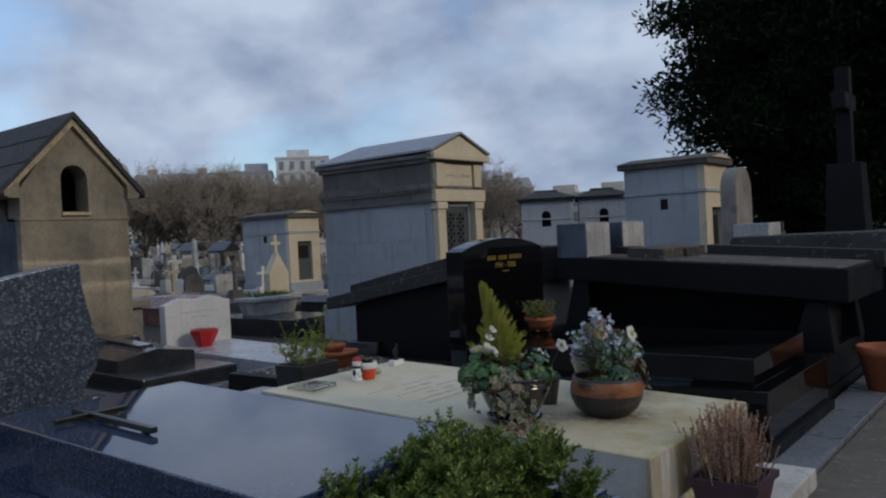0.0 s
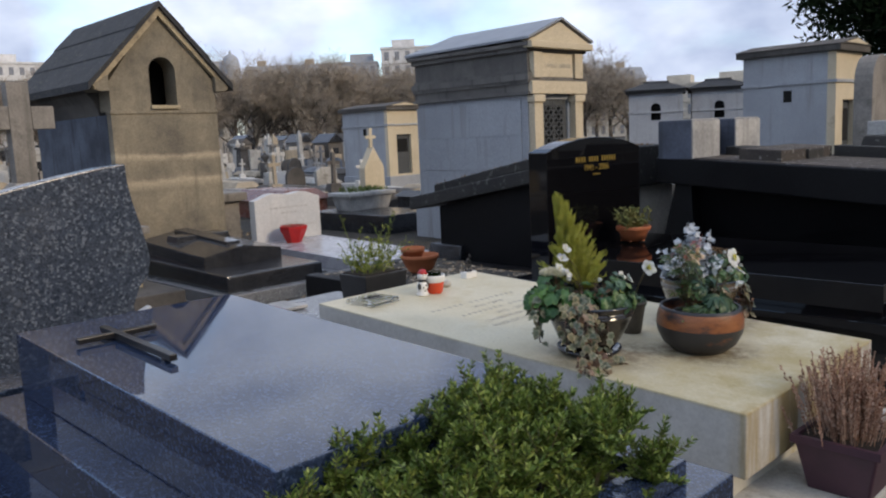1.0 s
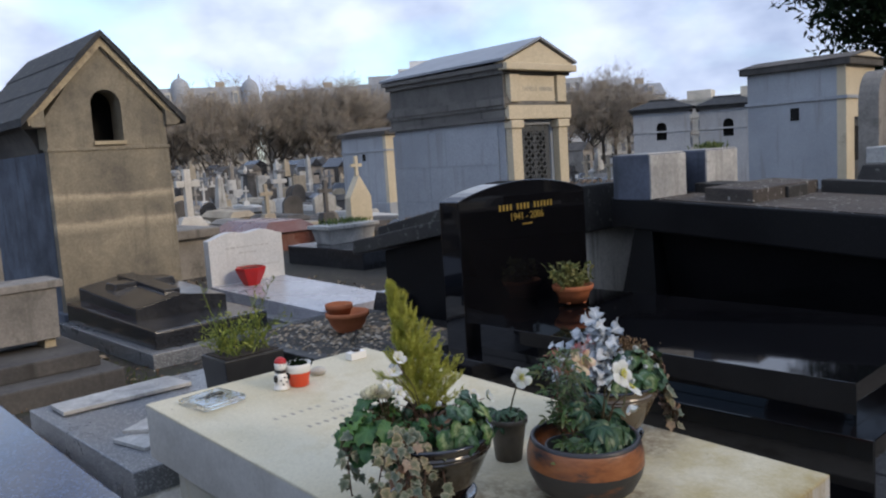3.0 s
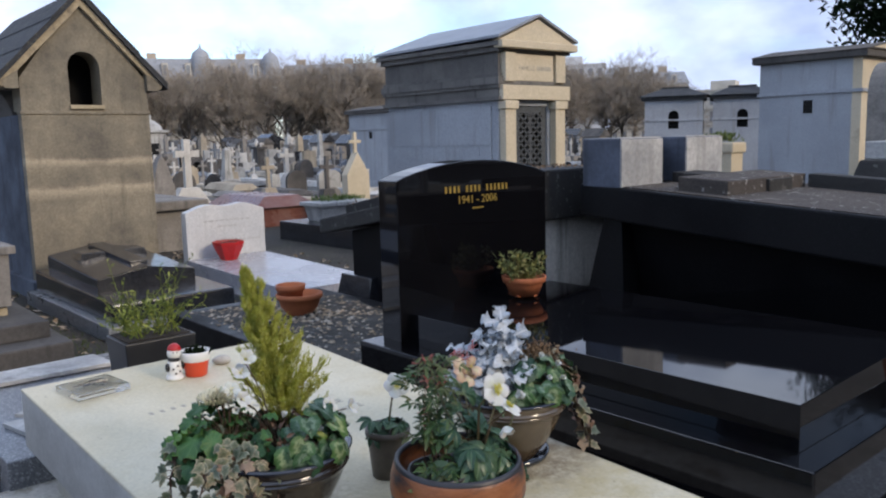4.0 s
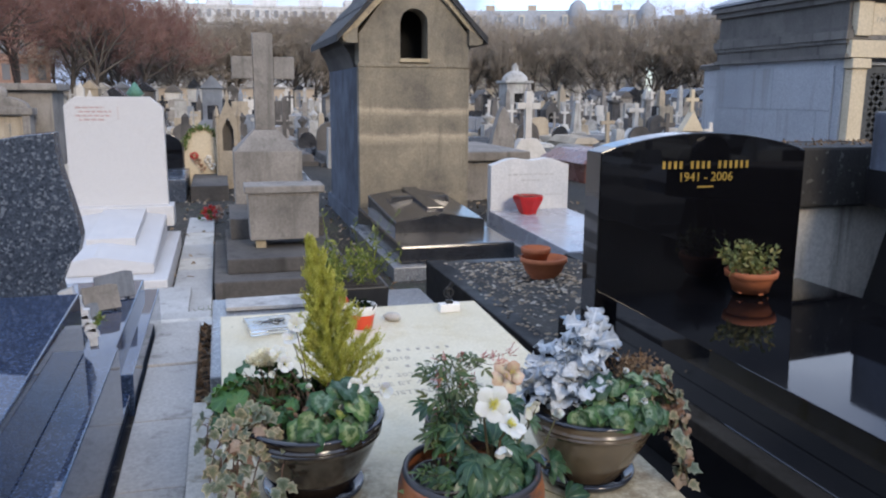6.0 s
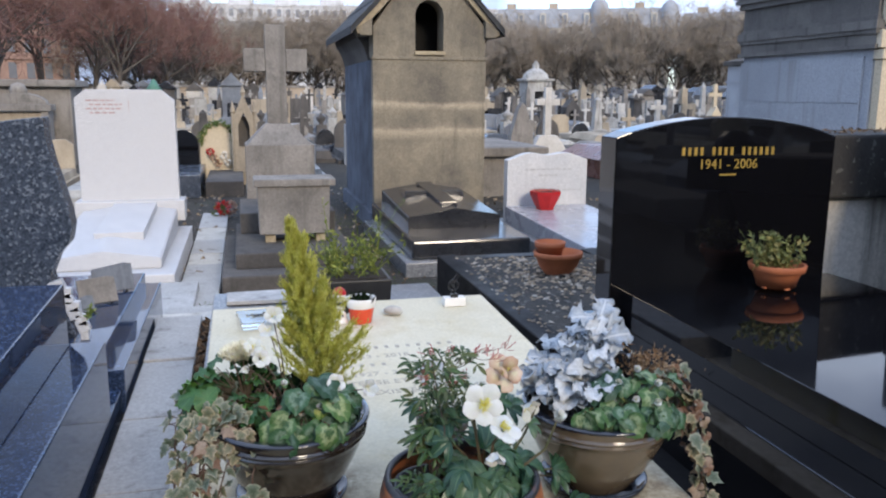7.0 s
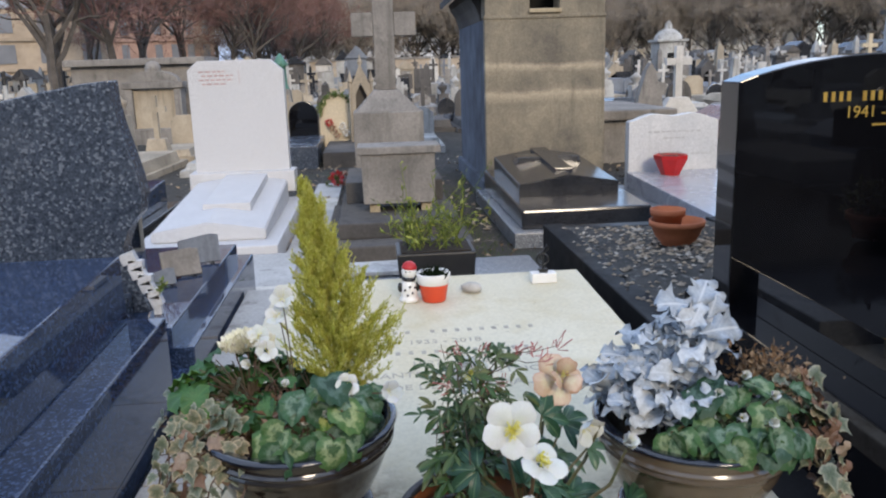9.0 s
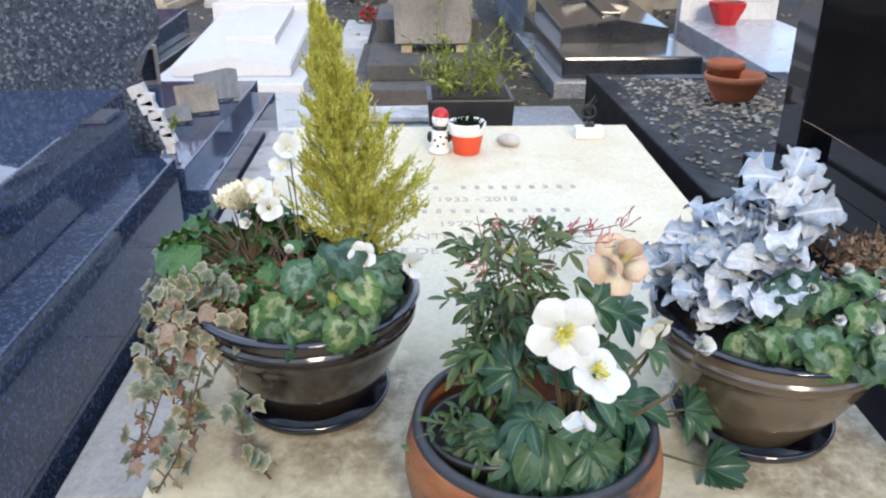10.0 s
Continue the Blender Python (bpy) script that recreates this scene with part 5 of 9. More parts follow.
def temple_chapel():
    t = thing("classical_tomb_chapel", (-7.9, 9.0, -0.17), "pale stone temple-like tomb chapel with pilasters, pediment and zinc roof", "tomb chapel")
    xf, xb, y0, y1, yc = -6.88, -9.0, 8.42, 9.58, 9.0
    # ashlar side walls: courses with fine joints
    part("core", box(xb + 0.02, xf - 0.16, y0 + 0.02, y1 - 0.02, -0.2, 2.3), ASHLAR_SHADE, t)
    z = 0.35
    part("plinth", box(xb - 0.06, xf + 0.12, y0 - 0.06, y1 + 0.06, -0.25, 0.35, bevel=0.01), ASHLAR_SHADE, t)
    k = 0
    while z < 1.70:
        h = min(0.45, 1.745 - z)
        x = xb
        while x < xf - 0.17:
            w = min((0.72 if k % 2 else 1.05) if x == xb else 1.05, xf - 0.15 - x)
            part("ashlar_block", box(x, x + w - 0.004, y0, y0 + 0.05, z, z + h - 0.005), ASHLAR_SHADE, t)
            x += w
        z += h
        k += 1
    part("far_wall", box(xb, xf - 0.16, y1 - 0.03, y1, 0.35, 1.75), ASHLAR_SHADE, t)
    # entablature
    for a, b, o in ((1.76, 1.80, 0.035), (1.80, 1.90, 0.01), (1.90, 1.94, 0.03), (1.94, 2.02, 0.045), (2.02, 2.06, 0.02), (2.06, 2.30, 0.0), (2.30, 2.36, 0.04), (2.36, 2.41, 0.08)):
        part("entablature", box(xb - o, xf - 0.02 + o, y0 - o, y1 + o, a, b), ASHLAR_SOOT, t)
    # front: doorway between pilasters
    part("front_wall", holed([(y0 + 0.02, 0.35), (y1 - 0.02, 0.35), (y1 - 0.02, 1.76), (y0 + 0.02, 1.76)], [(8.72, 0.4), (9.28, 0.4), (9.28, 1.70), (8.72, 1.70)], "x", xf - 0.16, xf - 0.05), ASHLAR_SHADE, t)
    for y in (8.46, 9.32):
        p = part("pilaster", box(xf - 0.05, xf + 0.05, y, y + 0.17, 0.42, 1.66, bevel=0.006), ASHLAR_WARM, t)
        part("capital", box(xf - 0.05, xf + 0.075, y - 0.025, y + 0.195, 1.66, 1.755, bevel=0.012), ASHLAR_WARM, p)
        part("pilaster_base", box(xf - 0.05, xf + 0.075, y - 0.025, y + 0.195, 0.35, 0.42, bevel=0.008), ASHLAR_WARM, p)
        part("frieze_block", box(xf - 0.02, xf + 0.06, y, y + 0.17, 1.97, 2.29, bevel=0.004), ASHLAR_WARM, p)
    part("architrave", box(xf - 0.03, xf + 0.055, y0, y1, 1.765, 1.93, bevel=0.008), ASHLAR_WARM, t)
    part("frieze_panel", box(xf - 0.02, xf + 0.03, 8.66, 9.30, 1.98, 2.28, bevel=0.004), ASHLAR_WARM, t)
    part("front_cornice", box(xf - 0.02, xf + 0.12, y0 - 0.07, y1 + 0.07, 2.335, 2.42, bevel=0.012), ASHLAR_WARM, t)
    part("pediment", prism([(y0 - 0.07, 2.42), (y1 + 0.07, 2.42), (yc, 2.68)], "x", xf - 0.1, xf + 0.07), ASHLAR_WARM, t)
    m = Matrix.Translation((xf + 0.031, 8.70, 2.10)) @ Matrix.Rotation(math.pi / 2, 4, "Z") @ Matrix.Rotation(math.pi / 2, 4, "X")
    write("frieze_word", "FAMILLE", 0.075, m, GREY_INK, t, "grey carved word on the frieze", 0.001, "LEFT")
    bm = bmesh.new()
    for k in range(7):
        add_box(bm, xf + 0.028, xf + 0.032, 9.01 + k * 0.036, 9.034 + k * 0.036, 2.10, 2.15)
    part("frieze_bars", bm, GREY_INK, t)
    # pierced iron door
    door = part("door", box(xf - 0.13, xf - 0.11, 8.725, 9.275, 0.4, 1.7), BLACK_VOID, t, "grey iron door pierced with lozenges")
    for a, b in ((8.722, 8.80), (9.20, 9.278), (8.985, 9.015)):
        part("door_stile", box(xf - 0.11, xf - 0.075, a, b, 0.4, 1.7), IRON, door)
    for a in (0.4, 0.62, 1.62):
        part("door_rail", box(xf - 0.11, xf - 0.077, 8.80, 9.20, a, a + 0.07), IRON, door)
    bm = bmesh.new()
    for i in range(9):
        for j in range(4):
            y, z = 8.835 + 0.11 * j + (0.0 if i % 2 else 0.0), 0.74 + i * 0.105
            for a in (math.pi / 4, -math.pi / 4):
                c, s = math.cos(a), math.sin(a)
                d = 0.062
                pts = [(y - c * d - s * 0.012, z - s * d + c * 0.012), (y + c * d - s * 0.012, z + s * d + c * 0.012), (y + c * d + s * 0.012, z + s * d - c * 0.012), (y - c * d + s * 0.012, z - s * d - c * 0.012)]
                v = [bm.verts.new((xf - 0.085 + q, p[0], p[1])) for q in (0, 0.012) for p in pts]
                for q in ((4, 5, 6, 7), (0, 1, 5, 4), (1, 2, 6, 5), (2, 3, 7, 6), (3, 0, 4, 7)):
                    bm.faces.new([v[n] for n in q])
    part("door_lattice", bm, IRON, door)
    # low zinc roof with a hipped back
    bm = bmesh.new()
    v = [bm.verts.new(p) for p in ((xb - 0.1, y0 - 0.1, 2.42), (xf + 0.1, y0 - 0.1, 2.44), (xf + 0.1, yc, 2.71), (xb + 0.25, yc, 2.70), (xf + 0.1, y1 + 0.1, 2.44), (xb - 0.1, y1 + 0.1, 2.42))]
    for q in ((0, 1, 2, 3), (3, 2, 4, 5), (0, 3, 5)):
        bm.faces.new([v[i] for i in q])
    geo = bmesh.ops.extrude_face_region(bm, geom=list(bm.faces))
    bmesh.ops.translate(bm, verts=[e for e in geo["geom"] if isinstance(e, bmesh.types.BMVert)], vec=(0, 0, 0.03))
    bmesh.ops.recalc_face_normals(bm, faces=bm.faces)
    part("roof", bm, ZINC, t, "grey zinc roof")
    part("front_step", box(xf - 0.02, xf + 0.4, y0, y1, -0.25, 0.2, bevel=0.015), GREY_STONE, t)


def plain_chapel(name, label, x0, x1, y0, y1, h, roof_mat, door=True, vents=1, wall=None, flat=False):
    """A small tomb chapel that fronts +x: plinth, walls, cornice, gabled roof, door with surround."""
    wall = wall or ASHLAR_SHADE
    t = thing(name, ((x0 + x1) / 2, (y0 + y1) / 2, -0.17), label, "tomb chapel")
    yc = (y0 + y1) / 2
    part("plinth", box(x0 - 0.04, x1 + 0.04, y0 - 0.04, y1 + 0.04, -0.2, 0.2, bevel=0.01), wall, t)
    part("body", box(x0, x1 - 0.14, y0, y1, 0.2, h - 0.02), wall, t)
    part("front", holed([(y0, 0.2), (y1, 0.2), (y1, h - 0.02), (y0, h - 0.02)], [(yc - 0.28, 0.25), (yc + 0.28, 0.25), (yc + 0.28, h * 0.66), (yc - 0.28, h * 0.66)], "x", x1 - 0.14, x1), ASHLAR_WARM, t)
    if door:
        d = part("door", box(x1 - 0.13, x1 - 0.1, yc - 0.28, yc + 0.28, 0.25, h * 0.66), IRON, t)
        part("door_panel", box(x1 - 0.1, x1 - 0.08, yc - 0.2, yc + 0.2, 0.9, h * 0.6), BLACK_VOID, d)
    part("architrave", box(x0 - 0.03, x1 + 0.03, y0 - 0.03, y1 + 0.03, h * 0.78, h * 0.78 + 0.05), wall, t)
    part("cornice", box(x0 - 0.1, x1 + 0.1, y0 - 0.1, y1 + 0.1, h - 0.02, h + 0.09, bevel=0.02), FIELD_SOOT, t, "sooty overhanging cornice")
    if flat:
        bm = prism([(y0 - 0.12, h + 0.09), (y1 + 0.12, h + 0.09), (yc, h + 0.22)], "x", x0 - 0.12, x1 + 0.12)
    else:
        bm = prism([(y0 - 0.12, h + 0.09), (y1 + 0.12, h + 0.09), (yc, h + 0.42)], "x", x0 - 0.12, x1 + 0.12)
    part("roof", bm, roof_mat, t)
    part("pediment", prism([(y0 + 0.06, h + 0.11), (y1 - 0.06, h + 0.11), (yc, h + (0.19 if flat else 0.36))], "x", x1 + 0.1, x1 + 0.13), ASHLAR_WARM, t)
    for k in range(vents):
        x = x0 + (x1 - x0) * (k + 0.6) / (vents + 0.2)
        part("vent", box(x - 0.07, x + 0.07, y0 - 0.01, y0 + 0.01, h * 0.66, h * 0.66 + 0.2), BLACK_VOID, t)
    return t


def arched_chapel(x, y, a):
    """A chapel whose windowed side faces the path."""
    t = thing("white_tomb_chapel", (0, 0, -0.17), "small whitewashed tomb chapel with an arched window and dark tiled roof", "tomb chapel", "twin chapels")
    w, d, h = 1.3, 1.3, 2.1
    part("body", holed([(-w / 2, -0.2), (w / 2, -0.2), (w / 2, h), (-w / 2, h)], arch(-0.12, 0.12, 1.44, 1.86), "y", -d / 2, -d / 2 + 0.15), ASHLAR_SHADE, t)
    part("core", box(-w / 2, w / 2, -d / 2 + 0.2, d / 2, -0.2, h), ASHLAR_SHADE, t)
    part("dark_window", box(-0.2, 0.2, -d / 2 + 0.15, -d / 2 + 0.195, 1.34, 1.95), BLACK_VOID, t)
    part("string_course", box(-w / 2 - 0.02, w / 2 + 0.02, -d / 2 - 0.02, d / 2 + 0.02, 1.62, 1.66), ASHLAR_SHADE, t)
    part("slit", box(w / 2 - 0.005, w / 2 + 0.012, -0.1, 0.1, 1.3, 1.6), BLACK_VOID, t)
    part("cornice", box(-w / 2 - 0.08, w / 2 + 0.08, -d / 2 - 0.08, d / 2 + 0.08, h, h + 0.09, bevel=0.015), SLATE, t)
    part("roof", hexa([(-w / 2 - 0.14, -d / 2 - 0.14, h + 0.09), (w / 2 + 0.14, -d / 2 - 0.14, h + 0.09), (w / 2 + 0.14, d / 2 + 0.14, h + 0.09), (-w / 2 - 0.14, d / 2 + 0.14, h + 0.09), (-w / 2 + 0.35, -0.05, h + 0.29), (w / 2 - 0.35, -0.05, h + 0.29), (w / 2 - 0.35, 0.05, h + 0.29), (-w / 2 + 0.35, 0.05, h + 0.29)]), SLATE, t)
    part("ridge", box(-w / 2 + 0.33, w / 2 - 0.33, -0.04, 0.04, h + 0.28, h + 0.33), SLATE, t)
    t.matrix_basis = pose(x, y, -0.17, 0, 0, a)
    return t


def round_stele(x, y, w, h, th, mat, label):
    t = thing("round_topped_stele", (x, y, -0.17), label, "headstone")
    part("stone", prism([(p, q - 0.2) for p, q in arch(y - w / 2, y + w / 2, 0, h + 0.2, 12)], "x", x - th / 2, x + th / 2, 0.01), mat, t)
    part("foot", box(x - th, x + th, y - w / 2 - 0.08, y + w / 2 + 0.08, -0.25, 0.1, bevel=0.01), mat, t)


def white_trough():
    x, y = -8.88, 16.75
    t = thing("white_stone_trough", (x, y, -0.17), "white moulded stone flower trough with a green shrub", "planter")
    part("pillar", box(x - 0.3, x + 0.3, y - 0.2, y + 0.2, -0.2, 0.45), ASHLAR_SHADE, t)
    part("body", box(x - 0.34, x + 0.34, y - 0.22, y + 0.22, 0.45, 0.92, bevel=0.02), ASHLAR_WARM, t)
    part("lip", box(x - 0.39, x + 0.39, y - 0.27, y + 0.27, 0.92, 1.13, bevel=0.04), ASHLAR_WARM, t)
    h = Heap()
    rng = random.Random(9)
    for k in range(240):
        p = Vector((rng.gauss(x, 0.16), rng.gauss(y, 0.1), 1.12))
        h.leaf(p + Vector((0, 0, rng.uniform(0, 0.14))), Vector((rng.gauss(0, 0.5), rng.gauss(0, 0.5), 1)), unit(rng), rng.uniform(0.08, 0.16), 0.03)
    h.make("shrub", WEED, t)


def grey_planter():
    t = thing("grey_stone_planter", (-11.0, 9.0, -0.17), "lichened grey stone planter on a low dark tomb", "planter")
    part("tomb_slab", box(-11.6, -9.6, 8.2, 9.3, -0.2, 0.12, bevel=0.015), DARK_GRANITE, t)
    part("body", hexa([(-11.2, 8.5, 0.12), (-10.8, 8.5, 0.12), (-10.8, 9.3, 0.12), (-11.2, 9.3, 0.12), (-11.25, 8.44, 0.36), (-10.75, 8.44, 0.36), (-10.75, 9.36, 0.36), (-11.25, 9.36, 0.36)], 0.01), LICHEN_STONE, t)
    part("lip", box(-11.3, -10.7, 8.4, 9.4, 0.36, 0.42, bevel=0.01), LICHEN_STONE, t)
    h = Heap()
    rng = random.Random(12)
    for k in range(160):
        h.leaf((rng.uniform(-11.2, -10.8), rng.uniform(8.5, 9.3), 0.42), Vector((rng.gauss(0, 0.4), rng.gauss(0, 0.4), 1)), unit(rng), rng.uniform(0.05, 0.13), 0.03)
    tagged(h.make("weed_growth", WEED, t), kind="stuff")


def gabled_stone():
    t = thing("gabled_headstone", (-12.3, 10.2, -0.17), "small cream gabled headstone with a cross on top", "headstone")
    part("stone", prism([(9.96, -0.2), (10.44, -0.2), (10.44, 0.75), (10.2, 1.15), (9.96, 0.75)], "x", -12.4, -12.22, 0.012), ASHLAR_WARM, t)
    part("cross_shaft", box(-12.34, -12.28, 10.17, 10.23, 1.12, 1.5), ASHLAR_WARM, t)
    part("cross_arm", box(-12.338, -12.282, 10.08, 10.32, 1.3, 1.36), ASHLAR_WARM, t)


def white_cross(x, y, h, mat):
    t = thing("white_stone_cross", (x, y, -0.17), "white stone cross on a flared rock-like base", "cross", "white crosses")
    part("base", hexa([(x - 0.25, y - 0.62, -0.2), (x + 0.25, y - 0.62, -0.2), (x + 0.25, y + 0.62, -0.2), (x - 0.25, y + 0.62, -0.2), (x - 0.12, y - 0.2, h * 0.3), (x + 0.12, y - 0.2, h * 0.3), (x + 0.12, y + 0.2, h * 0.3), (x - 0.12, y + 0.2, h * 0.3)], 0.02), mat, t)
    part("shaft", box(x - 0.06, x + 0.06, y - 0.075, y + 0.075, h * 0.3, h, bevel=0.008), mat, t)
    for s in (-1, 1):
        a, b = sorted((y + s * 0.077, y + s * 0.27))
        part("arm", box(x - 0.058, x + 0.058, a, b, h * 0.74, h * 0.74 + 0.14, bevel=0.008), mat, t)


def red_tomb():
    t = thing("brown_red_tomb", (-14.2, 9.4, -0.17), "polished brown-red granite tomb with a hipped lid", "tomb")
    part("body", box(-15.2, -13.4, 8.8, 9.9, -0.2, 0.18, bevel=0.015), RED_GRANITE, t)
    part("lid", box(-15.3, -13.3, 8.7, 10.0, 0.18, 0.38, top=(0.2, -0.2, 0.3, -0.3), bevel=0.012), RED_GRANITE, t)


def grey_tomb_behind():
    t = thing("grey_family_tomb", (-12.5, 6.2, -0.17), "tall grey stone tomb with a moulded lid", "tomb")
    part("body", box(-14.0, -11.6, 5.3, 6.9, -0.2, 0.42, bevel=0.02), GREY_STONE, t)
    part("lid", box(-14.1, -11.5, 5.2, 7.0, 0.42, 0.56, bevel=0.03), GREY_STONE, t)


gable_chapel()
temple_chapel()
plain_chapel("grey_tomb_chapel", "grey stone tomb chapel with a sooty cornice and small vent", -7.0, -5.4, 14.6, 15.8, 2.42, FIELD_SOOT, vents=1, flat=True)
plain_chapel("old_tomb_chapel", "old pale tomb chapel with an open iron door and stone cross", -20.1, -18.0, 15.5, 16.7, 2.12, FIELD_SOOT, vents=1, flat=True)
arched_chapel(-11.35, 18.9, 30)
arched_chapel(-10.2, 19.95, 30)
round_stele(-3.5, 10.45, 0.62, 1.98, 0.2, GREY_STONE, "tall grey round-topped headstone")
white_trough()
grey_planter()
gabled_stone()
white_cross(-17.0, 9.1, 1.47, FIELD_WHITE)
white_cross(-24.0, 15.6, 1.16, FIELD_WHITE)
red_tomb()
grey_tomb_behind()


def dark_cross():
    x, y = -2.5, 12.0
    t = thing("tall_dark_cross", (x, y, 0.0), "tall dark weathered stone cross on a square pillar", "cross")
    part("base", box(x - 0.42, x + 0.42, y - 0.42, y + 0.42, -0.05, 0.5, bevel=0.02), DULL_BLACK, t)
    part("pillar", box(x - 0.27, x + 0.27, y - 0.27, y + 0.27, 0.5, 2.0, top=(0.06, -0.06, 0.06, -0.06), bevel=0.015), DULL_BLACK, t)
    part("shaft", box(x - 0.09, x + 0.09, y - 0.1, y + 0.1, 2.0, 3.3, bevel=0.01), DULL_BLACK, t)
    part("arm", box(x - 0.085, x + 0.085, y - 0.34, y + 0.34, 2.72, 2.94, bevel=0.01), DULL_BLACK, t)


def long_dark_tomb():
    t = thing("long_dark_tomb", (-1.6, 8.0, 0.05), "long low black stone tomb with an overhanging lid", "tomb")
    part("body", box(-2.5, -0.9, 7.55, 8.4, 0.0, 0.95), DULL_BLACK, t)
    part("lid", box(-2.65, -0.75, 7.42, 8.5, 0.95, 1.13, top=(0.05, -0.05, 0.05, -0.05), bevel=0.015), DARK_STONE, t)
    part("small_block", box(-2.62, -2.3, 7.6, 8.0, 1.13, 1.25, bevel=0.01), LICHEN_STONE, t)


dark_cross()
long_dark_tomb()


def flared_stone():
    x, y = -16.6, 8.35
    t = thing("flared_headstone", (x, y, -0.17), "tall tapering grey-brown headstone", "headstone")
    part("stone", prism([(y - 0.3, -0.2), (y + 0.3, -0.2), (y + 0.24, 0.5), (y + 0.09, 1.02), (y, 1.16), (y - 0.09, 1.02), (y - 0.24, 0.5)], "x", x - 0.12, x + 0.12, 0.015), GREY_STONE, t)
    part("foot", box(x - 0.25, x + 0.25, y - 0.45, y + 0.45, -0.25, 0.05, bevel=0.02), GREY_STONE, t)


def domed_mausoleum():
    x, y = -46.8, 19.9
    t = thing("domed_mausoleum", (x, y, -0.17), "pale stone mausoleum with a low dome and lantern", "tomb chapel")
    part("body", box(x - 0.75, x + 0.75, y - 0.75, y + 0.75, -0.2, 2.1, bevel=0.03), FIELD_PALE, t)
    part("cornice", box(x - 0.9, x + 0.9, y - 0.9, y + 0.9, 2.1, 2.25, bevel=0.04), FIELD_PALE, t)
    part("dome", lathe([(0.8, 2.25), (0.72, 2.5), (0.45, 2.75), (0.2, 2.85), (0.2, 3.1), (0.08, 3.25), (0, 3.3)], (x, y, 0), 20), FIELD_PALE, t, smooth=True)
    part("door", box(x + 0.74, x + 0.77, y - 0.3, y + 0.3, 0, 1.5), BLACK_VOID, t)


def wall_tomb():
    t = thing("tan_wall_tomb", (-18.6, -1.7, -0.17), "tan stone wall tomb with a flat overhanging slab roof", "tomb")
    part("wall", box(-19.6, -18.3, -3.4, -0.75, -0.2, 1.42, bevel=0.02), GREY_STONE, t)
    part("roof_slab", box(-19.7, -18.15, -3.5, -0.62, 1.42, 1.56, bevel=0.02), GREY_STONE, t)
    t = thing("pedimented_monument", (-17.9, -1.6, -0.17), "weathered stone monument with a rounded broken pediment", "monument")
    y0, y1 = -2.15, -1.05
    part("base", box(-18.1, -17.5, y0 - 0.08, y1 + 0.08, -0.25, 0.15, bevel=0.02), GREY_STONE, t)
    part("panel", box(-17.98, -17.68, y0 + 0.12, y1 - 0.12, 0.15, 0.92), FIELD_CREAM, t)
    for y in (y0, y1 - 0.14):
        part("pier", box(-18.0, -17.6, y, y + 0.14, 0.15, 0.95, bevel=0.01), GREY_STONE, t)
    part("cornice", box(-18.02, -17.56, y0 - 0.06, y1 + 0.06, 0.95, 1.08, bevel=0.02), GREY_STONE, t)
    yc = (y0 + y1) / 2
    part("pediment", prism([(yc + 0.52 * math.cos(math.pi * k / 10), 1.08 + 0.22 * math.sin(math.pi * k / 10)) for k in range(11)], "x", -17.95, -17.65, 0.01), GREY_STONE, t)
    part("finial", lathe([(0.13, 1.25), (0.16, 1.34), (0.12, 1.46), (0, 1.5)], (-17.8, yc, 0), 14), GREY_STONE, t, smooth=True)


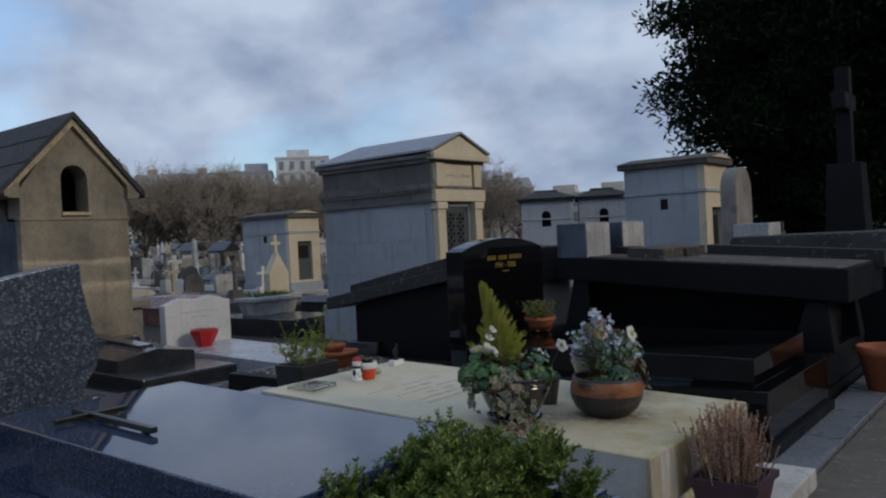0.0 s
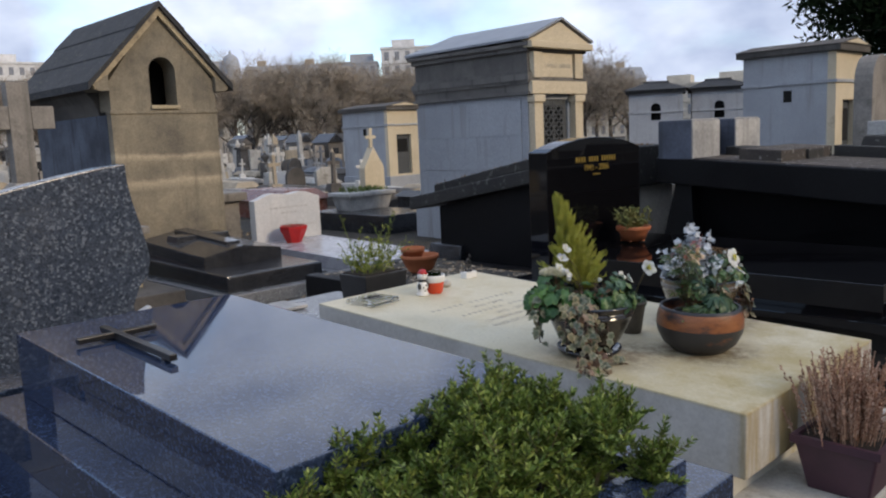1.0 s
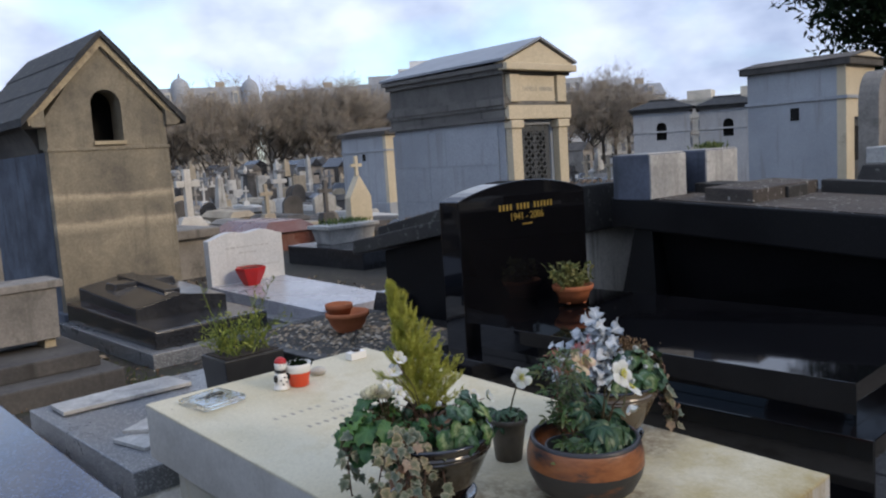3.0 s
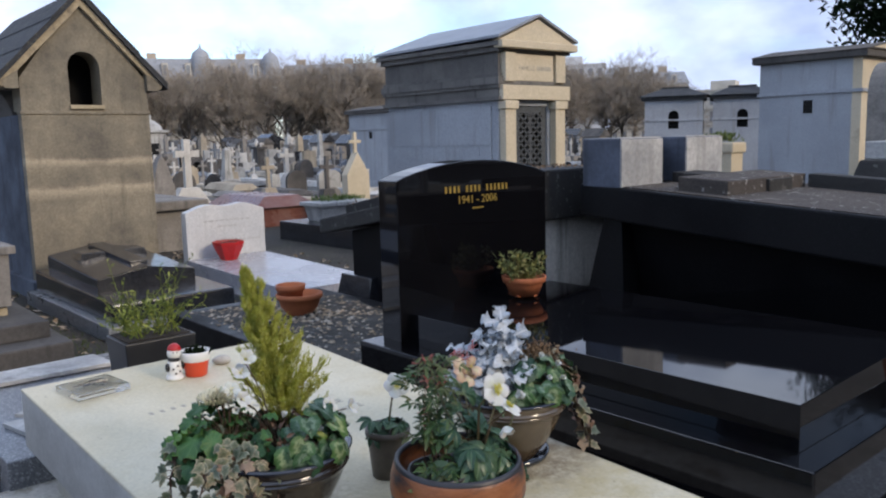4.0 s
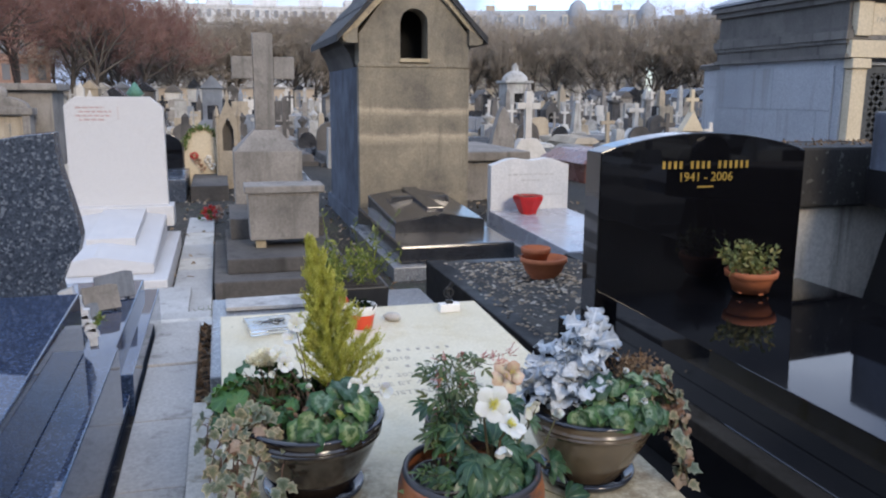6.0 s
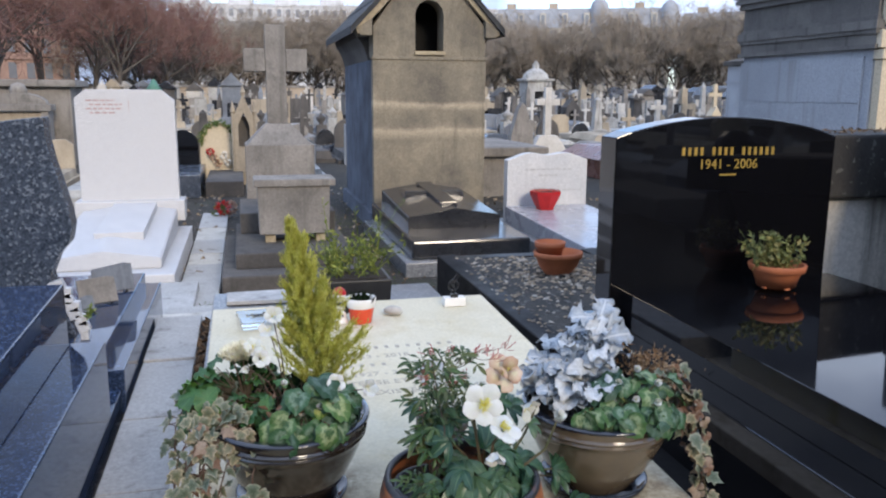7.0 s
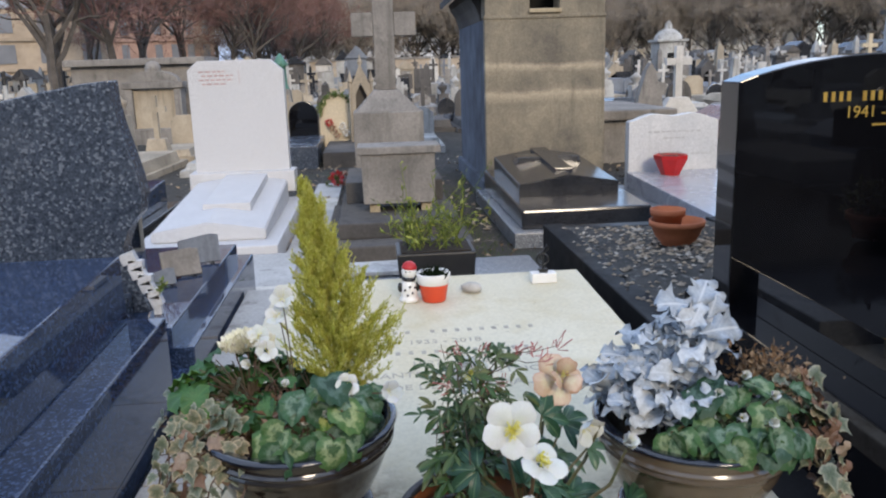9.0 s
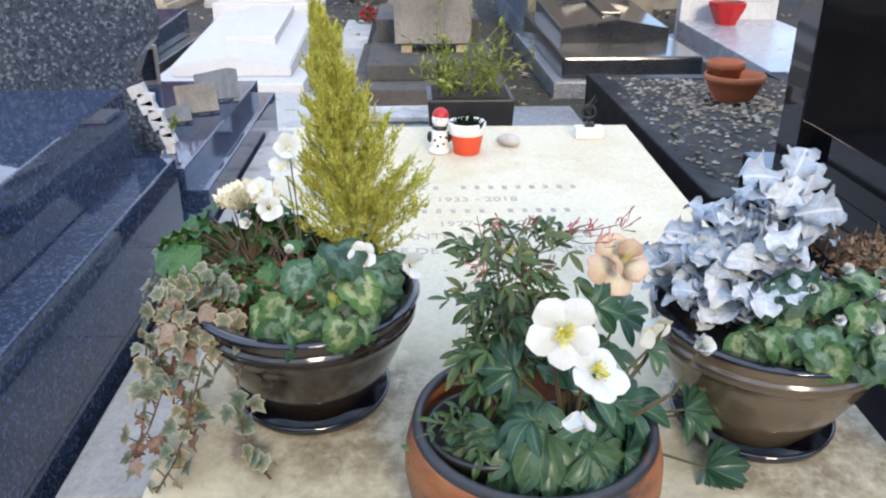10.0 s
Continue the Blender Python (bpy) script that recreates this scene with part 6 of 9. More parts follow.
def stones_beyond_white():
    t = thing("black_round_headstone", (-14.3, 1.68, -0.17), "black polished headstone with a round top", "headstone")
    part("stone", prism(arch(1.42, 1.9, -0.2, 0.72, 10), "x", -14.4, -14.24, 0.008), BLACK_GRANITE, t)
    part("slab", box(-14.2, -12.3, 1.38, 2.0, -0.25, 0.16, bevel=0.012), BLUE_ROUGH, t)
    t = thing("cream_round_headstone", (-14.4, 2.18, -0.17), "cream round-topped headstone with a dried wreath and flowers", "headstone")
    part("stone", prism(arch(1.92, 2.5, -0.2, 0.84, 12), "x", -14.5, -14.3, 0.01), ASHLAR_WARM, t)
    part("slab", box(-14.28, -12.4, 2.06, 2.6, -0.25, 0.05, bevel=0.012), FIELD_SOOT, t)
    h, rng = Heap(), random.Random(211)
    for k in range(260):
        a = rng.uniform(-0.2, 3.34)
        p = Vector((-14.28, 2.21 + 0.27 * math.cos(a), 0.56 + 0.27 * math.sin(a)))
        h.leaf(p + unit(rng) * 0.03, unit(rng), unit(rng), 0.07, 0.03)
    h.make("wreath", WEED, t, "dry green wreath")
    for k, (y, z, m) in enumerate(((2.08, 0.36, RED_PLASTIC), (2.12, 0.28, HEATHER), (2.3, 0.3, WHITE_PAINT), (2.36, 0.18, WHITE_PAINT), (2.2, 0.16, HEATHER))):
        h = Heap()
        for q in range(40):
            d = unit(rng)
            h.leaf(Vector((-14.24, y, z)) + d * 0.03, d, unit(rng), 0.05, 0.03)
        h.make("flower_posy", m, t)
    t = thing("gothic_niche_tomb", (-14.0, 2.65, -0.17), "slender gothic stone niche with a pointed gable and pinnacles", "monument")
    yc = 2.64
    out = [(yc - 0.15, -0.2), (yc + 0.15, -0.2), (yc + 0.15, 0.95), (yc, 1.3), (yc - 0.15, 0.95)]
    part("frame", holed(out, [(yc - 0.09, 0.45), (yc + 0.09, 0.45), (yc + 0.09, 0.8), (yc, 1.0), (yc - 0.09, 0.8)], "x", -14.1, -13.94), FIELD_CREAM, t)
    part("back", box(-14.3, -14.12, yc - 0.14, yc + 0.14, -0.2, 0.95), FIELD_SOOT, t)
    for s in (-1, 1):
        part("pinnacle", lathe([(0.03, -0.2), (0.03, 1.0), (0.045, 1.02), (0, 1.2)], (-13.98, yc + s * 0.17, 0), 8), FIELD_CREAM, t)
    part("finial", lathe([(0.025, 1.27), (0.045, 1.33), (0.02, 1.38), (0, 1.46)], (-14.02, yc, 0), 8), FIELD_CREAM, t)
    t = thing("bronze_lantern_pillar", (-22.0, 0.5, -0.17), "greenish bronze lantern on a stone pillar", "monument")
    part("pillar", box(-22.25, -21.75, 0.2, 0.8, -0.2, 0.75, top=(0.05, -0.05, 0.08, -0.08), bevel=0.02), GREY_STONE, t)
    part("lantern", lathe([(0.2, 0.75), (0.16, 0.85), (0.14, 1.3), (0.22, 1.36), (0.1, 1.52), (0.06, 1.6), (0, 1.66)], (-22, 0.5, 0), 12), GREEN_BRONZE, t, smooth=True)
    t = thing("flower_posy", (-10.3, 2.35, -0.17), "small bunch of red and pink flowers on the ground", "flowers")
    for m, c in ((RED_PLASTIC, (-10.3, 2.35, -0.05)), (WEED, (-10.34, 2.3, -0.1)), (HEATHER, (-10.4, 2.42, -0.06))):
        h = Heap()
        for q in range(50):
            d = unit(rng)
            h.leaf(Vector(c) + d * 0.05, d, unit(rng), 0.06, 0.03)
        h.make("bloom", m, t)


flared_stone()
domed_mausoleum()
wall_tomb()
stones_beyond_white()


# ---- pots, plants and small things on the cream slab ----
IVY_OUT = [(0.0, 0.0), (0.12, -0.06), (0.30, 0.02), (0.44, 0.16), (0.30, 0.28), (0.42, 0.52), (0.24, 0.56), (0.14, 0.72), (0.0, 1.0), (-0.14, 0.72), (-0.24, 0.56), (-0.42, 0.52), (-0.30, 0.28), (-0.44, 0.16), (-0.30, 0.02), (-0.12, -0.06)]
HEART_OUT = [(0.0, 0.08), (0.13, -0.05), (0.32, -0.04), (0.48, 0.12), (0.53, 0.34), (0.47, 0.46), (0.46, 0.60), (0.33, 0.70), (0.27, 0.84), (0.12, 0.88), (0.0, 0.97), (-0.12, 0.88), (-0.27, 0.84), (-0.33, 0.70), (-0.46, 0.60), (-0.47, 0.46), (-0.53, 0.34), (-0.48, 0.12), (-0.32, -0.04), (-0.13, -0.05)]
FRILL_OUT = [(0.0, 0.0), (0.10, 0.10), (0.20, 0.16), (0.22, 0.28), (0.33, 0.36), (0.31, 0.47), (0.40, 0.56), (0.35, 0.67), (0.36, 0.79), (0.25, 0.86), (0.17, 0.96), (0.0, 1.0), (-0.17, 0.96), (-0.25, 0.86), (-0.36, 0.79), (-0.35, 0.67), (-0.40, 0.56), (-0.31, 0.47), (-0.33, 0.36), (-0.22, 0.28), (-0.20, 0.16), (-0.10, 0.10)]
OVAL_OUT = [(0.0, 0.0), (0.16, 0.10), (0.34, 0.36), (0.42, 0.58), (0.34, 0.80), (0.16, 0.95), (0.0, 1.02), (-0.17, 0.94), (-0.35, 0.80), (-0.42, 0.60), (-0.34, 0.37), (-0.17, 0.11)]


def uv_mesh(name, verts, faces, uvs, material):
    me = bpy.data.meshes.new(name)
    me.from_pydata(verts, [], faces)
    me.update()
    layer = me.uv_layers.new(name="UVMap")
    layer.data.foreach_set("uv", [c for f in uvs for p in f for c in p])
    me.shade_smooth()
    me.materials.append(material)
    return me


def polar_leaf(name, outline, material, centre=(0, 0.35), rings=(0.34, 0.64, 0.86, 1.0), cup=0.5, wave=0.06, waves=5, fold=0.12, seed=0):
    """A broad leaf round its centre; u runs round it, v from the centre to the margin."""
    rng = random.Random(seed)
    ph = rng.uniform(0, 6)
    n = len(outline)
    v, f, uv = [(centre[0], centre[1], 0.03)], [], []
    for r in rings:
        for k, (x, y) in enumerate(outline):
            px, py = centre[0] + (x - centre[0]) * r, centre[1] + (y - centre[1]) * r
            a = math.atan2(py - centre[1], px - centre[0])
            d = (px - centre[0]) ** 2 + (py - centre[1]) ** 2
            v.append((px, py, 0.03 - cup * d + wave * r ** 3 * math.sin(waves * a + ph) + fold * abs(px) + 0.02 * r * rng.uniform(-1, 1)))
    for k in range(n):
        f.append((0, 1 + k, 1 + (k + 1) % n))
        uv.append(((k / n, 0), (k / n, rings[0]), ((k + 1) / n, rings[0])))
    for q in range(len(rings) - 1):
        a = 1 + q * n
        for k in range(n):
            f.append((a + k, a + n + k, a + n + (k + 1) % n, a + (k + 1) % n))
            uv.append(((k / n, rings[q]), (k / n, rings[q + 1]), ((k + 1) / n, rings[q + 1]), ((k + 1) / n, rings[q])))
    return uv_mesh(name, v, f, uv, material)


BLADE = [(0.0, 0.10), (0.12, 0.35), (0.30, 0.72), (0.50, 0.97), (0.66, 1.0), (0.80, 0.80), (0.92, 0.42), (1.0, 0.0)]


def blades(name, material, items, arch_up=0.25, droop=0.5, fold=0.5, stations=BLADE, tooth=0.0):
    """A leaf of one or more long leaflets: (foot x, foot y, angle, length, half width, twist); u across, v along."""
    v, f, uv = [], [], []
    for fx, fy, ang, ln, hw, tw in items:
        k = len(v)
        for j, (t, w) in enumerate(stations):
            ww = hw * w * ln * (1 + tooth * (1 if j % 2 else -1))
            for u in (-1, -0.5, 0, 0.5, 1):
                x, y = u * ww, t * ln
                z = ln * (arch_up * t - droop * t * t) + abs(u) * ww * fold + tw * u * ww
                v.append((fx + x * math.cos(ang) + y * math.sin(ang), fy + y * math.cos(ang) - x * math.sin(ang), z))
        for j in range(len(stations) - 1):
            for c in range(4):
                b = k + j * 5 + c
                f.append((b, b + 1, b + 6, b + 5))
                uv.append(((c / 4, stations[j][0]), ((c + 1) / 4, stations[j][0]), ((c + 1) / 4, stations[j + 1][0]), (c / 4, stations[j + 1][0])))
    return uv_mesh(name, v, f, uv, material)


def palmate(name, material, n, seed):
    rng = random.Random(seed)
    half = (n - 1) / 2
    items = []
    for i in range(n):
        q = (i - half) / half
        items.append((0, 0, q * 1.45 + rng.uniform(-0.08, 0.08), (1.0 - 0.22 * q * q) * rng.uniform(0.92, 1.05), rng.uniform(0.17, 0.21), rng.uniform(-0.5, 0.5)))
    return blades(name, material, items, 0.32, 0.62, 0.45, tooth=0.04)


def pinnate(name, material, pairs, seed):
    rng = random.Random(seed)
    items = [(0, 0.60, 0, 0.56, 0.135, rng.uniform(-0.4, 0.4))]
    for i in range(pairs):
        y = 0.12 + 0.5 * i / max(pairs - 1, 1)
        for s in (-1, 1):
            items.append((0, y, s * rng.uniform(0.75, 1.05), rng.uniform(0.30, 0.42), 0.145, rng.uniform(-0.4, 0.4)))
    return blades(name, material, items, 0.1, 0.35, 0.4)


def felt_leaf(name, material, seed):
    """A ragwort leaf: blunt lobes along both sides, scalloped and rolled; u across, v along."""
    rng = random.Random(seed)
    rows, v, f, uv = 25, [], [], []
    ph, tw, arch_back = rng.uniform(0, 6), rng.uniform(-0.5, 0.5), rng.uniform(0.25, 0.6)
    for i in range(rows):
        t = i / (rows - 1)
        body = 0.05 + 0.34 * math.sin(math.pi * (0.08 + 0.72 * t)) * (0.35 + 0.65 * min(1, t * 1.8))
        for k in range(7):
            u = k / 3 - 1
            side = 1 if u > 0 else -1
            lobe = 0.58 + 0.42 * abs(math.sin(math.pi * 3.4 * t + side * 0.35 + ph * 0.2)) ** 0.7 + 0.07 * math.sin(52 * t + side)
            w = body * (lobe if abs(u) > 0.9 else 0.6 + 0.4 * lobe if abs(u) > 0.5 else 1.0) * (1.0 if t < 0.9 else 1.0 - 0.5 * ((t - 0.9) / 0.1) ** 2)
            x, y = u * w, t + 0.10 * abs(u) * (1 - t)
            z = 0.22 * t - arch_back * t * t + abs(u) ** 2 * (0.15 * math.sin(11 * t + ph + side) + 0.05 * math.sin(25 * t + ph * 2)) + tw * u * w * t + 0.18 * abs(x)
            v.append((x, y, z))
    for i in range(rows - 1):
        for k in range(6):
            b = i * 7 + k
            f.append((b, b + 1, b + 8, b + 7))
            uv.append(((k / 6, i / (rows - 1)), ((k + 1) / 6, i / (rows - 1)), ((k + 1) / 6, (i + 1) / (rows - 1)), (k / 6, (i + 1) / (rows - 1))))
    return uv_mesh(name, v, f, uv, material)


IVY_MES = [polar_leaf("ivy_leaf", IVY_OUT, IVY_LEAF, (0, 0.32), (0.4, 0.75, 1.0), 0.35, 0.05, 5, 0.1, s) for s in (1, 2)]
IVY_BROWN_MES = [polar_leaf("brown_ivy_leaf", IVY_OUT, IVY_BROWN, (0, 0.32), (0.4, 0.75, 1.0), 0.7, 0.09, 4, 0.3, s) for s in (3, 4)]
HEART_MES = [polar_leaf("heart_leaf", HEART_OUT, CYCLAMEN_LEAF, (0, 0.26), cup=c, wave=w, waves=q, fold=g, seed=s) for s, (c, w, q, g) in enumerate(((0.45, 0.07, 6, 0.42), (0.85, 0.09, 5, 0.15), (0.15, 0.08, 7, 0.55), (0.6, 0.06, 8, -0.25)))]
FRILL_MES = [polar_leaf("frilled_leaf", FRILL_OUT, BROAD_LEAF, (0, 0.5), cup=c, wave=0.09, waves=q, fold=0.25, seed=s) for s, (c, q) in enumerate(((0.5, 8), (0.9, 7)))]
SILVER_MES = [felt_leaf("silver_leaf", SILVER_LEAF, q) for q in (1, 2, 3, 4)]
PALM_MES = [palmate("palmate_leaf", HELLEBORE_LEAF, n, s) for n, s in ((5, 1), (7, 2), (5, 3))]
PINNATE_MES = [pinnate("jasmine_leaf", JASMINE_LEAF, p, s) for p, s in ((2, 1), (3, 2), (2, 3))]
PETAL_MES = [polar_leaf("petal", [(1.16 * p, q) for p, q in OVAL_OUT], PETAL, (0, 0.5), (0.5, 0.8, 1.0), -0.45, 0.03, 4, 0.02, s) for s in (1, 2, 3)]
PEACH_MES = [polar_leaf("peach_petal", [(0.0, -0.10), (0.26, -0.04), (0.44, 0.18), (0.56, 0.45), (0.53, 0.70), (0.38, 0.90), (0.12, 1.0), (-0.12, 0.97), (-0.38, 0.91), (-0.54, 0.70), (-0.55, 0.44), (-0.44, 0.18), (-0.26, -0.04)], PEACH_PETAL, (0, 0.45), (0.5, 0.8, 1.0), -0.75, 0.06, 5, 0.02, s) for s in (4, 5)]


def lay(pos, way, normal, size):
    """Pose of a leaf centred near pos, its tip along way, its upper side along normal."""
    n = Vector(normal).normalized()
    d = Vector(way)
    d = d - n * d.dot(n)
    d = d.normalized() if d.length > 1e-4 else n.orthogonal().normalized()
    s = d.cross(n)
    return Matrix.Translation(Vector(pos) - d * size * 0.4) @ Matrix((s, d, n)).transposed().to_4x4() @ Matrix.Scale(size, 4)


def canopy(rng, parent, name, meshes, n, centre, radii, size, sector=(0, 6.283), tilt=(-0.15, 1.5), stems=None, depth=0.72, up=0.55, ruffle=0.3, foot=None):
    """Leaves laid over a dome like roof slates, their stalks running back to the middle."""
    c = Vector(centre)
    foot = Vector(foot) if foot is not None else c - Vector((0, 0, 0.02))
    for k in range(n):
        a = sector[0] + (sector[1] - sector[0]) * ((k * 0.61803 + rng.uniform(0, 0.1)) % 1.0)
        e = math.asin(math.sin(tilt[0]) + (math.sin(tilt[1]) - math.sin(tilt[0])) * rng.random())
        o = Vector((math.cos(a) * math.cos(e), math.sin(a) * math.cos(e), math.sin(e)))
        f = rng.uniform(depth, 1.04)
        p = c + Vector((o.x * radii[0], o.y * radii[1], o.z * radii[2])) * f
        nor = o + Vector((0, 0, up)) + unit(rng) * ruffle
        way = Vector((math.cos(a), math.sin(a), -0.5)) + unit(rng) * 0.55
        s = rng.uniform(*size)
        m = lay(p, way, nor, s)
        place(name, meshes[k % len(meshes)], parent, m)
        if stems is not None:
            b = m.translation
            stems.tube([foot, foot.lerp(b, 0.6) + Vector((0, 0, 0.015)), b], [0.0017, 0.0015, 0.0012], 4)


def flower(parent, pos, face, size, petals=5, meshes=None, stamens=True, openness=0.25, label="open white flower with yellow stamens", spin=0.3):
    """Petals round a tuft of stamens; face is the way it looks."""
    meshes = meshes or PETAL_MES
    n = Vector(face).normalized()
    u = n.cross(Vector((0.1, 0.2, 1))).normalized()
    w = n.cross(u)
    p = Vector(pos)
    h = Heap()
    rng = random.Random(int(size * 1e5) + int(abs(p.x) * 1000))
    for k in range(60 if stamens else 6):
        a, r = rng.uniform(0, 6.283), (0.25 + 0.75 * rng.random()) * size * 0.24
        q = p + (u * math.cos(a) + w * math.sin(a)) * r
        h.tube([p + n * 0.001, q + n * size * 0.10, q + n * size * 0.17], [size * 0.008, size * 0.008, size * 0.022], 3)
    f = h.make("flower", STAMEN, parent, label)
    for k in range(petals):
        a = 2 * math.pi * (k + rng.uniform(-0.08, 0.08)) / petals + spin
        d = (u * math.cos(a) + w * math.sin(a))
        way = (d + n * openness * rng.uniform(0.8, 1.2)).normalized()
        side = n.cross(d).normalized()
        ob = new("petal", meshes[k % len(meshes)])
        ob.parent = f
        ob.matrix_local = Matrix.Translation(p + d * size * 0.03 - origin(f) - n * 0.0012 * (k % 2)) @ Matrix((side, way, side.cross(way))).transposed().to_4x4() @ Matrix.Scale(size * rng.uniform(0.58, 0.68), 4)
    return f


def trail(rng, parent, pts, n, size, stems, brown=0.15, out=(0.6, 0, 0.5)):
    """An ivy shoot along points, leaves hanging on both sides and facing out."""
    pts = [Vector(p) for p in pts]
    stems.tube(pts, [0.0018] * len(pts), 4)
    m = len(pts) - 1
    for k in range(n):
        f = (k + rng.random()) / n * m
        i = min(int(f), m - 1)
        p = pts[i].lerp(pts[i + 1], f - i)
        d = (pts[i + 1] - pts[i]).normalized()
        o = unit(rng)
        is_brown = rng.random() < brown * (0.5 + f / m)
        meshes = IVY_BROWN_MES if is_brown else IVY_MES
        tip = p + o * 0.022
        stems.tube([p, tip], [0.0011, 0.0009], 3)
        place("dry_ivy_leaf" if is_brown else "ivy_leaf", meshes[k % 2], parent, lay(tip, Vector((0, 0, -0.7)) + o + d * 0.4, Vector(out) + unit(rng) * 0.55, rng.uniform(*size)))


def pot_profile(r0, r1, h, lip=0.008, wall=0.008):
    return [(0, 0.0), (r0 * 0.95, 0.0), (r0, 0.006), (r0 + (r1 - r0) * 0.40, h * 0.26), (r0 + (r1 - r0) * 0.72, h * 0.52), (r0 + (r1 - r0) * 0.90, h * 0.70), (r1 - 0.004, h * 0.775), (r1 + 0.001, h * 0.785), (r1 + 0.002, h * 0.80), (r1 - 0.003, h * 0.812), (r1 - 0.002, h * 0.83), (r1 + 0.003, h * 0.84), (r1 + 0.003, h * 0.86), (r1 - 0.002, h * 0.87), (r1, h * 0.92), (r1 + lip * 0.6, h * 0.985), (r1 + lip * 0.3, h), (r1 - wall, h), (r1 - wall - 0.004, h * 0.9), (r1 - wall - 0.008, h * 0.8), (0, h * 0.8)]


def saucer_pot(t, c, r0, r1, h, body):
    z = slab_top(c[0])
    part("saucer", lathe([(0, 0.0), (r0 * 1.2, 0.0), (r0 * 1.36, 0.012), (r0 * 1.40, 0.024), (r0 * 1.34, 0.024), (r0 * 1.2, 0.009), (0, 0.009)], (c[0], c[1], z), 56), BLUE_RIM, t, "glossy blue-black saucer", smooth=True)
    pot = part("pot", lathe(pot_profile(r0, r1, h), (c[0], c[1], z + 0.01), 64), body, t, smooth=True)
    part("rim", lathe([(r1 + 0.001, h * 0.955), (r1 + 0.009, h * 0.985), (r1 + 0.006, h * 1.012), (r1 - 0.011, h * 1.012), (r1 - 0.013, h * 0.88), (r1 - 0.009, h * 0.88)], (c[0], c[1], z + 0.01), 64), BLUE_RIM, pot, "blue-black glazed rim", smooth=True)
    part("soil", lathe([(0, h * 0.87), (r1 * 0.9, h * 0.86), (r1 * 0.9, h * 0.8)], (c[0], c[1], z + 0.01), 24), SOIL, t)
    return z + 0.01 + h * 0.87


def cypress(t, foot, tip, seed):
    """A golden dwarf cypress: a leader with many feathery plumes, wide at the foot and drawn out to a spire."""
    rng = random.Random(seed)
    foot, tip = Vector(foot), Vector(tip)
    h = Heap()
    prof = [(0.0, 0.062), (0.08, 0.088), (0.2, 0.094), (0.34, 0.080), (0.48, 0.060), (0.62, 0.040), (0.8, 0.024), (1.0, 0.005)]

    def width(f):
        for (a, p), (b, q) in zip(prof, prof[1:]):
            if f <= b:
                return p + (q - p) * (f - a) / (b - a)
        return prof[-1][1]

    def spray(p, q, n):
        mid = p.lerp(q, 0.5) + unit(rng) * 0.004 + Vector((0, 0, -0.004))
        h.tube([p, mid, q], [0.0010, 0.0007, 0.0004], 3)
        d = (q - p).normalized()
        for j in range(n):
            g = 0.1 + 0.9 * (j + rng.random()) / n
            b = p.lerp(mid, g / 0.5) if g < 0.5 else mid.lerp(q, (g - 0.5) / 0.5)
            w = d + Vector((0, 0, 0.3)) + unit(rng) * 0.85
            h.leaf(b, w, unit(rng), rng.uniform(0.006, 0.012) * (1.15 - 0.4 * g), rng.uniform(0.0011, 0.0018), 0.1)
            h.leaf(b, w + unit(rng) * 0.4, unit(rng), rng.uniform(0.005, 0.009), 0.0013, 0.1)

    h.tube([foot, foot.lerp(tip, 0.5), tip], [0.005, 0.003, 0.001], 5)
    for k in range(170):  # plumes
        f = (k / 170) ** 1.1 * 0.97
        a = k * 2.39996 + rng.uniform(-0.3, 0.3)
        r = width(min(f + 0.10, 1)) * rng.uniform(0.72, 1.12)
        b = foot.lerp(tip, f * 0.92)
        rise = (0.055 + 0.35 * r) * rng.uniform(0.7, 1.25)
        e = b + Vector((math.cos(a) * r, math.sin(a) * r, rise))
        if e.z > tip.z - 0.006:
            e.z = tip.z - rng.uniform(0.005, 0.03)
        for q in range(17):
            g = rng.uniform(0.1, 1.0)
            p = b.lerp(e, g) + unit(rng) * 0.003
            way = (e - b).normalized() * 0.9 + Vector((0, 0, 0.65)) + unit(rng) * 0.5
            spray(p, p + way.normalized() * rng.uniform(0.013, 0.028) * (1.1 - 0.35 * f), 12)
        spray(b.lerp(e, 0.3), e + ((e - b).normalized() + Vector((0, 0, 0.5))) * 0.014, 22)
    # two stray sprays low down towards the head of the grave
    for q, (dx, dy, dz) in enumerate(((-0.13, -0.05, 0.07), (-0.10, 0.03, 0.09), (-0.06, 0.10, 0.08))):
        b = foot.lerp(tip, 0.1)
        e = b + Vector((dx, dy, dz))
        for k in range(34):
            p = b.lerp(e, rng.uniform(0.2, 1.0)) + unit(rng) * 0.005
            spray(p, p + (Vector((dx, dy, dz)).normalized() + unit(rng) * 0.5).normalized() * 0.026, 11)
    h.make("cypress", CYPRESS_LEAF, t, "golden-green feathery dwarf cypress")


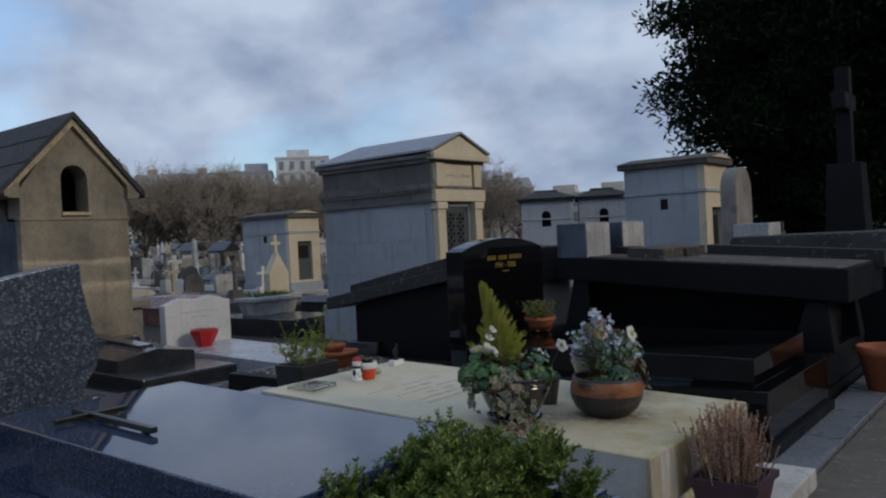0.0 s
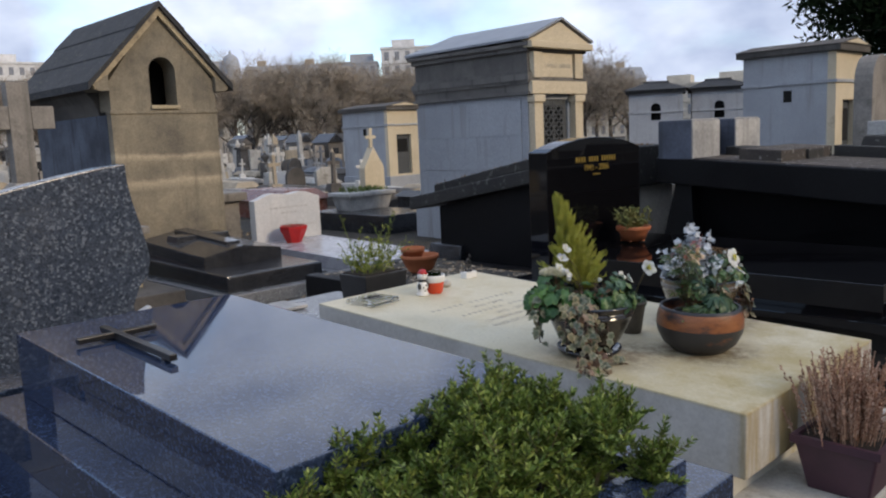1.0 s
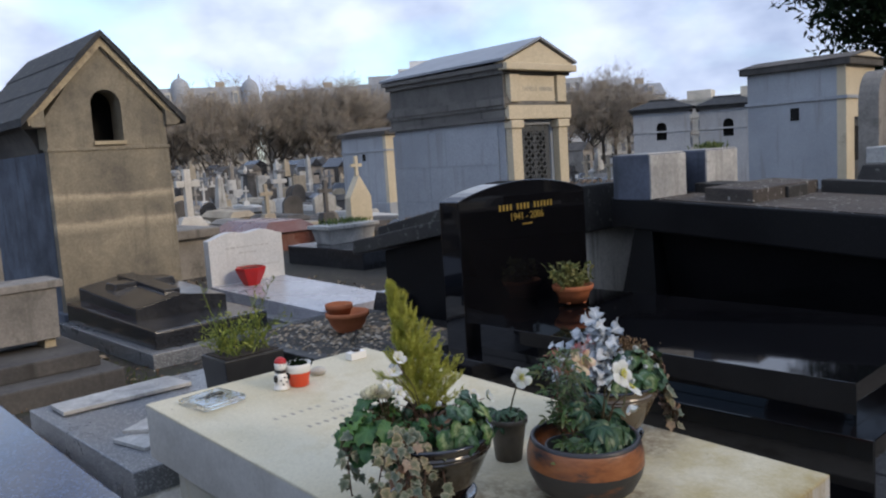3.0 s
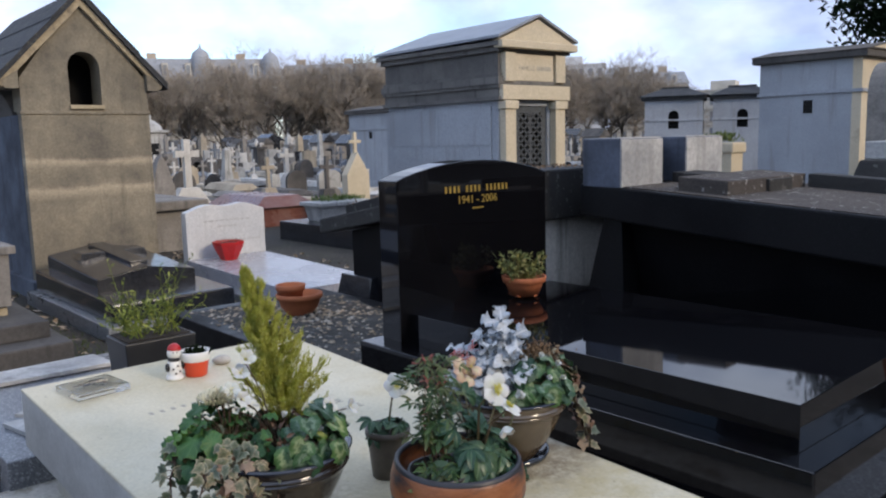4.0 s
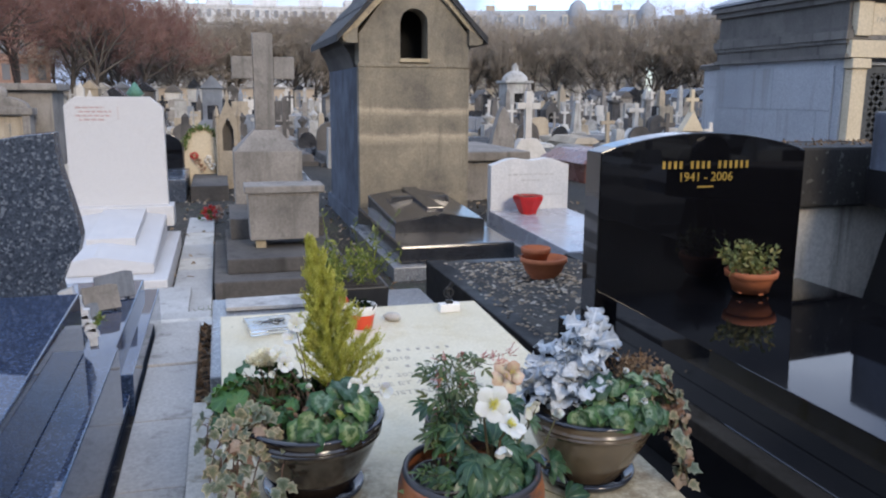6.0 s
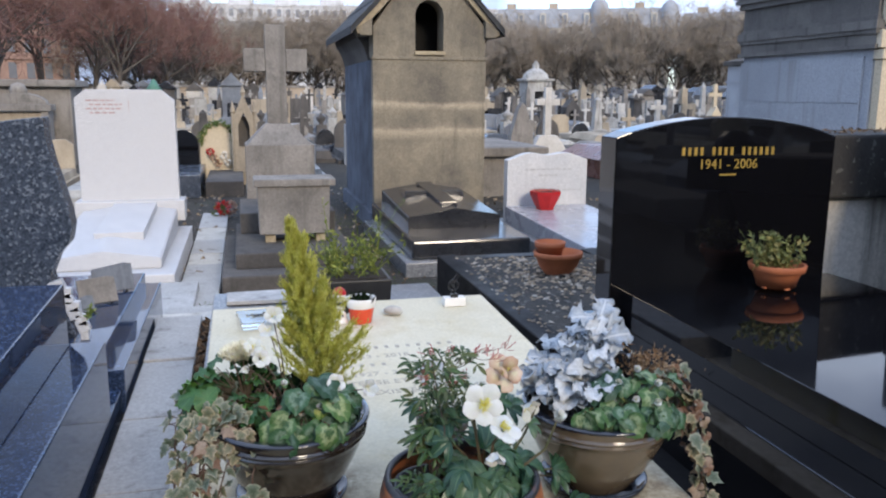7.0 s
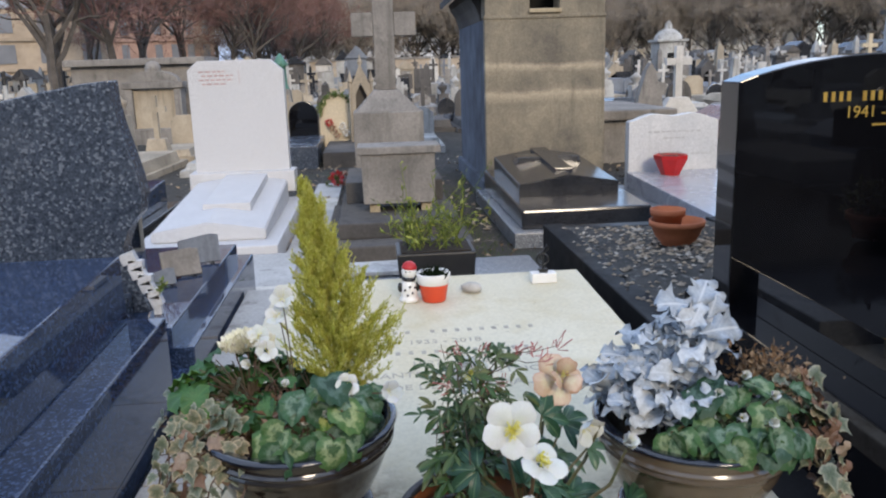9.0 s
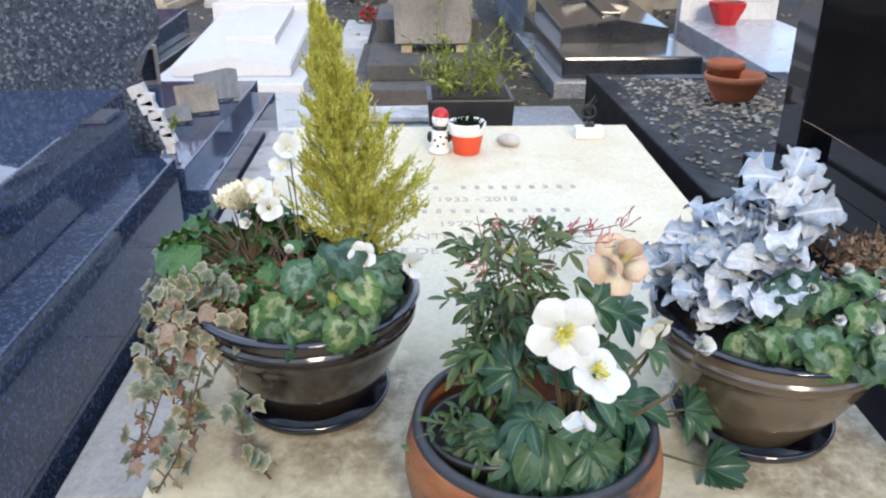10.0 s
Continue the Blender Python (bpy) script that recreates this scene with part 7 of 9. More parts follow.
def left_pot():
    c = (-1.905, 2.678)
    t = thing("glazed_pot_with_cypress", (c[0], c[1], slab_top(c[0])), "dark brown glazed pot with dwarf cypress, cyclamen leaves and variegated ivy", "flower pot")
    z = saucer_pot(t, c, 0.080, 0.150, 0.175, BROWN_GLAZE)
    cypress(t, (-1.99, 2.752, z + 0.015), (-2.08, 2.69, 1.045), 41)
    rng = random.Random(42)
    stems = Heap()
    x, y = c
    # marbled cyclamen leaves fill the front, some hang over the rim
    canopy(rng, t, "cyclamen_leaf", HEART_MES, 27, (x + 0.03, y + 0.04, z + 0.01), (0.11, 0.12, 0.115), (0.034, 0.062), (-0.9, 1.9), (0.12, 1.2), stems, depth=0.5, ruffle=0.42, up=1.0)
    canopy(rng, t, "cyclamen_leaf", HEART_MES, 7, (x + 0.02, y + 0.03, z), (0.08, 0.09, 0.075), (0.034, 0.050), (-0.9, 1.9), (0.1, 1.0), stems, depth=0.6, ruffle=0.6)
    canopy(rng, t, "cyclamen_leaf", HEART_MES, 15, (x + 0.045, y + 0.02, z + 0.03), (0.108, 0.108, 0.05), (0.042, 0.060), (-0.9, 0.9), (-0.35, 0.5), stems, up=0.35, ruffle=0.4)
    # frilled dark leaves under the pale rosette
    canopy(rng, t, "frilled_leaf", FRILL_MES, 60, (x - 0.06, y - 0.085, z + 0.015), (0.115, 0.125, 0.105), (0.050, 0.078), (2.4, 6.0), (-0.1, 1.2), stems, up=0.4, ruffle=0.6, depth=0.55)
    canopy(rng, t, "frilled_leaf", FRILL_MES, 26, (x - 0.03, y - 0.03, z + 0.01), (0.09, 0.09, 0.085), (0.036, 0.058), (3.6, 7.0), (0.2, 1.4), stems, ruffle=0.6, depth=0.5)
    canopy(rng, t, "cyclamen_leaf", HEART_MES, 22, (x - 0.04, y + 0.03, z), (0.105, 0.105, 0.07), (0.036, 0.052), (1.6, 4.0), (-0.1, 1.1), stems, ruffle=0.6)
    # white cyclamen blooms, open or still rolled
    for p, f, q, wide in (((-1.985, 2.612, z + 0.135), (0.7, -0.1, 0.7), 0.034, 0.5), ((-1.965, 2.625, z + 0.118), (0.9, 0.2, 0.4), 0.032, 0.7), ((-2.0, 2.645, z + 0.165), (0.5, -0.2, 0.8), 0.034, 0.6), ((-1.995, 2.655, z + 0.195), (0.7, 0.1, 0.6), 0.034, 0.8), ((-1.94, 2.60, z + 0.105), (0.7, -0.5, 0.4), 0.022, 3.0), ((-1.835, 2.762, z + 0.105), (0.9, 0.1, 0.5), 0.030, 0.6), ((-1.85, 2.745, z + 0.095), (0.8, -0.4, 0.5), 0.026, 0.9), ((-1.845, 2.825, z + 0.085), (0.7, 0.5, 0.5), 0.032, 0.8), ((-1.82, 2.725, z + 0.065), (0.6, 0.7, 0.5), 0.020, 5.0), ((-1.825, 2.70, z + 0.055), (0.8, -0.5, 0.3), 0.018, 5.0), ((-1.86, 2.665, z + 0.10), (0.5, 0.2, 0.9), 0.020, 5.0)):
        flower(t, p, f, q, 5, openness=wide, stamens=False, label="small white cyclamen bloom" if wide < 2 else "closed white cyclamen bud")
        stems.tube([(x, y, z), (Vector(p) + Vector((x, y, z))) / 2 + Vector((0, 0, 0.03)), Vector(p) - Vector(f) * 0.01], [0.0016, 0.0013, 0.0012], 4)
    h = Heap()
    for k in range(260):  # pale curled head of ornamental cabbage
        a, r = rng.uniform(0, 6.283), rng.random() ** 0.5 * 0.036
        h.leaf((-2.0 + r * math.cos(a), 2.588 + r * math.sin(a), z + 0.118 + 0.016 * (1 - r / 0.036)), (math.cos(a) * (0.3 + r * 26), math.sin(a) * (0.3 + r * 26), 0.9), Vector((-math.sin(a), math.cos(a), rng.gauss(0, 0.5))), rng.uniform(0.010, 0.018), 0.014, 0.5)
    tagged(h.make("pale_rosette", CREAM_PETAL, t, "cream ruffled rosette"), kind="stuff")
    d = Heap()
    for k in range(70):  # dry brown stalks and leaves in the middle
        p = Vector((x + rng.uniform(-0.02, 0.09), y + rng.uniform(-0.05, 0.07), z + rng.uniform(0.01, 0.075)))
        d.leaf(p, unit(rng) + Vector((0.3, 0, 0.3)), unit(rng), rng.uniform(0.015, 0.03), 0.010)
    tagged(d.make("dry_growth", IVY_BROWN, t, "dry red-brown leaves"), kind="stuff")
    s = slab_top(-1.76)
    trails = (
        [(x + 0.06, y - 0.10, z + 0.03), (x + 0.09, y - 0.15, z + 0.01), (-1.80, 2.50, s + 0.11), (-1.775, 2.475, s + 0.05), (-1.755, 2.445, s + 0.012)],
        [(x + 0.08, y - 0.09, z + 0.02), (-1.79, 2.555, z - 0.02), (-1.77, 2.53, s + 0.07), (-1.745, 2.515, s + 0.025), (-1.70, 2.50, s + 0.01)],
        [(x + 0.03, y - 0.12, z + 0.04), (-1.87, 2.50, z + 0.03), (-1.85, 2.465, z - 0.03), (-1.825, 2.455, s + 0.07)],
        [(x + 0.10, y - 0.06, z + 0.01), (-1.775, 2.60, z - 0.04), (-1.765, 2.60, s + 0.05), (-1.75, 2.615, s + 0.015), (-1.72, 2.64, s + 0.01)],
        [(x - 0.03, y - 0.13, z + 0.04), (-1.96, 2.48, z + 0.045), (-1.955, 2.455, z - 0.01), (-1.94, 2.45, s + 0.08)],
        [(x + 0.05, y - 0.10, z + 0.05), (-1.83, 2.53, z + 0.03), (-1.80, 2.515, z - 0.02), (-1.785, 2.505, s + 0.05)],
        [(x + 0.02, y - 0.11, z + 0.05), (-1.87, 2.53, z + 0.05), (-1.83, 2.51, z), (-1.81, 2.50, s + 0.08)],
        [(x - 0.07, y - 0.11, z + 0.05), (-2.0, 2.525, z + 0.04), (-2.005, 2.50, z - 0.01), (-1.995, 2.50, s + 0.09)],
    )
    canopy(rng, t, "ivy_leaf", IVY_MES, 60, (x - 0.005, y - 0.06, z + 0.005), (0.125, 0.115, 0.085), (0.022, 0.036), (3.7, 6.1), (-0.35, 0.75), stems, depth=0.7, up=0.2, ruffle=0.6)
    for k, pts in enumerate(trails):
        trail(rng, t, pts, (36, 32, 32, 14, 20, 30, 30, 20)[k], (0.020, 0.036), stems, (0.32, 0.24, 0.1, 0.15, 0.1, 0.2, 0.12, 0.1)[k], (0.6, -0.35, 0.45))
    tagged(stems.make("stem_tangle", RED_STEM, t), kind="stuff")
    t.rotation_euler.y = SLAB_TILT


def right_pot():
    c = (-1.825, 3.305)
    t = thing("glazed_pot_with_silver_ragwort", (c[0], c[1], slab_top(c[0])), "brown glazed pot with silver ragwort, cyclamen leaves and trailing ivy", "flower pot")
    z = saucer_pot(t, c, 0.080, 0.150, 0.175, TAUPE_GLAZE)
    rng = random.Random(52)
    stems, pale = Heap(), Heap()
    x, y = c
    for k in range(22):  # felted stems, each with leaves set round it and a tuft at its tip
        a = k * 2.39996
        r = ((k + 0.5) / 22) ** 0.55
        px, py = x - 0.02 + 0.088 * r * math.cos(a), y - 0.056 + 0.092 * r * math.sin(a)
        rise = 0.045 + 0.125 * math.exp(-((px + 1.855) ** 2 + (py - 3.305) ** 2) / (2 * 0.068 ** 2)) * rng.uniform(0.85, 1.05)
        top = Vector((px, py, z + rise))
        foot = Vector((x - 0.02 + 0.04 * r * math.cos(a), y - 0.052 + 0.045 * r * math.sin(a), z))
        pale.tube([foot, foot.lerp(top, 0.6), top], [0.003, 0.0026, 0.002], 4)
        out = Vector((math.cos(a), math.sin(a), 0)) * r
        for j in range(6):
            g = 0.35 + 0.65 * j / 5
            b = j * 2.4 + k
            side = Vector((math.cos(b), math.sin(b), 0))
            way = side + out * 0.7 + Vector((0, 0, 0.05 + 0.75 * g)) + unit(rng) * 0.3
            nor = Vector((0.3, 0, 1)) - side * 0.5 + unit(rng) * 0.55
            q = rng.uniform(0.040, 0.066)
            place("silver_leaf", SILVER_MES[(k + j) % 4], t, lay(foot.lerp(top, g) + way.normalized() * q * 0.35, way, nor, q))
    for p, way in (((-1.872, 3.325, 0.868), (-0.1, 0.35, 0.9)), ((-1.80, 3.322, 0.842), (0.3, 0.6, 0.4)), ((-1.86, 3.29, 0.862), (0.2, -0.7, 0.5)), ((-1.845, 3.31, 0.855), (0.8, 0.1, 0.6)), ((-1.88, 3.35, 0.85), (-0.5, 0.5, 0.6))):
        place("silver_leaf", SILVER_MES[rng.randrange(4)], t, lay(p, way, Vector((0.5, 0, 0.8)) + unit(rng) * 0.3, 0.068))
    tagged(pale.make("silver_stem_tangle", SILVER_LEAF, t), kind="stuff")
    canopy(rng, t, "cyclamen_leaf", HEART_MES, 36, (x + 0.035, y + 0.045, z + 0.01), (0.115, 0.125, 0.12), (0.036, 0.064), (-1.2, 2.0), (0.1, 1.2), stems, depth=0.5, ruffle=0.42, up=1.0)
    canopy(rng, t, "cyclamen_leaf", HEART_MES, 9, (x + 0.03, y + 0.04, z), (0.085, 0.09, 0.07), (0.036, 0.050), (-1.2, 2.0), (0.1, 1.0), stems, depth=0.6, ruffle=0.6)
    canopy(rng, t, "cyclamen_leaf", HEART_MES, 20, (x + 0.045, y + 0.015, z + 0.03), (0.108, 0.112, 0.05), (0.042, 0.060), (-1.2, 1.0), (-0.35, 0.5), stems, up=0.35, ruffle=0.4)
    for p, f in (((x + 0.12, y + 0.02, z + 0.075), (0.8, -0.1, 0.5)), ((x + 0.085, y + 0.0, z + 0.095), (0.6, -0.2, 0.7)), ((x + 0.13, y + 0.06, z + 0.07), (0.9, 0.1, 0.4)), ((x + 0.10, y + 0.075, z + 0.095), (0.7, 0.1, 0.6)), ((x + 0.07, y + 0.045, z + 0.115), (0.7, 0.0, 0.7))):
        flower(t, p, f, 0.022, 6, openness=5.0, stamens=False, label="closed white bud")
        stems.tube([(x + 0.04, y + 0.03, z), Vector(p)], [0.0015, 0.0012], 4)
    h = Heap()
    for k in range(460):  # dry brown heads
        p = Vector((rng.gauss(x + 0.0, 0.03), rng.gauss(y + 0.115, 0.03), z + rng.uniform(0.06, 0.115)))
        h.leaf(p, unit(rng) + Vector((0, 0, 0.6)), unit(rng), rng.uniform(0.008, 0.018), 0.006)
    tagged(h.make("dry_flower_head", DEAD_LEAF, t, "dry brown flower heads"), kind="stuff")
    s = slab_top(-1.7)
    for k, pts in enumerate((
        [(x + 0.05, y + 0.12, z + 0.04), (x + 0.06, y + 0.18, z + 0.035), (-1.755, 3.50, z - 0.04), (-1.735, 3.515, z - 0.13)],
        [(x + 0.08, y + 0.10, z + 0.03), (-1.735, 3.45, z + 0.0), (-1.715, 3.485, z - 0.07), (-1.70, 3.50, s + 0.02)],
        [(x - 0.01, y + 0.14, z + 0.05), (x - 0.02, y + 0.20, z + 0.05), (-1.82, 3.53, z - 0.01)],
        [(x + 0.03, y + 0.10, z + 0.07), (x + 0.04, y + 0.16, z + 0.07), (-1.765, 3.49, z + 0.02), (-1.75, 3.52, z - 0.05)],
    )):
        trail(rng, t, pts, (34, 32, 20, 22)[k], (0.028, 0.048), stems, (0.6, 0.5, 0.3, 0.3)[k], (0.6, 0.45, 0.45))
    tagged(stems.make("stem_tangle", STEM, t), kind="stuff")
    t.rotation_euler.y = SLAB_TILT


def bowl_pot():
    c = (-1.64, 2.962)
    z = slab_top(c[0])
    t = thing("rust_glazed_bowl", (c[0], c[1], z), "round charcoal bowl with a rust glaze, planted with hellebore and jasmine", "flower pot")
    bowl = part("bowl", lathe([(0, 0.0), (0.080, 0.0), (0.092, 0.005), (0.126, 0.035), (0.143, 0.07), (0.1475, 0.095)], (c[0], c[1], z), 64), BOWL_GREY, t, smooth=True)
    part("glazed_band", lathe([(0.1475, 0.095), (0.146, 0.122), (0.140, 0.146), (0.136, 0.155), (0.127, 0.155), (0.129, 0.142), (0.134, 0.11), (0.0, 0.055)], (c[0], c[1], z), 64), BOWL_RUST, bowl, "rust-brown glazed band", smooth=True)
    part("lip", lathe([(0.1385, 0.151), (0.137, 0.158), (0.132, 0.161), (0.126, 0.157), (0.128, 0.148)], (c[0], c[1], z), 64), BOWL_GREY, bowl, "dark glazed lip", smooth=True)
    for dx, dy in ((0.03, 0.035), (0.005, -0.055)):  # nursery pots left inside the bowl
        part("inner_pot", lathe([(0, 0.02), (0.050, 0.02), (0.066, 0.142), (0.069, 0.143), (0.069, 0.150), (0.063, 0.150), (0.060, 0.125), (0, 0.12)], (c[0] + dx, c[1] + dy, z), 36), BLACK_PLASTIC, t, "black plastic nursery pot", smooth=True)
    rng = random.Random(62)
    stems, red = Heap(), Heap()
    zz = z + 0.125
    x, y = c
    foot = (x + 0.025, y + 0.035, zz)
    # hellebore: big spread leaves on stout stalks
    for px, py, pz, way, nor, s in (
        (-1.585, 2.905, 0.640, (0.7, -0.6, -0.15), (0.5, -0.3, 0.8), 0.070), (-1.560, 2.985, 0.610, (0.9, 0.2, -0.3), (0.6, 0.0, 0.8), 0.074),
        (-1.630, 3.085, 0.668, (0.35, 0.9, 0.0), (0.45, 0.15, 0.9), 0.058), (-1.555, 3.04, 0.635, (0.6, 0.6, -0.2), (0.5, 0.2, 0.8), 0.068),
        (-1.600, 2.945, 0.690, (0.5, -0.7, 0.1), (0.5, -0.2, 0.8), 0.066), (-1.665, 3.03, 0.720, (0.2, 0.8, 0.3), (0.4, 0.1, 0.9), 0.066),
        (-1.575, 2.875, 0.600, (0.8, -0.4, -0.4), (0.6, -0.4, 0.7), 0.060), (-1.655, 3.10, 0.735, (0.0, 0.9, 0.3), (0.5, 0.1, 0.8), 0.042),
        (-1.615, 3.00, 0.735, (0.3, 0.2, 0.5), (0.8, 0.0, 0.5), 0.058), (-1.625, 2.915, 0.735, (0.2, -0.6, 0.4), (0.7, -0.2, 0.7), 0.055),
        (-1.565, 2.945, 0.655, (0.8, -0.1, -0.1), (0.5, 0.0, 0.9), 0.060), (-1.59, 3.03, 0.690, (0.6, 0.5, 0.1), (0.5, 0.1, 0.8), 0.062),
        (-1.70, 3.05, 0.775, (0.1, 0.7, 0.5), (0.7, 0.0, 0.6), 0.055), (-1.72, 3.085, 0.745, (-0.2, 0.9, 0.2), (0.5, 0.1, 0.8), 0.055),
        (-1.68, 2.985, 0.76, (0.3, 0.1, 0.6), (0.8, 0.1, 0.4), 0.052), (-1.56, 2.90, 0.59, (0.9, -0.1, -0.4), (0.7, 0.0, 0.7), 0.055),
        (-1.72, 3.07, 0.69, (-0.5, 0.8, -0.1), (0, 0.3, 1), 0.062),
        (-1.745, 3.205, 0.565, (0.3, 0.7, -0.1), (0.4, 0, 0.9), 0.044), (-1.70, 3.225, 0.51, (0.5, 0.6, 0.1), (0.5, -0.2, 0.8), 0.052), (-1.72, 3.185, 0.60, (0.2, 0.8, 0.2), (0.6, 0.0, 0.7), 0.042),
    ):
        m = lay((px, py, pz), way, Vector(nor) + unit(rng) * 0.15, s * (1.16 if pz < 0.68 else 0.88))
        place("hellebore_leaf", PALM_MES[rng.randrange(3)], t, m)
        b = m.translation
        stems.tube([foot, Vector(foot).lerp(b, 0.5) + Vector((0, 0, 0.02)), b], [0.0024, 0.002, 0.0016], 5)
    canopy(rng, t, "hellebore_leaf", PALM_MES, 13, (x + 0.03, y + 0.03, zz), (0.085, 0.085, 0.11), (0.048, 0.06), (-1.5, 2.2), (0.1, 1.3), stems, foot=foot)
    # two open white flowers, a closed one, a bud, a fading one and an ageing peach one
    for p, f, s, sp in (((-1.527, 2.963, 0.838), (0.95, -0.08, 0.42), 0.052, 0.55), ((-1.525, 2.997, 0.795), (0.42, 0.35, 0.85), 0.047, 0.1)):
        flower(t, p, f, s, 5, spin=sp, openness=0.22)
        stems.tube([foot, Vector(p) - Vector((0.05, 0, 0.05)), Vector(p) - Vector(f) * 0.015], [0.003, 0.0025, 0.002], 5)
    flower(t, (-1.515, 2.980, 0.757), (0.5, -0.1, -0.6), 0.036, 5, openness=1.2, stamens=False, label="nodding half-open white flower")
    flower(t, (-1.627, 3.131, 0.755), (0.6, 0.3, 0.6), 0.032, 6, openness=4.0, stamens=False, label="round white bud")
    flower(t, (-1.721, 3.06, 0.806), (0.75, 0.1, 0.55), 0.056, 4, PEACH_MES, openness=0.30, stamens=False, label="ageing peach-pink bloom")
    flower(t, (-1.712, 3.066, 0.815), (0.75, 0.25, 0.5), 0.040, 3, PEACH_MES, openness=1.4, stamens=False, label="folded inner petals of the peach bloom")
    flower(t, (-1.66, 3.085, 0.765), (0.6, 0.3, -0.2), 0.044, 5, openness=1.0, stamens=False, label="fading cream bloom")
    for p in ((-1.627, 3.131, 0.745), (-1.721, 3.06, 0.79), (-1.66, 3.105, 0.765)):
        stems.tube([foot, Vector(p) - Vector((0, 0.02, 0.05)), Vector(p)], [0.003, 0.0025, 0.002], 5)
    # jasmine: thin twining shoots with feathered leaves and red-pink buds
    h = Heap()
    ways = [((-1.70 + rng.gauss(0, 0.020), 2.94 + rng.uniform(-0.045, 0.045), z + rng.uniform(0.31, 0.375)), 1) for _ in range(17)]
    ways += [((-1.67 + rng.uniform(-0.03, 0.03), 2.912 + rng.uniform(-0.02, 0.02), z + rng.uniform(0.20, 0.29)), 1) for _ in range(5)]
    ways += [((-1.61 + rng.uniform(-0.02, 0.02), 2.87 + rng.uniform(-0.02, 0.02), z + rng.uniform(0.12, 0.19)), 0) for _ in range(4)]
    ways += [((-1.70, 3.0 + 0.018 * q, z + rng.uniform(0.345, 0.37)), 2) for q in range(4)]
    for k, (tip, kind) in enumerate(ways):
        tip = Vector(tip)
        b0 = Vector((x + rng.gauss(-0.005, 0.018), y - 0.035 + rng.uniform(-0.025, 0.025), zz)) if kind < 2 else Vector((-1.70, 2.955, z + 0.33))
        mid = b0.lerp(tip, 0.5) + Vector((rng.gauss(0, 0.012), rng.gauss(0, 0.012), 0.015))
        pts = [b0, b0.lerp(mid, 0.5) + unit(rng) * 0.006, mid, mid.lerp(tip, 0.5) + unit(rng) * 0.006, tip]
        red.tube(pts, [0.0010, 0.0009, 0.0008, 0.0007, 0.0005], 3)
        for j in range(1 if kind == 2 else 6):
            g = 0.34 + 0.69 * (j + rng.random()) / 6
            b = b0.lerp(mid, g * 2) if g < 0.5 else mid.lerp(tip, g * 2 - 1)
            a = rng.uniform(0, 6.283)
            side = Vector((math.cos(a), math.sin(a), 0))
            q = rng.uniform(0.036, 0.060)
            place("jasmine_leaf", PINNATE_MES[(k + j) % 3], t, lay(b + side * q * 0.4, side + Vector((0, 0, rng.uniform(-0.9, 0.1))), Vector((0.35, 0, 0.9)) + unit(rng) * 0.4, q))
        if k % 3 == 0 or kind == 2:  # thin buds at the shoot's end
            lean = Vector((0.2, -0.5 if tip.y < 2.93 else 0.5, 0.7))
            for j in range(9):
                d = unit(rng) * 0.7 + lean
                o = tip + unit(rng) * 0.007
                h.tube([tip, o, o + d.normalized() * rng.uniform(0.009, 0.020)], [0.0003, 0.0004, 0.0010], 3)
    tagged(red.make("jasmine_stem_tangle", RED_STEM, t), kind="stuff")
    tagged(h.make("bud_spray", PINK_BUD, t, "clusters of thin pink buds"), kind="stuff")
    tagged(stems.make("stem_tangle", STEM, t), kind="stuff")
    t.rotation_euler.y = SLAB_TILT


def small_pot():
    c = (-1.94, 3.0)
    z = slab_top(c[0])
    t = thing("small_plastic_pot", (c[0], c[1], z), "small worn plastic pot with one cream hellebore", "flower pot")
    part("pot", lathe([(0, 0), (0.038, 0), (0.047, 0.075), (0.052, 0.108), (0.056, 0.109), (0.056, 0.124), (0.051, 0.124), (0.048, 0.105), (0, 0.10)], (c[0], c[1], z), 36), OLD_PLASTIC, t, smooth=True)
    part("soil", lathe([(0, 0.112), (0.049, 0.108), (0.049, 0.095)], (c[0], c[1], z), 16), SOIL, t)
    rng = random.Random(72)
    stems = Heap()
    top = (c[0], c[1], z + 0.105)
    canopy(rng, t, "hellebore_leaf", PALM_MES, 8, top, (0.052, 0.052, 0.05), (0.032, 0.044), (0, 6.283), (-0.1, 1.0), stems)
    place("hellebore_leaf", PALM_MES[0], t, lay((c[0] + 0.01, c[1] - 0.07, z + 0.155), (0.1, -1, -0.1), (0.3, 0, 0.9), 0.044))
    f = Vector((-1.843, 2.952, 0.779))
    stems.tube([top, (c[0] + 0.04, c[1] - 0.02, z + 0.19), f - Vector((0.008, 0, 0.006))], [0.003, 0.0025, 0.002], 5)
    flower(t, f, (0.75, -0.3, 0.45), 0.046, 5, label="cream hellebore flower", openness=0.35)
    tagged(stems.make("stem_tangle", STEM, t), kind="stuff")
    t.rotation_euler.y = SLAB_TILT


def sphere_at(c, r):
    bm = bmesh.new()
    bmesh.ops.create_icosphere(bm, subdivisions=2, radius=1.0, matrix=Matrix.Translation(c) @ Matrix.Diagonal((*r, 1)))
    return bm


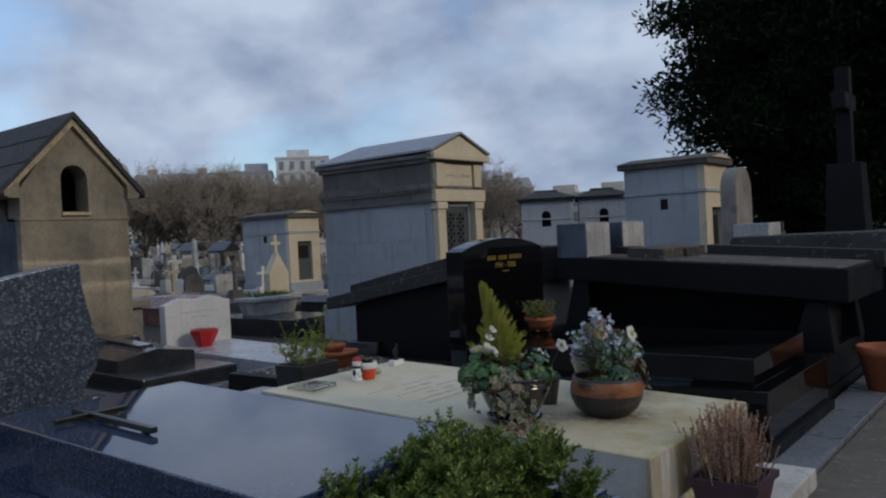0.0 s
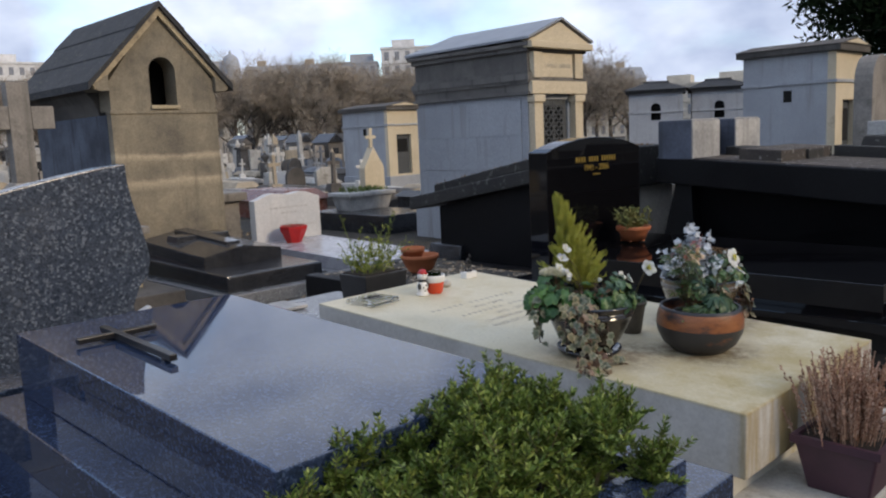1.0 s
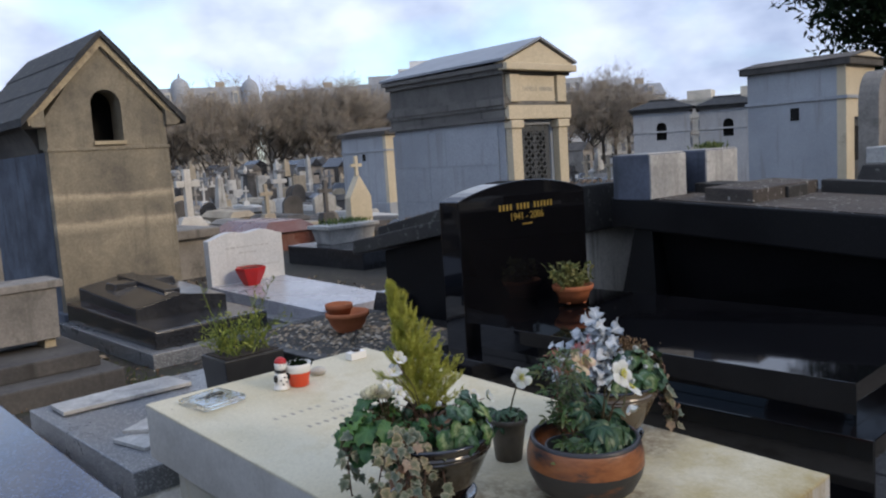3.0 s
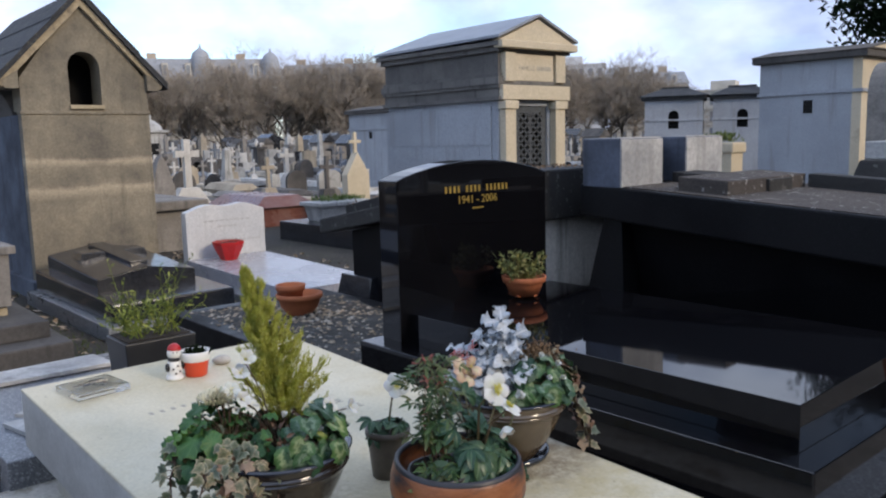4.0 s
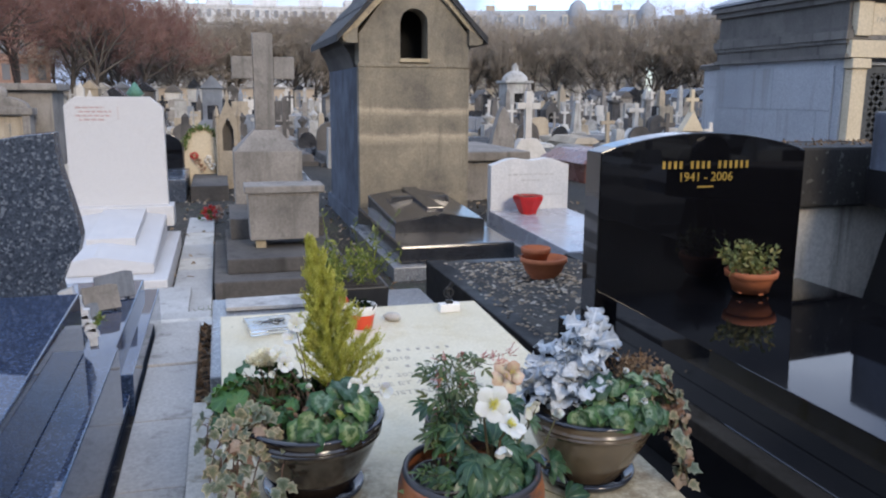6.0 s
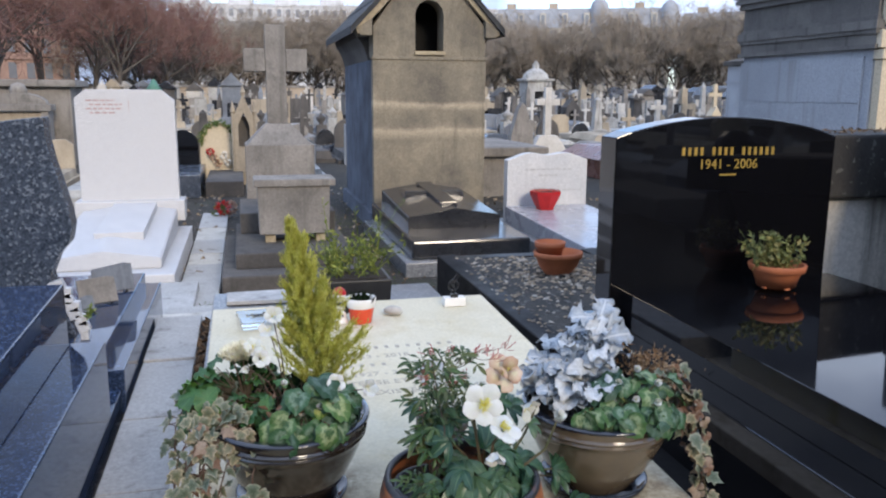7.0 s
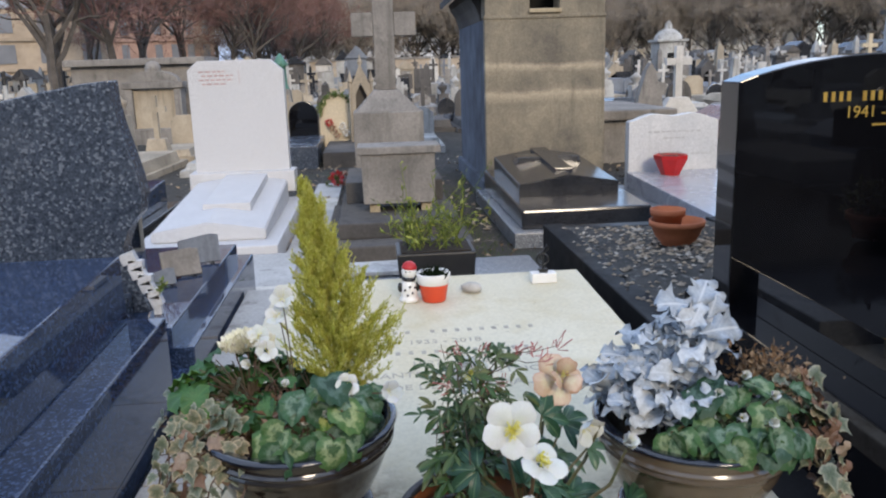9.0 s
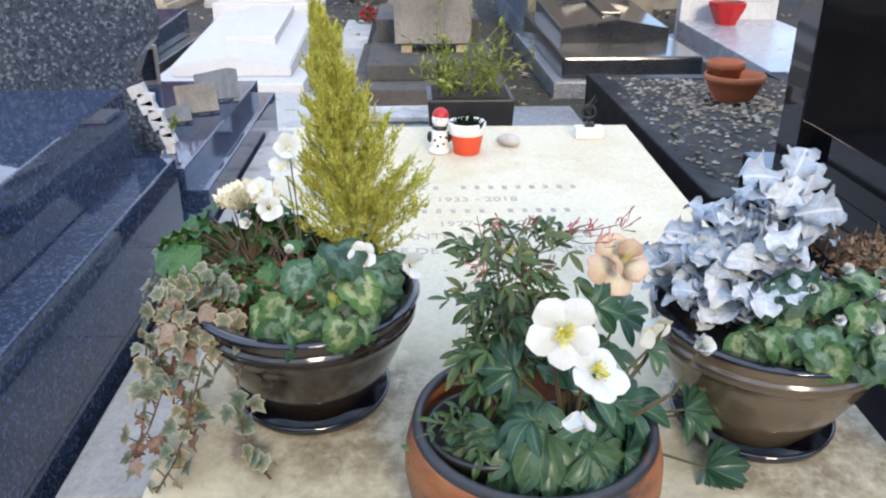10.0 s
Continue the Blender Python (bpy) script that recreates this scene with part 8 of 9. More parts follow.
def snowman():
    x, y = -3.005, 2.903
    z = slab_top(x)
    t = thing("snowman_figurine", (x, y, z), "small white ceramic snowman figurine with black dots and a red cap", "figurine")
    tip = Matrix.Rotation(-0.10, 4, "X")

    def body(profile, seg=28):
        bm = lathe(profile, (0, 0, 0), seg)
        bmesh.ops.transform(bm, verts=bm.verts, matrix=Matrix.Translation((x, y, z)))
        return bm

    def head(profile, seg=24):
        bm = lathe(profile, (0, 0, 0), seg)
        bmesh.ops.transform(bm, verts=bm.verts, matrix=Matrix.Translation((x, y, z + 0.068)) @ tip)
        return bm

    part("figurine", body([(0, 0), (0.027, 0), (0.030, 0.006), (0.027, 0.013), (0.0235, 0.017), (0.026, 0.034), (0.025, 0.050), (0.019, 0.064), (0.014, 0.072), (0, 0.074)]), WHITE_PAINT, t, smooth=True)
    part("head", head([(0, 0.0), (0.013, 0.003), (0.021, 0.014), (0.023, 0.025), (0.020, 0.037), (0.010, 0.045), (0, 0.047)]), WHITE_PAINT, t, smooth=True)
    part("cap", head([(0.0215, 0.033), (0.0235, 0.036), (0.0215, 0.041), (0.017, 0.049), (0.009, 0.055), (0, 0.056)]), RED_PLASTIC, t, "red cap", smooth=True)
    part("scarf", head([(0.016, -0.006), (0.021, -0.002), (0.0215, 0.004), (0.017, 0.008), (0.012, 0.004)]), BLACK_PAINT, t, "dark green scarf", smooth=True)
    for side in (-1, 1):  # stub arms held to the sides
        part("arm", sphere_at((x + 0.008, y + side * 0.026, z + 0.046), (0.009, 0.008, 0.016)), BLACK_PAINT, t, "dark mitten arm", smooth=True)
    for a, h, r in ((0.1, 0.050, 0.0255), (0.4, 0.030, 0.0255), (-0.5, 0.040, 0.0262), (0.75, 0.046, 0.0258), (-0.2, 0.024, 0.0248), (0.2, 0.096, 0.0222), (-0.35, 0.096, 0.0222)):
        big = 0.0038 if h < 0.09 else 0.0024
        part("dot", sphere_at((x + r * math.cos(a), y + r * math.sin(a), z + h), (big, big, big)), BLACK_PAINT, t)


def red_white_pot():
    x, y = -3.0, 2.978
    z = slab_top(x)
    t = thing("red_and_white_pot", (x, y, z), "small orange-red pot with a white rim and a dry tuft", "flower pot")
    body = part("body", lathe([(0, 0), (0.034, 0), (0.036, 0.004), (0.045, 0.055)], (x, y, z), 32), ORANGE_RED, t, smooth=True)
    part("rim", lathe([(0.0455, 0.054), (0.049, 0.058), (0.052, 0.085), (0.05, 0.088), (0.046, 0.086), (0.043, 0.07), (0, 0.068)], (x, y, z), 32), WHITE_PAINT, body, "white rim", smooth=True)
    h = Heap()
    rng = random.Random(81)
    for k in range(110):
        h.leaf((x + rng.gauss(0, 0.016), y + rng.gauss(0, 0.016), z + 0.068), Vector((rng.gauss(0, 0.7), rng.gauss(0, 0.7), 1)), unit(rng), rng.uniform(0.018, 0.05), 0.009)
    h.make("dry_tuft", YEW_LEAF, t, "dark dried-up tuft")


def stone_and_block():
    x, y = -3.055, 3.10
    z = slab_top(x)
    bm = bmesh.new()
    bmesh.ops.create_icosphere(bm, subdivisions=3, radius=1.0)
    for v in bm.verts:
        v.co *= 1 + 0.12 * noise.noise(v.co * 1.4)
    bmesh.ops.transform(bm, verts=bm.verts, matrix=pose(x, y, z + 0.016, 0, 0, 70) @ Matrix.Diagonal((0.034, 0.023, 0.018, 1)))
    ob = part("pebble", bm, FIELD_WHITE, smooth=True)
    tagged(ob, "smooth cream beach pebble on the slab", "pebble")
    x, y = -3.125, 3.34
    z = slab_top(x)
    t = thing("clef_ornament", (x, y, z), "small white block with a dark metal treble clef on it", "ornament")
    part("block", box(x - 0.022, x + 0.022, y - 0.04, y + 0.04, z, z + 0.032, bevel=0.003), WHITE_PAINT, t)
    part("collar", box(x - 0.012, x + 0.012, y - 0.013, y + 0.013, z + 0.032, z + 0.044), BLACK_PAINT, t)
    h = Heap()
    pts = []
    for k in range(30):
        a = k / 29 * 9.2
        r = 0.024 * (1 - k / 44)
        pts.append((x, y + r * math.cos(a + 1.57), z + 0.072 + r * math.sin(a + 1.57) + 0.0003 * k))
    h.tube(pts, 0.0035, 5)
    h.tube([(x, y, z + 0.04), (x, y - 0.002, z + 0.10), (x, y + 0.012, z + 0.122), (x, y + 0.018, z + 0.108), (x, y - 0.006, z + 0.085)], 0.0033, 5)
    h.make("clef", BLACK_PAINT, t, "dark metal scroll", smooth=True)


def glass_plaque():
    x, y = -3.07, 2.655
    z = slab_top(x)
    t = thing("clear_acrylic_plaque", (x, y, z), "clear acrylic plaque lying flat with faint blue drawing", "plaque")
    ob = part("plate", box(-0.085, 0.085, -0.085, 0.085, 0.0, 0.022, bevel=0.004), GLASS, t, local=True)
    ob.matrix_local = Matrix.Rotation(0.12, 4, "Z")
    h = Heap()
    rng = random.Random(85)
    p = Vector((x, y, z + 0.0235))
    for k in range(5):
        pts = [p + Vector((rng.uniform(-0.05, 0.05), rng.uniform(-0.06, 0.06), 0)) for _ in range(4)]
        h.tube(pts, 0.0014, 3)
    h.make("drawing", BLUE_RIM, t, "thin blue drawn lines")


def heather_pot():
    x, y, z = -1.09, 2.83, 0.2
    t = thing("heather_planter", (x, y, z), "purple plastic square planter with faded brown-pink heather", "flower pot")
    part("planter", hexa([(x - 0.085, y - 0.085, z), (x + 0.085, y - 0.085, z), (x + 0.085, y + 0.085, z), (x - 0.085, y + 0.085, z), (x - 0.115, y - 0.115, z + 0.15), (x + 0.115, y - 0.115, z + 0.15), (x + 0.115, y + 0.115, z + 0.15), (x - 0.115, y + 0.115, z + 0.15)], 0.008), PURPLE_PLASTIC, t)
    bm = bmesh.new()
    for a in ((-0.124, -0.108, -0.124, 0.124), (0.108, 0.124, -0.124, 0.124), (-0.108, 0.108, -0.124, -0.108), (-0.108, 0.108, 0.108, 0.124)):
        add_box(bm, x + a[0], x + a[1], y + a[2], y + a[3], z + 0.145, z + 0.168)
    part("rim", bm, PURPLE_PLASTIC, t)
    part("soil", box(x - 0.108, x + 0.108, y - 0.108, y + 0.108, z + 0.13, z + 0.157), SOIL, t)
    rng = random.Random(91)
    h = Heap()
    for k in range(210):
        b = Vector((x + rng.gauss(0, 0.045), y + rng.gauss(0, 0.045), z + 0.155))
        d = Vector((rng.gauss(0, 0.10) + (b.x - x) * 3.0, rng.gauss(0, 0.10) + (b.y - y) * 3.0, 1)).normalized()
        ln = rng.uniform(0.13, 0.26) * (1.1 - 2.2 * math.hypot(b.x - x, b.y - y))
        tip = b + d * ln
        h.tube([b, tip], [0.0016, 0.001], 3)
        for j in range(44):
            g = 0.25 + 0.75 * j / 44
            p = b.lerp(tip, g)
            h.leaf(p, d * 1.1 + unit(rng), unit(rng), rng.uniform(0.008, 0.014) * (1.1 - 0.4 * g), rng.uniform(0.005, 0.008))
    h.make("heather", HEATHER, t, "faded heather spikes")


def shrub():
    t = thing("hebe_shrub", (-1.5, 1.62, 0.49), "bushy bright green shrub growing in a granite trough", "shrub")
    rng = random.Random(95)
    h, st = Heap(), Heap()
    heads = [(-1.53 + 0.13 * (q % 3) + rng.gauss(0, 0.02), 1.31 + 0.068 * (q // 3) + rng.gauss(0, 0.02)) for q in range(27)]
    low = [(-1.27 + rng.gauss(0, 0.025), 1.36 + 0.07 * q) for q in range(8)] + [(-1.40, 1.87), (-1.48, 1.88)]
    for hx, hy in heads + low:  # rounded heads of upright shoots, taller towards the far end
        cx, cy = (hx + 1.40) / 0.18, (hy - 1.60) / 0.30
        lift = max(0.05, 0.125 + 0.055 * cy - 0.02 * cx * cx + rng.uniform(-0.03, 0.035))
        if (hx, hy) in low:
            lift = 0.035 + 0.03 * max(cy, 0)
        b = Vector((hx, hy, 0.49))
        crown = b + Vector((cx * 0.05 - 0.02, cy * 0.035, lift))
        st.tube([b, b.lerp(crown, 0.5), crown], [0.006, 0.005, 0.004], 4)
        for k in range(30):
            d = Vector((rng.gauss(0, 0.62), rng.gauss(0, 0.62), 1.0 if k % 4 else 0.15)).normalized()
            foot = crown + unit(rng) * 0.02 - Vector((0, 0, 0.02))
            tip = foot + d * rng.uniform(0.06, 0.09) + Vector((0, 0, rng.uniform(0.015, 0.045) if k % 9 == 0 else 0))
            st.tube([foot, tip], [0.002, 0.0011], 3)
            n = 11
            for j in range(n):
                g = j / (n - 1)
                a = j * 0.78 + k
                for q in (0, 1.571, 3.142, 4.712):
                    o = Vector((math.cos(a + q), math.sin(a + q), 0.15)) + d * (0.35 + 0.9 * g ** 3)
                    h.leaf(foot.lerp(tip, g), o + unit(rng) * 0.12, unit(rng), rng.uniform(0.019, 0.028) * (1.1 - 0.35 * g), rng.uniform(0.0052, 0.0075), 0.15)
    tagged(st.make("stem_tangle", STEM, t), kind="stuff")
    h.make("foliage", BUSH_LEAF, t)


def black_slab_pot():
    x, y, z = -2.90, 4.53, 0.617
    t = thing("terracotta_pot", (x, y, z), "terracotta pot with an olive-green leafy plant on black granite", "flower pot")
    pot = part("pot", lathe([(0, 0.004), (0.062, 0.004), (0.066, 0.0), (0.088, 0.06)], (x, y, z), 36), TERRACOTTA, t, smooth=True)
    part("rim", lathe([(0.088, 0.058), (0.099, 0.062), (0.104, 0.085), (0.099, 0.088), (0.09, 0.085), (0.088, 0.07), (0, 0.068)], (x, y, z), 36), TERRACOTTA, pot, smooth=True)
    for a in range(5):
        part("pot_foot", box(x + 0.06 * math.cos(a * 1.257) - 0.01, x + 0.06 * math.cos(a * 1.257) + 0.01, y + 0.06 * math.sin(a * 1.257) - 0.01, y + 0.06 * math.sin(a * 1.257) + 0.01, z - 0.001, z + 0.006), TERRACOTTA, pot)
    h = Heap()
    rng = random.Random(101)
    for k in range(46):
        b = Vector((x + rng.gauss(0, 0.03), y + rng.gauss(0, 0.04), z + 0.07))
        d = Vector((rng.gauss(0, 0.5), rng.gauss(0, 0.6), 1)).normalized()
        tip = b + d * rng.uniform(0.06, 0.14)
        h.tube([b, tip], [0.002, 0.0015], 3)
        for j in range(12):
            h.leaf(b.lerp(tip, 0.35 + 0.65 * j / 11), d * 0.5 + unit(rng), unit(rng), rng.uniform(0.018, 0.032), rng.uniform(0.012, 0.018))
    for k in range(16):
        b = Vector((x - 0.03 + rng.gauss(0, 0.02), y - 0.03 + rng.gauss(0, 0.02), z + 0.1))
        h.tube([b, b + Vector((rng.gauss(0, 0.03), rng.gauss(0, 0.03), 0.1))], [0.001, 0.0006], 3)
    h.make("plant", SUCCULENT, t, "olive-green leafy plant")


def clay_pots():
    x, y, z = -4.62, 4.36, 0.295
    t = thing("terracotta_bowl", (x, y, z), "wide terracotta bowl on the gravel grave", "flower pot", "terracotta pots on the gravel")
    part("bowl", lathe([(0, 0), (0.075, 0), (0.08, 0.01), (0.112, 0.05), (0.13, 0.10), (0.14, 0.102), (0.142, 0.13), (0.132, 0.132), (0.122, 0.10), (0, 0.045)], (x, y, z), 36), TERRACOTTA, t, smooth=True)
    x, y, z = -4.65, 4.32, 0.345
    t = thing("terracotta_pot", (x, y, z), "smaller terracotta pot standing inside a clay bowl", "flower pot", "terracotta pots on the gravel")
    part("pot", lathe([(0, 0), (0.06, 0), (0.076, 0.10), (0.088, 0.102), (0.09, 0.135), (0.082, 0.137), (0.075, 0.09), (0, 0.02)], (x, y, z), 36), TERRACOTTA, t, smooth=True)


def black_planter():
    t = thing("black_trough_planter", (-3.5, 3.02, 0.3), "black plastic trough with a straggling green plant", "planter")
    part("trough", hexa([(-3.6, 2.90, 0.3), (-3.42, 2.90, 0.3), (-3.42, 3.14, 0.3), (-3.6, 3.14, 0.3), (-3.62, 2.88, 0.60), (-3.40, 2.88, 0.60), (-3.40, 3.16, 0.60), (-3.62, 3.16, 0.60)], 0.006), BLACK_PLASTIC, t)
    part("soil", box(-3.605, -3.415, 2.895, 3.145, 0.585, 0.604), SOIL, t)
    h = Heap()
    rng = random.Random(111)
    for k in range(64):
        b = Vector((rng.uniform(-3.58, -3.44), rng.uniform(2.92, 3.12), 0.6))
        d = Vector((rng.gauss(0, 0.5), rng.gauss(0, 0.6), 1)).normalized()
        ln = rng.uniform(0.14, 0.36 if k % 4 == 0 else 0.20)
        tip = b + d * ln + Vector((rng.gauss(0, 0.03), rng.gauss(0, 0.03), -0.3 * ln * (1 - d.z)))
        mid = b.lerp(tip, 0.5) + Vector((rng.gauss(0, 0.012), rng.gauss(0, 0.012), 0.015))
        h.tube([b, mid, tip], [0.002, 0.0016, 0.001], 3)
        for j in range(8):
            g = 0.2 + 0.8 * j / 7
            h.leaf(b.lerp(mid, g * 2) if g < 0.5 else mid.lerp(tip, g * 2 - 1), d * 0.6 + unit(rng), unit(rng), rng.uniform(0.018, 0.036), rng.uniform(0.006, 0.011))
    h.make("plant", STRAGGLY, t, "straggling yellow-green plant")


left_pot()
right_pot()
bowl_pot()
small_pot()
snowman()
red_white_pot()
stone_and_block()
glass_plaque()
heather_pot()
shrub()
black_slab_pot()
clay_pots()
black_planter()


# ---- the cemetery beyond, trees and town ----
def field_kinds():
    """One of each kind of tomb, to be copied over the field; with its share and the row from which it may stand."""
    made = []

    def start(name, label, cat):
        return thing(name, (0, 0, 0), label, cat, "tombs of the field")

    def slab(t, m, w=0.8, l=1.75, h=0.24):
        part("slab", box(-0.1, l, -w / 2, w / 2, 0.1, h, top=(0.03, -0.06, 0.04, -0.04), bevel=0.012), m, t)
        part("base", box(-0.3, l + 0.08, -w / 2 - 0.08, w / 2 + 0.08, -0.05, 0.1), m, t)

    stones = ((FIELD_PALE, "pale"), (GREY_STONE, "grey"), (FIELD_CREAM, "cream"), (DARK_GRANITE, "dark granite"), (FIELD_BLUE, "blue-grey"), (FIELD_SOOT, "sooty"))
    for k, (m, col) in enumerate(stones):
        t = start("headstone_tomb", f"{col} stone tomb slab with a low headstone", "tomb")
        slab(t, m)
        h = (0.78, 0.62, 0.85, 0.7, 0.74, 0.9)[k]
        outline = arch(-0.33, 0.33, 0.0, h, 8) if k % 2 else [(-0.36, 0), (0.36, 0), (0.36, h - 0.12), (0.2, h), (-0.2, h), (-0.36, h - 0.12)]
        part("headstone", prism(outline, "x", -0.24, -0.12, 0.01), m, t)
        made.append((t, 3, 0))
        t = start("flat_tomb", f"low {col} stone tomb with a sloping-edged lid", "tomb")
        part("body", box(-0.25, 1.7, -0.42, 0.42, -0.05, 0.3, bevel=0.012), m, t)
        part("lid", box(-0.32, 1.78, -0.48, 0.48, 0.3, 0.46, top=(0.14, -0.14, 0.2, -0.2), bevel=0.01), m, t)
        made.append((t, 2.2, 0))
    for m, col in ((FIELD_WHITE, "white"),) + stones[:3] + stones[5:]:
        t = start("cross_tomb", f"{col} stone tomb with a slim cross on a block", "tomb")
        slab(t, m, h=0.28)
        part("block", box(-0.36, -0.04, -0.24, 0.24, 0.1, 0.48, top=(0.07, -0.07, 0.08, -0.08), bevel=0.01), m, t)
        part("shaft", box(-0.24, -0.16, -0.045, 0.045, 0.48, 1.22), m, t)
        part("arm", box(-0.238, -0.162, -0.2, 0.2, 0.93, 1.02), m, t)
        made.append((t, 2.4, 1))
    for m, col in (stones[0], stones[2], stones[5]):
        t = start("obelisk_tomb", f"{col} stone obelisk on a block", "monument")
        part("base", box(-0.32, 0.32, -0.32, 0.32, -0.05, 0.34, bevel=0.015), m, t)
        part("obelisk", box(-0.17, 0.17, -0.17, 0.17, 0.34, 1.32, top=(0.07, -0.07, 0.07, -0.07)), m, t)
        part("tip", box(-0.1, 0.1, -0.1, 0.1, 1.32, 1.42, top=(0.095, -0.095, 0.095, -0.095)), m, t)
        made.append((t, 0.8, 3))
        t = start("urn_tomb", f"{col} stone pillar with a carved urn", "monument")
        part("pillar", box(-0.2, 0.2, -0.2, 0.2, -0.05, 0.8, top=(0.03, -0.03, 0.03, -0.03), bevel=0.012), m, t)
        part("urn", lathe([(0.08, 0.8), (0.06, 0.86), (0.16, 1.0), (0.17, 1.08), (0.08, 1.13), (0.03, 1.22), (0, 1.24)], (0, 0, 0), 12), m, t, smooth=True)
        made.append((t, 0.8, 2))
        t = start("niche_tomb", f"{col} stone gabled niche tomb", "monument")
        out = [(-0.3, -0.05), (0.3, -0.05), (0.3, 0.95), (0, 1.3), (-0.3, 0.95)]
        part("front", holed(out, arch(-0.17, 0.17, 0.12, 0.82, 6), "x", 0.1, 0.25), m, t)
        part("core", prism(out, "x", -0.4, 0.02), m, t)
        part("dark_recess", box(0.03, 0.09, -0.22, 0.22, 0.0, 0.86), BLACK_VOID, t)
        part("finial", box(-0.03, 0.03, -0.03, 0.03, 1.26, 1.5), m, t)
        made.append((t, 0.25, 4))
    return made


def near_field():
    """Rows of tombs, clear of the places taken by those built one by one."""
    taken = [(-9.0, -6.0, -0.4, 6.6), (-12.0, -8.9, 3.6, 5.6), (-9.6, -6.0, 7.9, 10.0), (-14.2, -11.4, 5, 7.2), (-15.5, -13, 8.5, 10.2), (-17.5, -16, 8, 10), (-20.6, -17.4, 15.2, 17), (-24.4, -23.6, 15, 16.2), (-13.0, -8.4, 16.2, 21.2), (-5, -2, 7, 13), (-7.4, -5, 14.2, 16.2), (-7, -5, 24.6, 26.6), (-11.8, -9.4, 8, 10), (-12.8, -12, 9.7, 10.7), (-8.4, -5.6, 2.2, 3.7), (-14.6, -12.2, 1.3, 2.9), (-19.8, -17.4, -3.5, -0.6), (-22.4, -21.6, 0, 1), (-12.3, -9.2, 1.4, 3.3)]
    kinds = field_kinds()
    rng = random.Random(21)
    spots = []
    for i in range(11):
        x = -11.15 - 2.05 * i
        y = -9.0 - 0.25 * i
        while y < 22 + i * 1.1:
            y += rng.uniform(0.92, 1.2)
            if rng.random() < 0.06:
                y += 0.7
            spots.append((x + rng.uniform(-0.2, 0.2), y, i))
    for i in range(7):
        y = 16.5 + 2.2 * i
        x = -17.0 - i
        while x < 2.0:
            x += rng.uniform(1.3, 1.9)
            spots.append((x, y + rng.uniform(-0.15, 0.15), 5))
    spots.sort(key=lambda p: (abs(math.atan2(p[1] - 2.5, -p[0]) - 0.45) > 1.0, -p[0]))
    count = 0
    for x, y, row in spots:
        if any(a - 1.85 < x < b + 0.4 and c - 0.5 < y < d + 0.5 for a, b, c, d in taken) or count >= 440:
            continue
        ok = [k for k in kinds if k[2] <= row]
        k = rng.choices(ok, [w for _, w, _ in ok])[0]
        s = rng.uniform(0.72, 1.02)
        ob = copy_thing(k[0], pose(x, y, ground_z(x), rng.uniform(-2, 2), rng.uniform(-2, 2), rng.uniform(-4, 4)))
        ob.scale = (s, s * rng.uniform(0.85, 1.08), s * rng.uniform(0.8, 1.15))
        count += 1
    # on the other side of the path, behind the walker
    for i in range(5):
        y = -4.0
        while y < 12:
            y += rng.uniform(1.0, 1.35)
            ok = [k for k in kinds if k[2] <= 2]
            k = rng.choices(ok, [w for _, w, _ in ok])[0]
            x = 2.6 + 2.3 * i + rng.uniform(-0.1, 0.1)
            copy_thing(k[0], pose(x, y, 0.1, 0, 0, 180 + rng.uniform(-3, 3)))
    for n, (t, _, _) in enumerate(kinds):
        t.matrix_basis = pose(-33.2, -16 + 1.3 * n, ground_z(-30), 0, 0, 0)


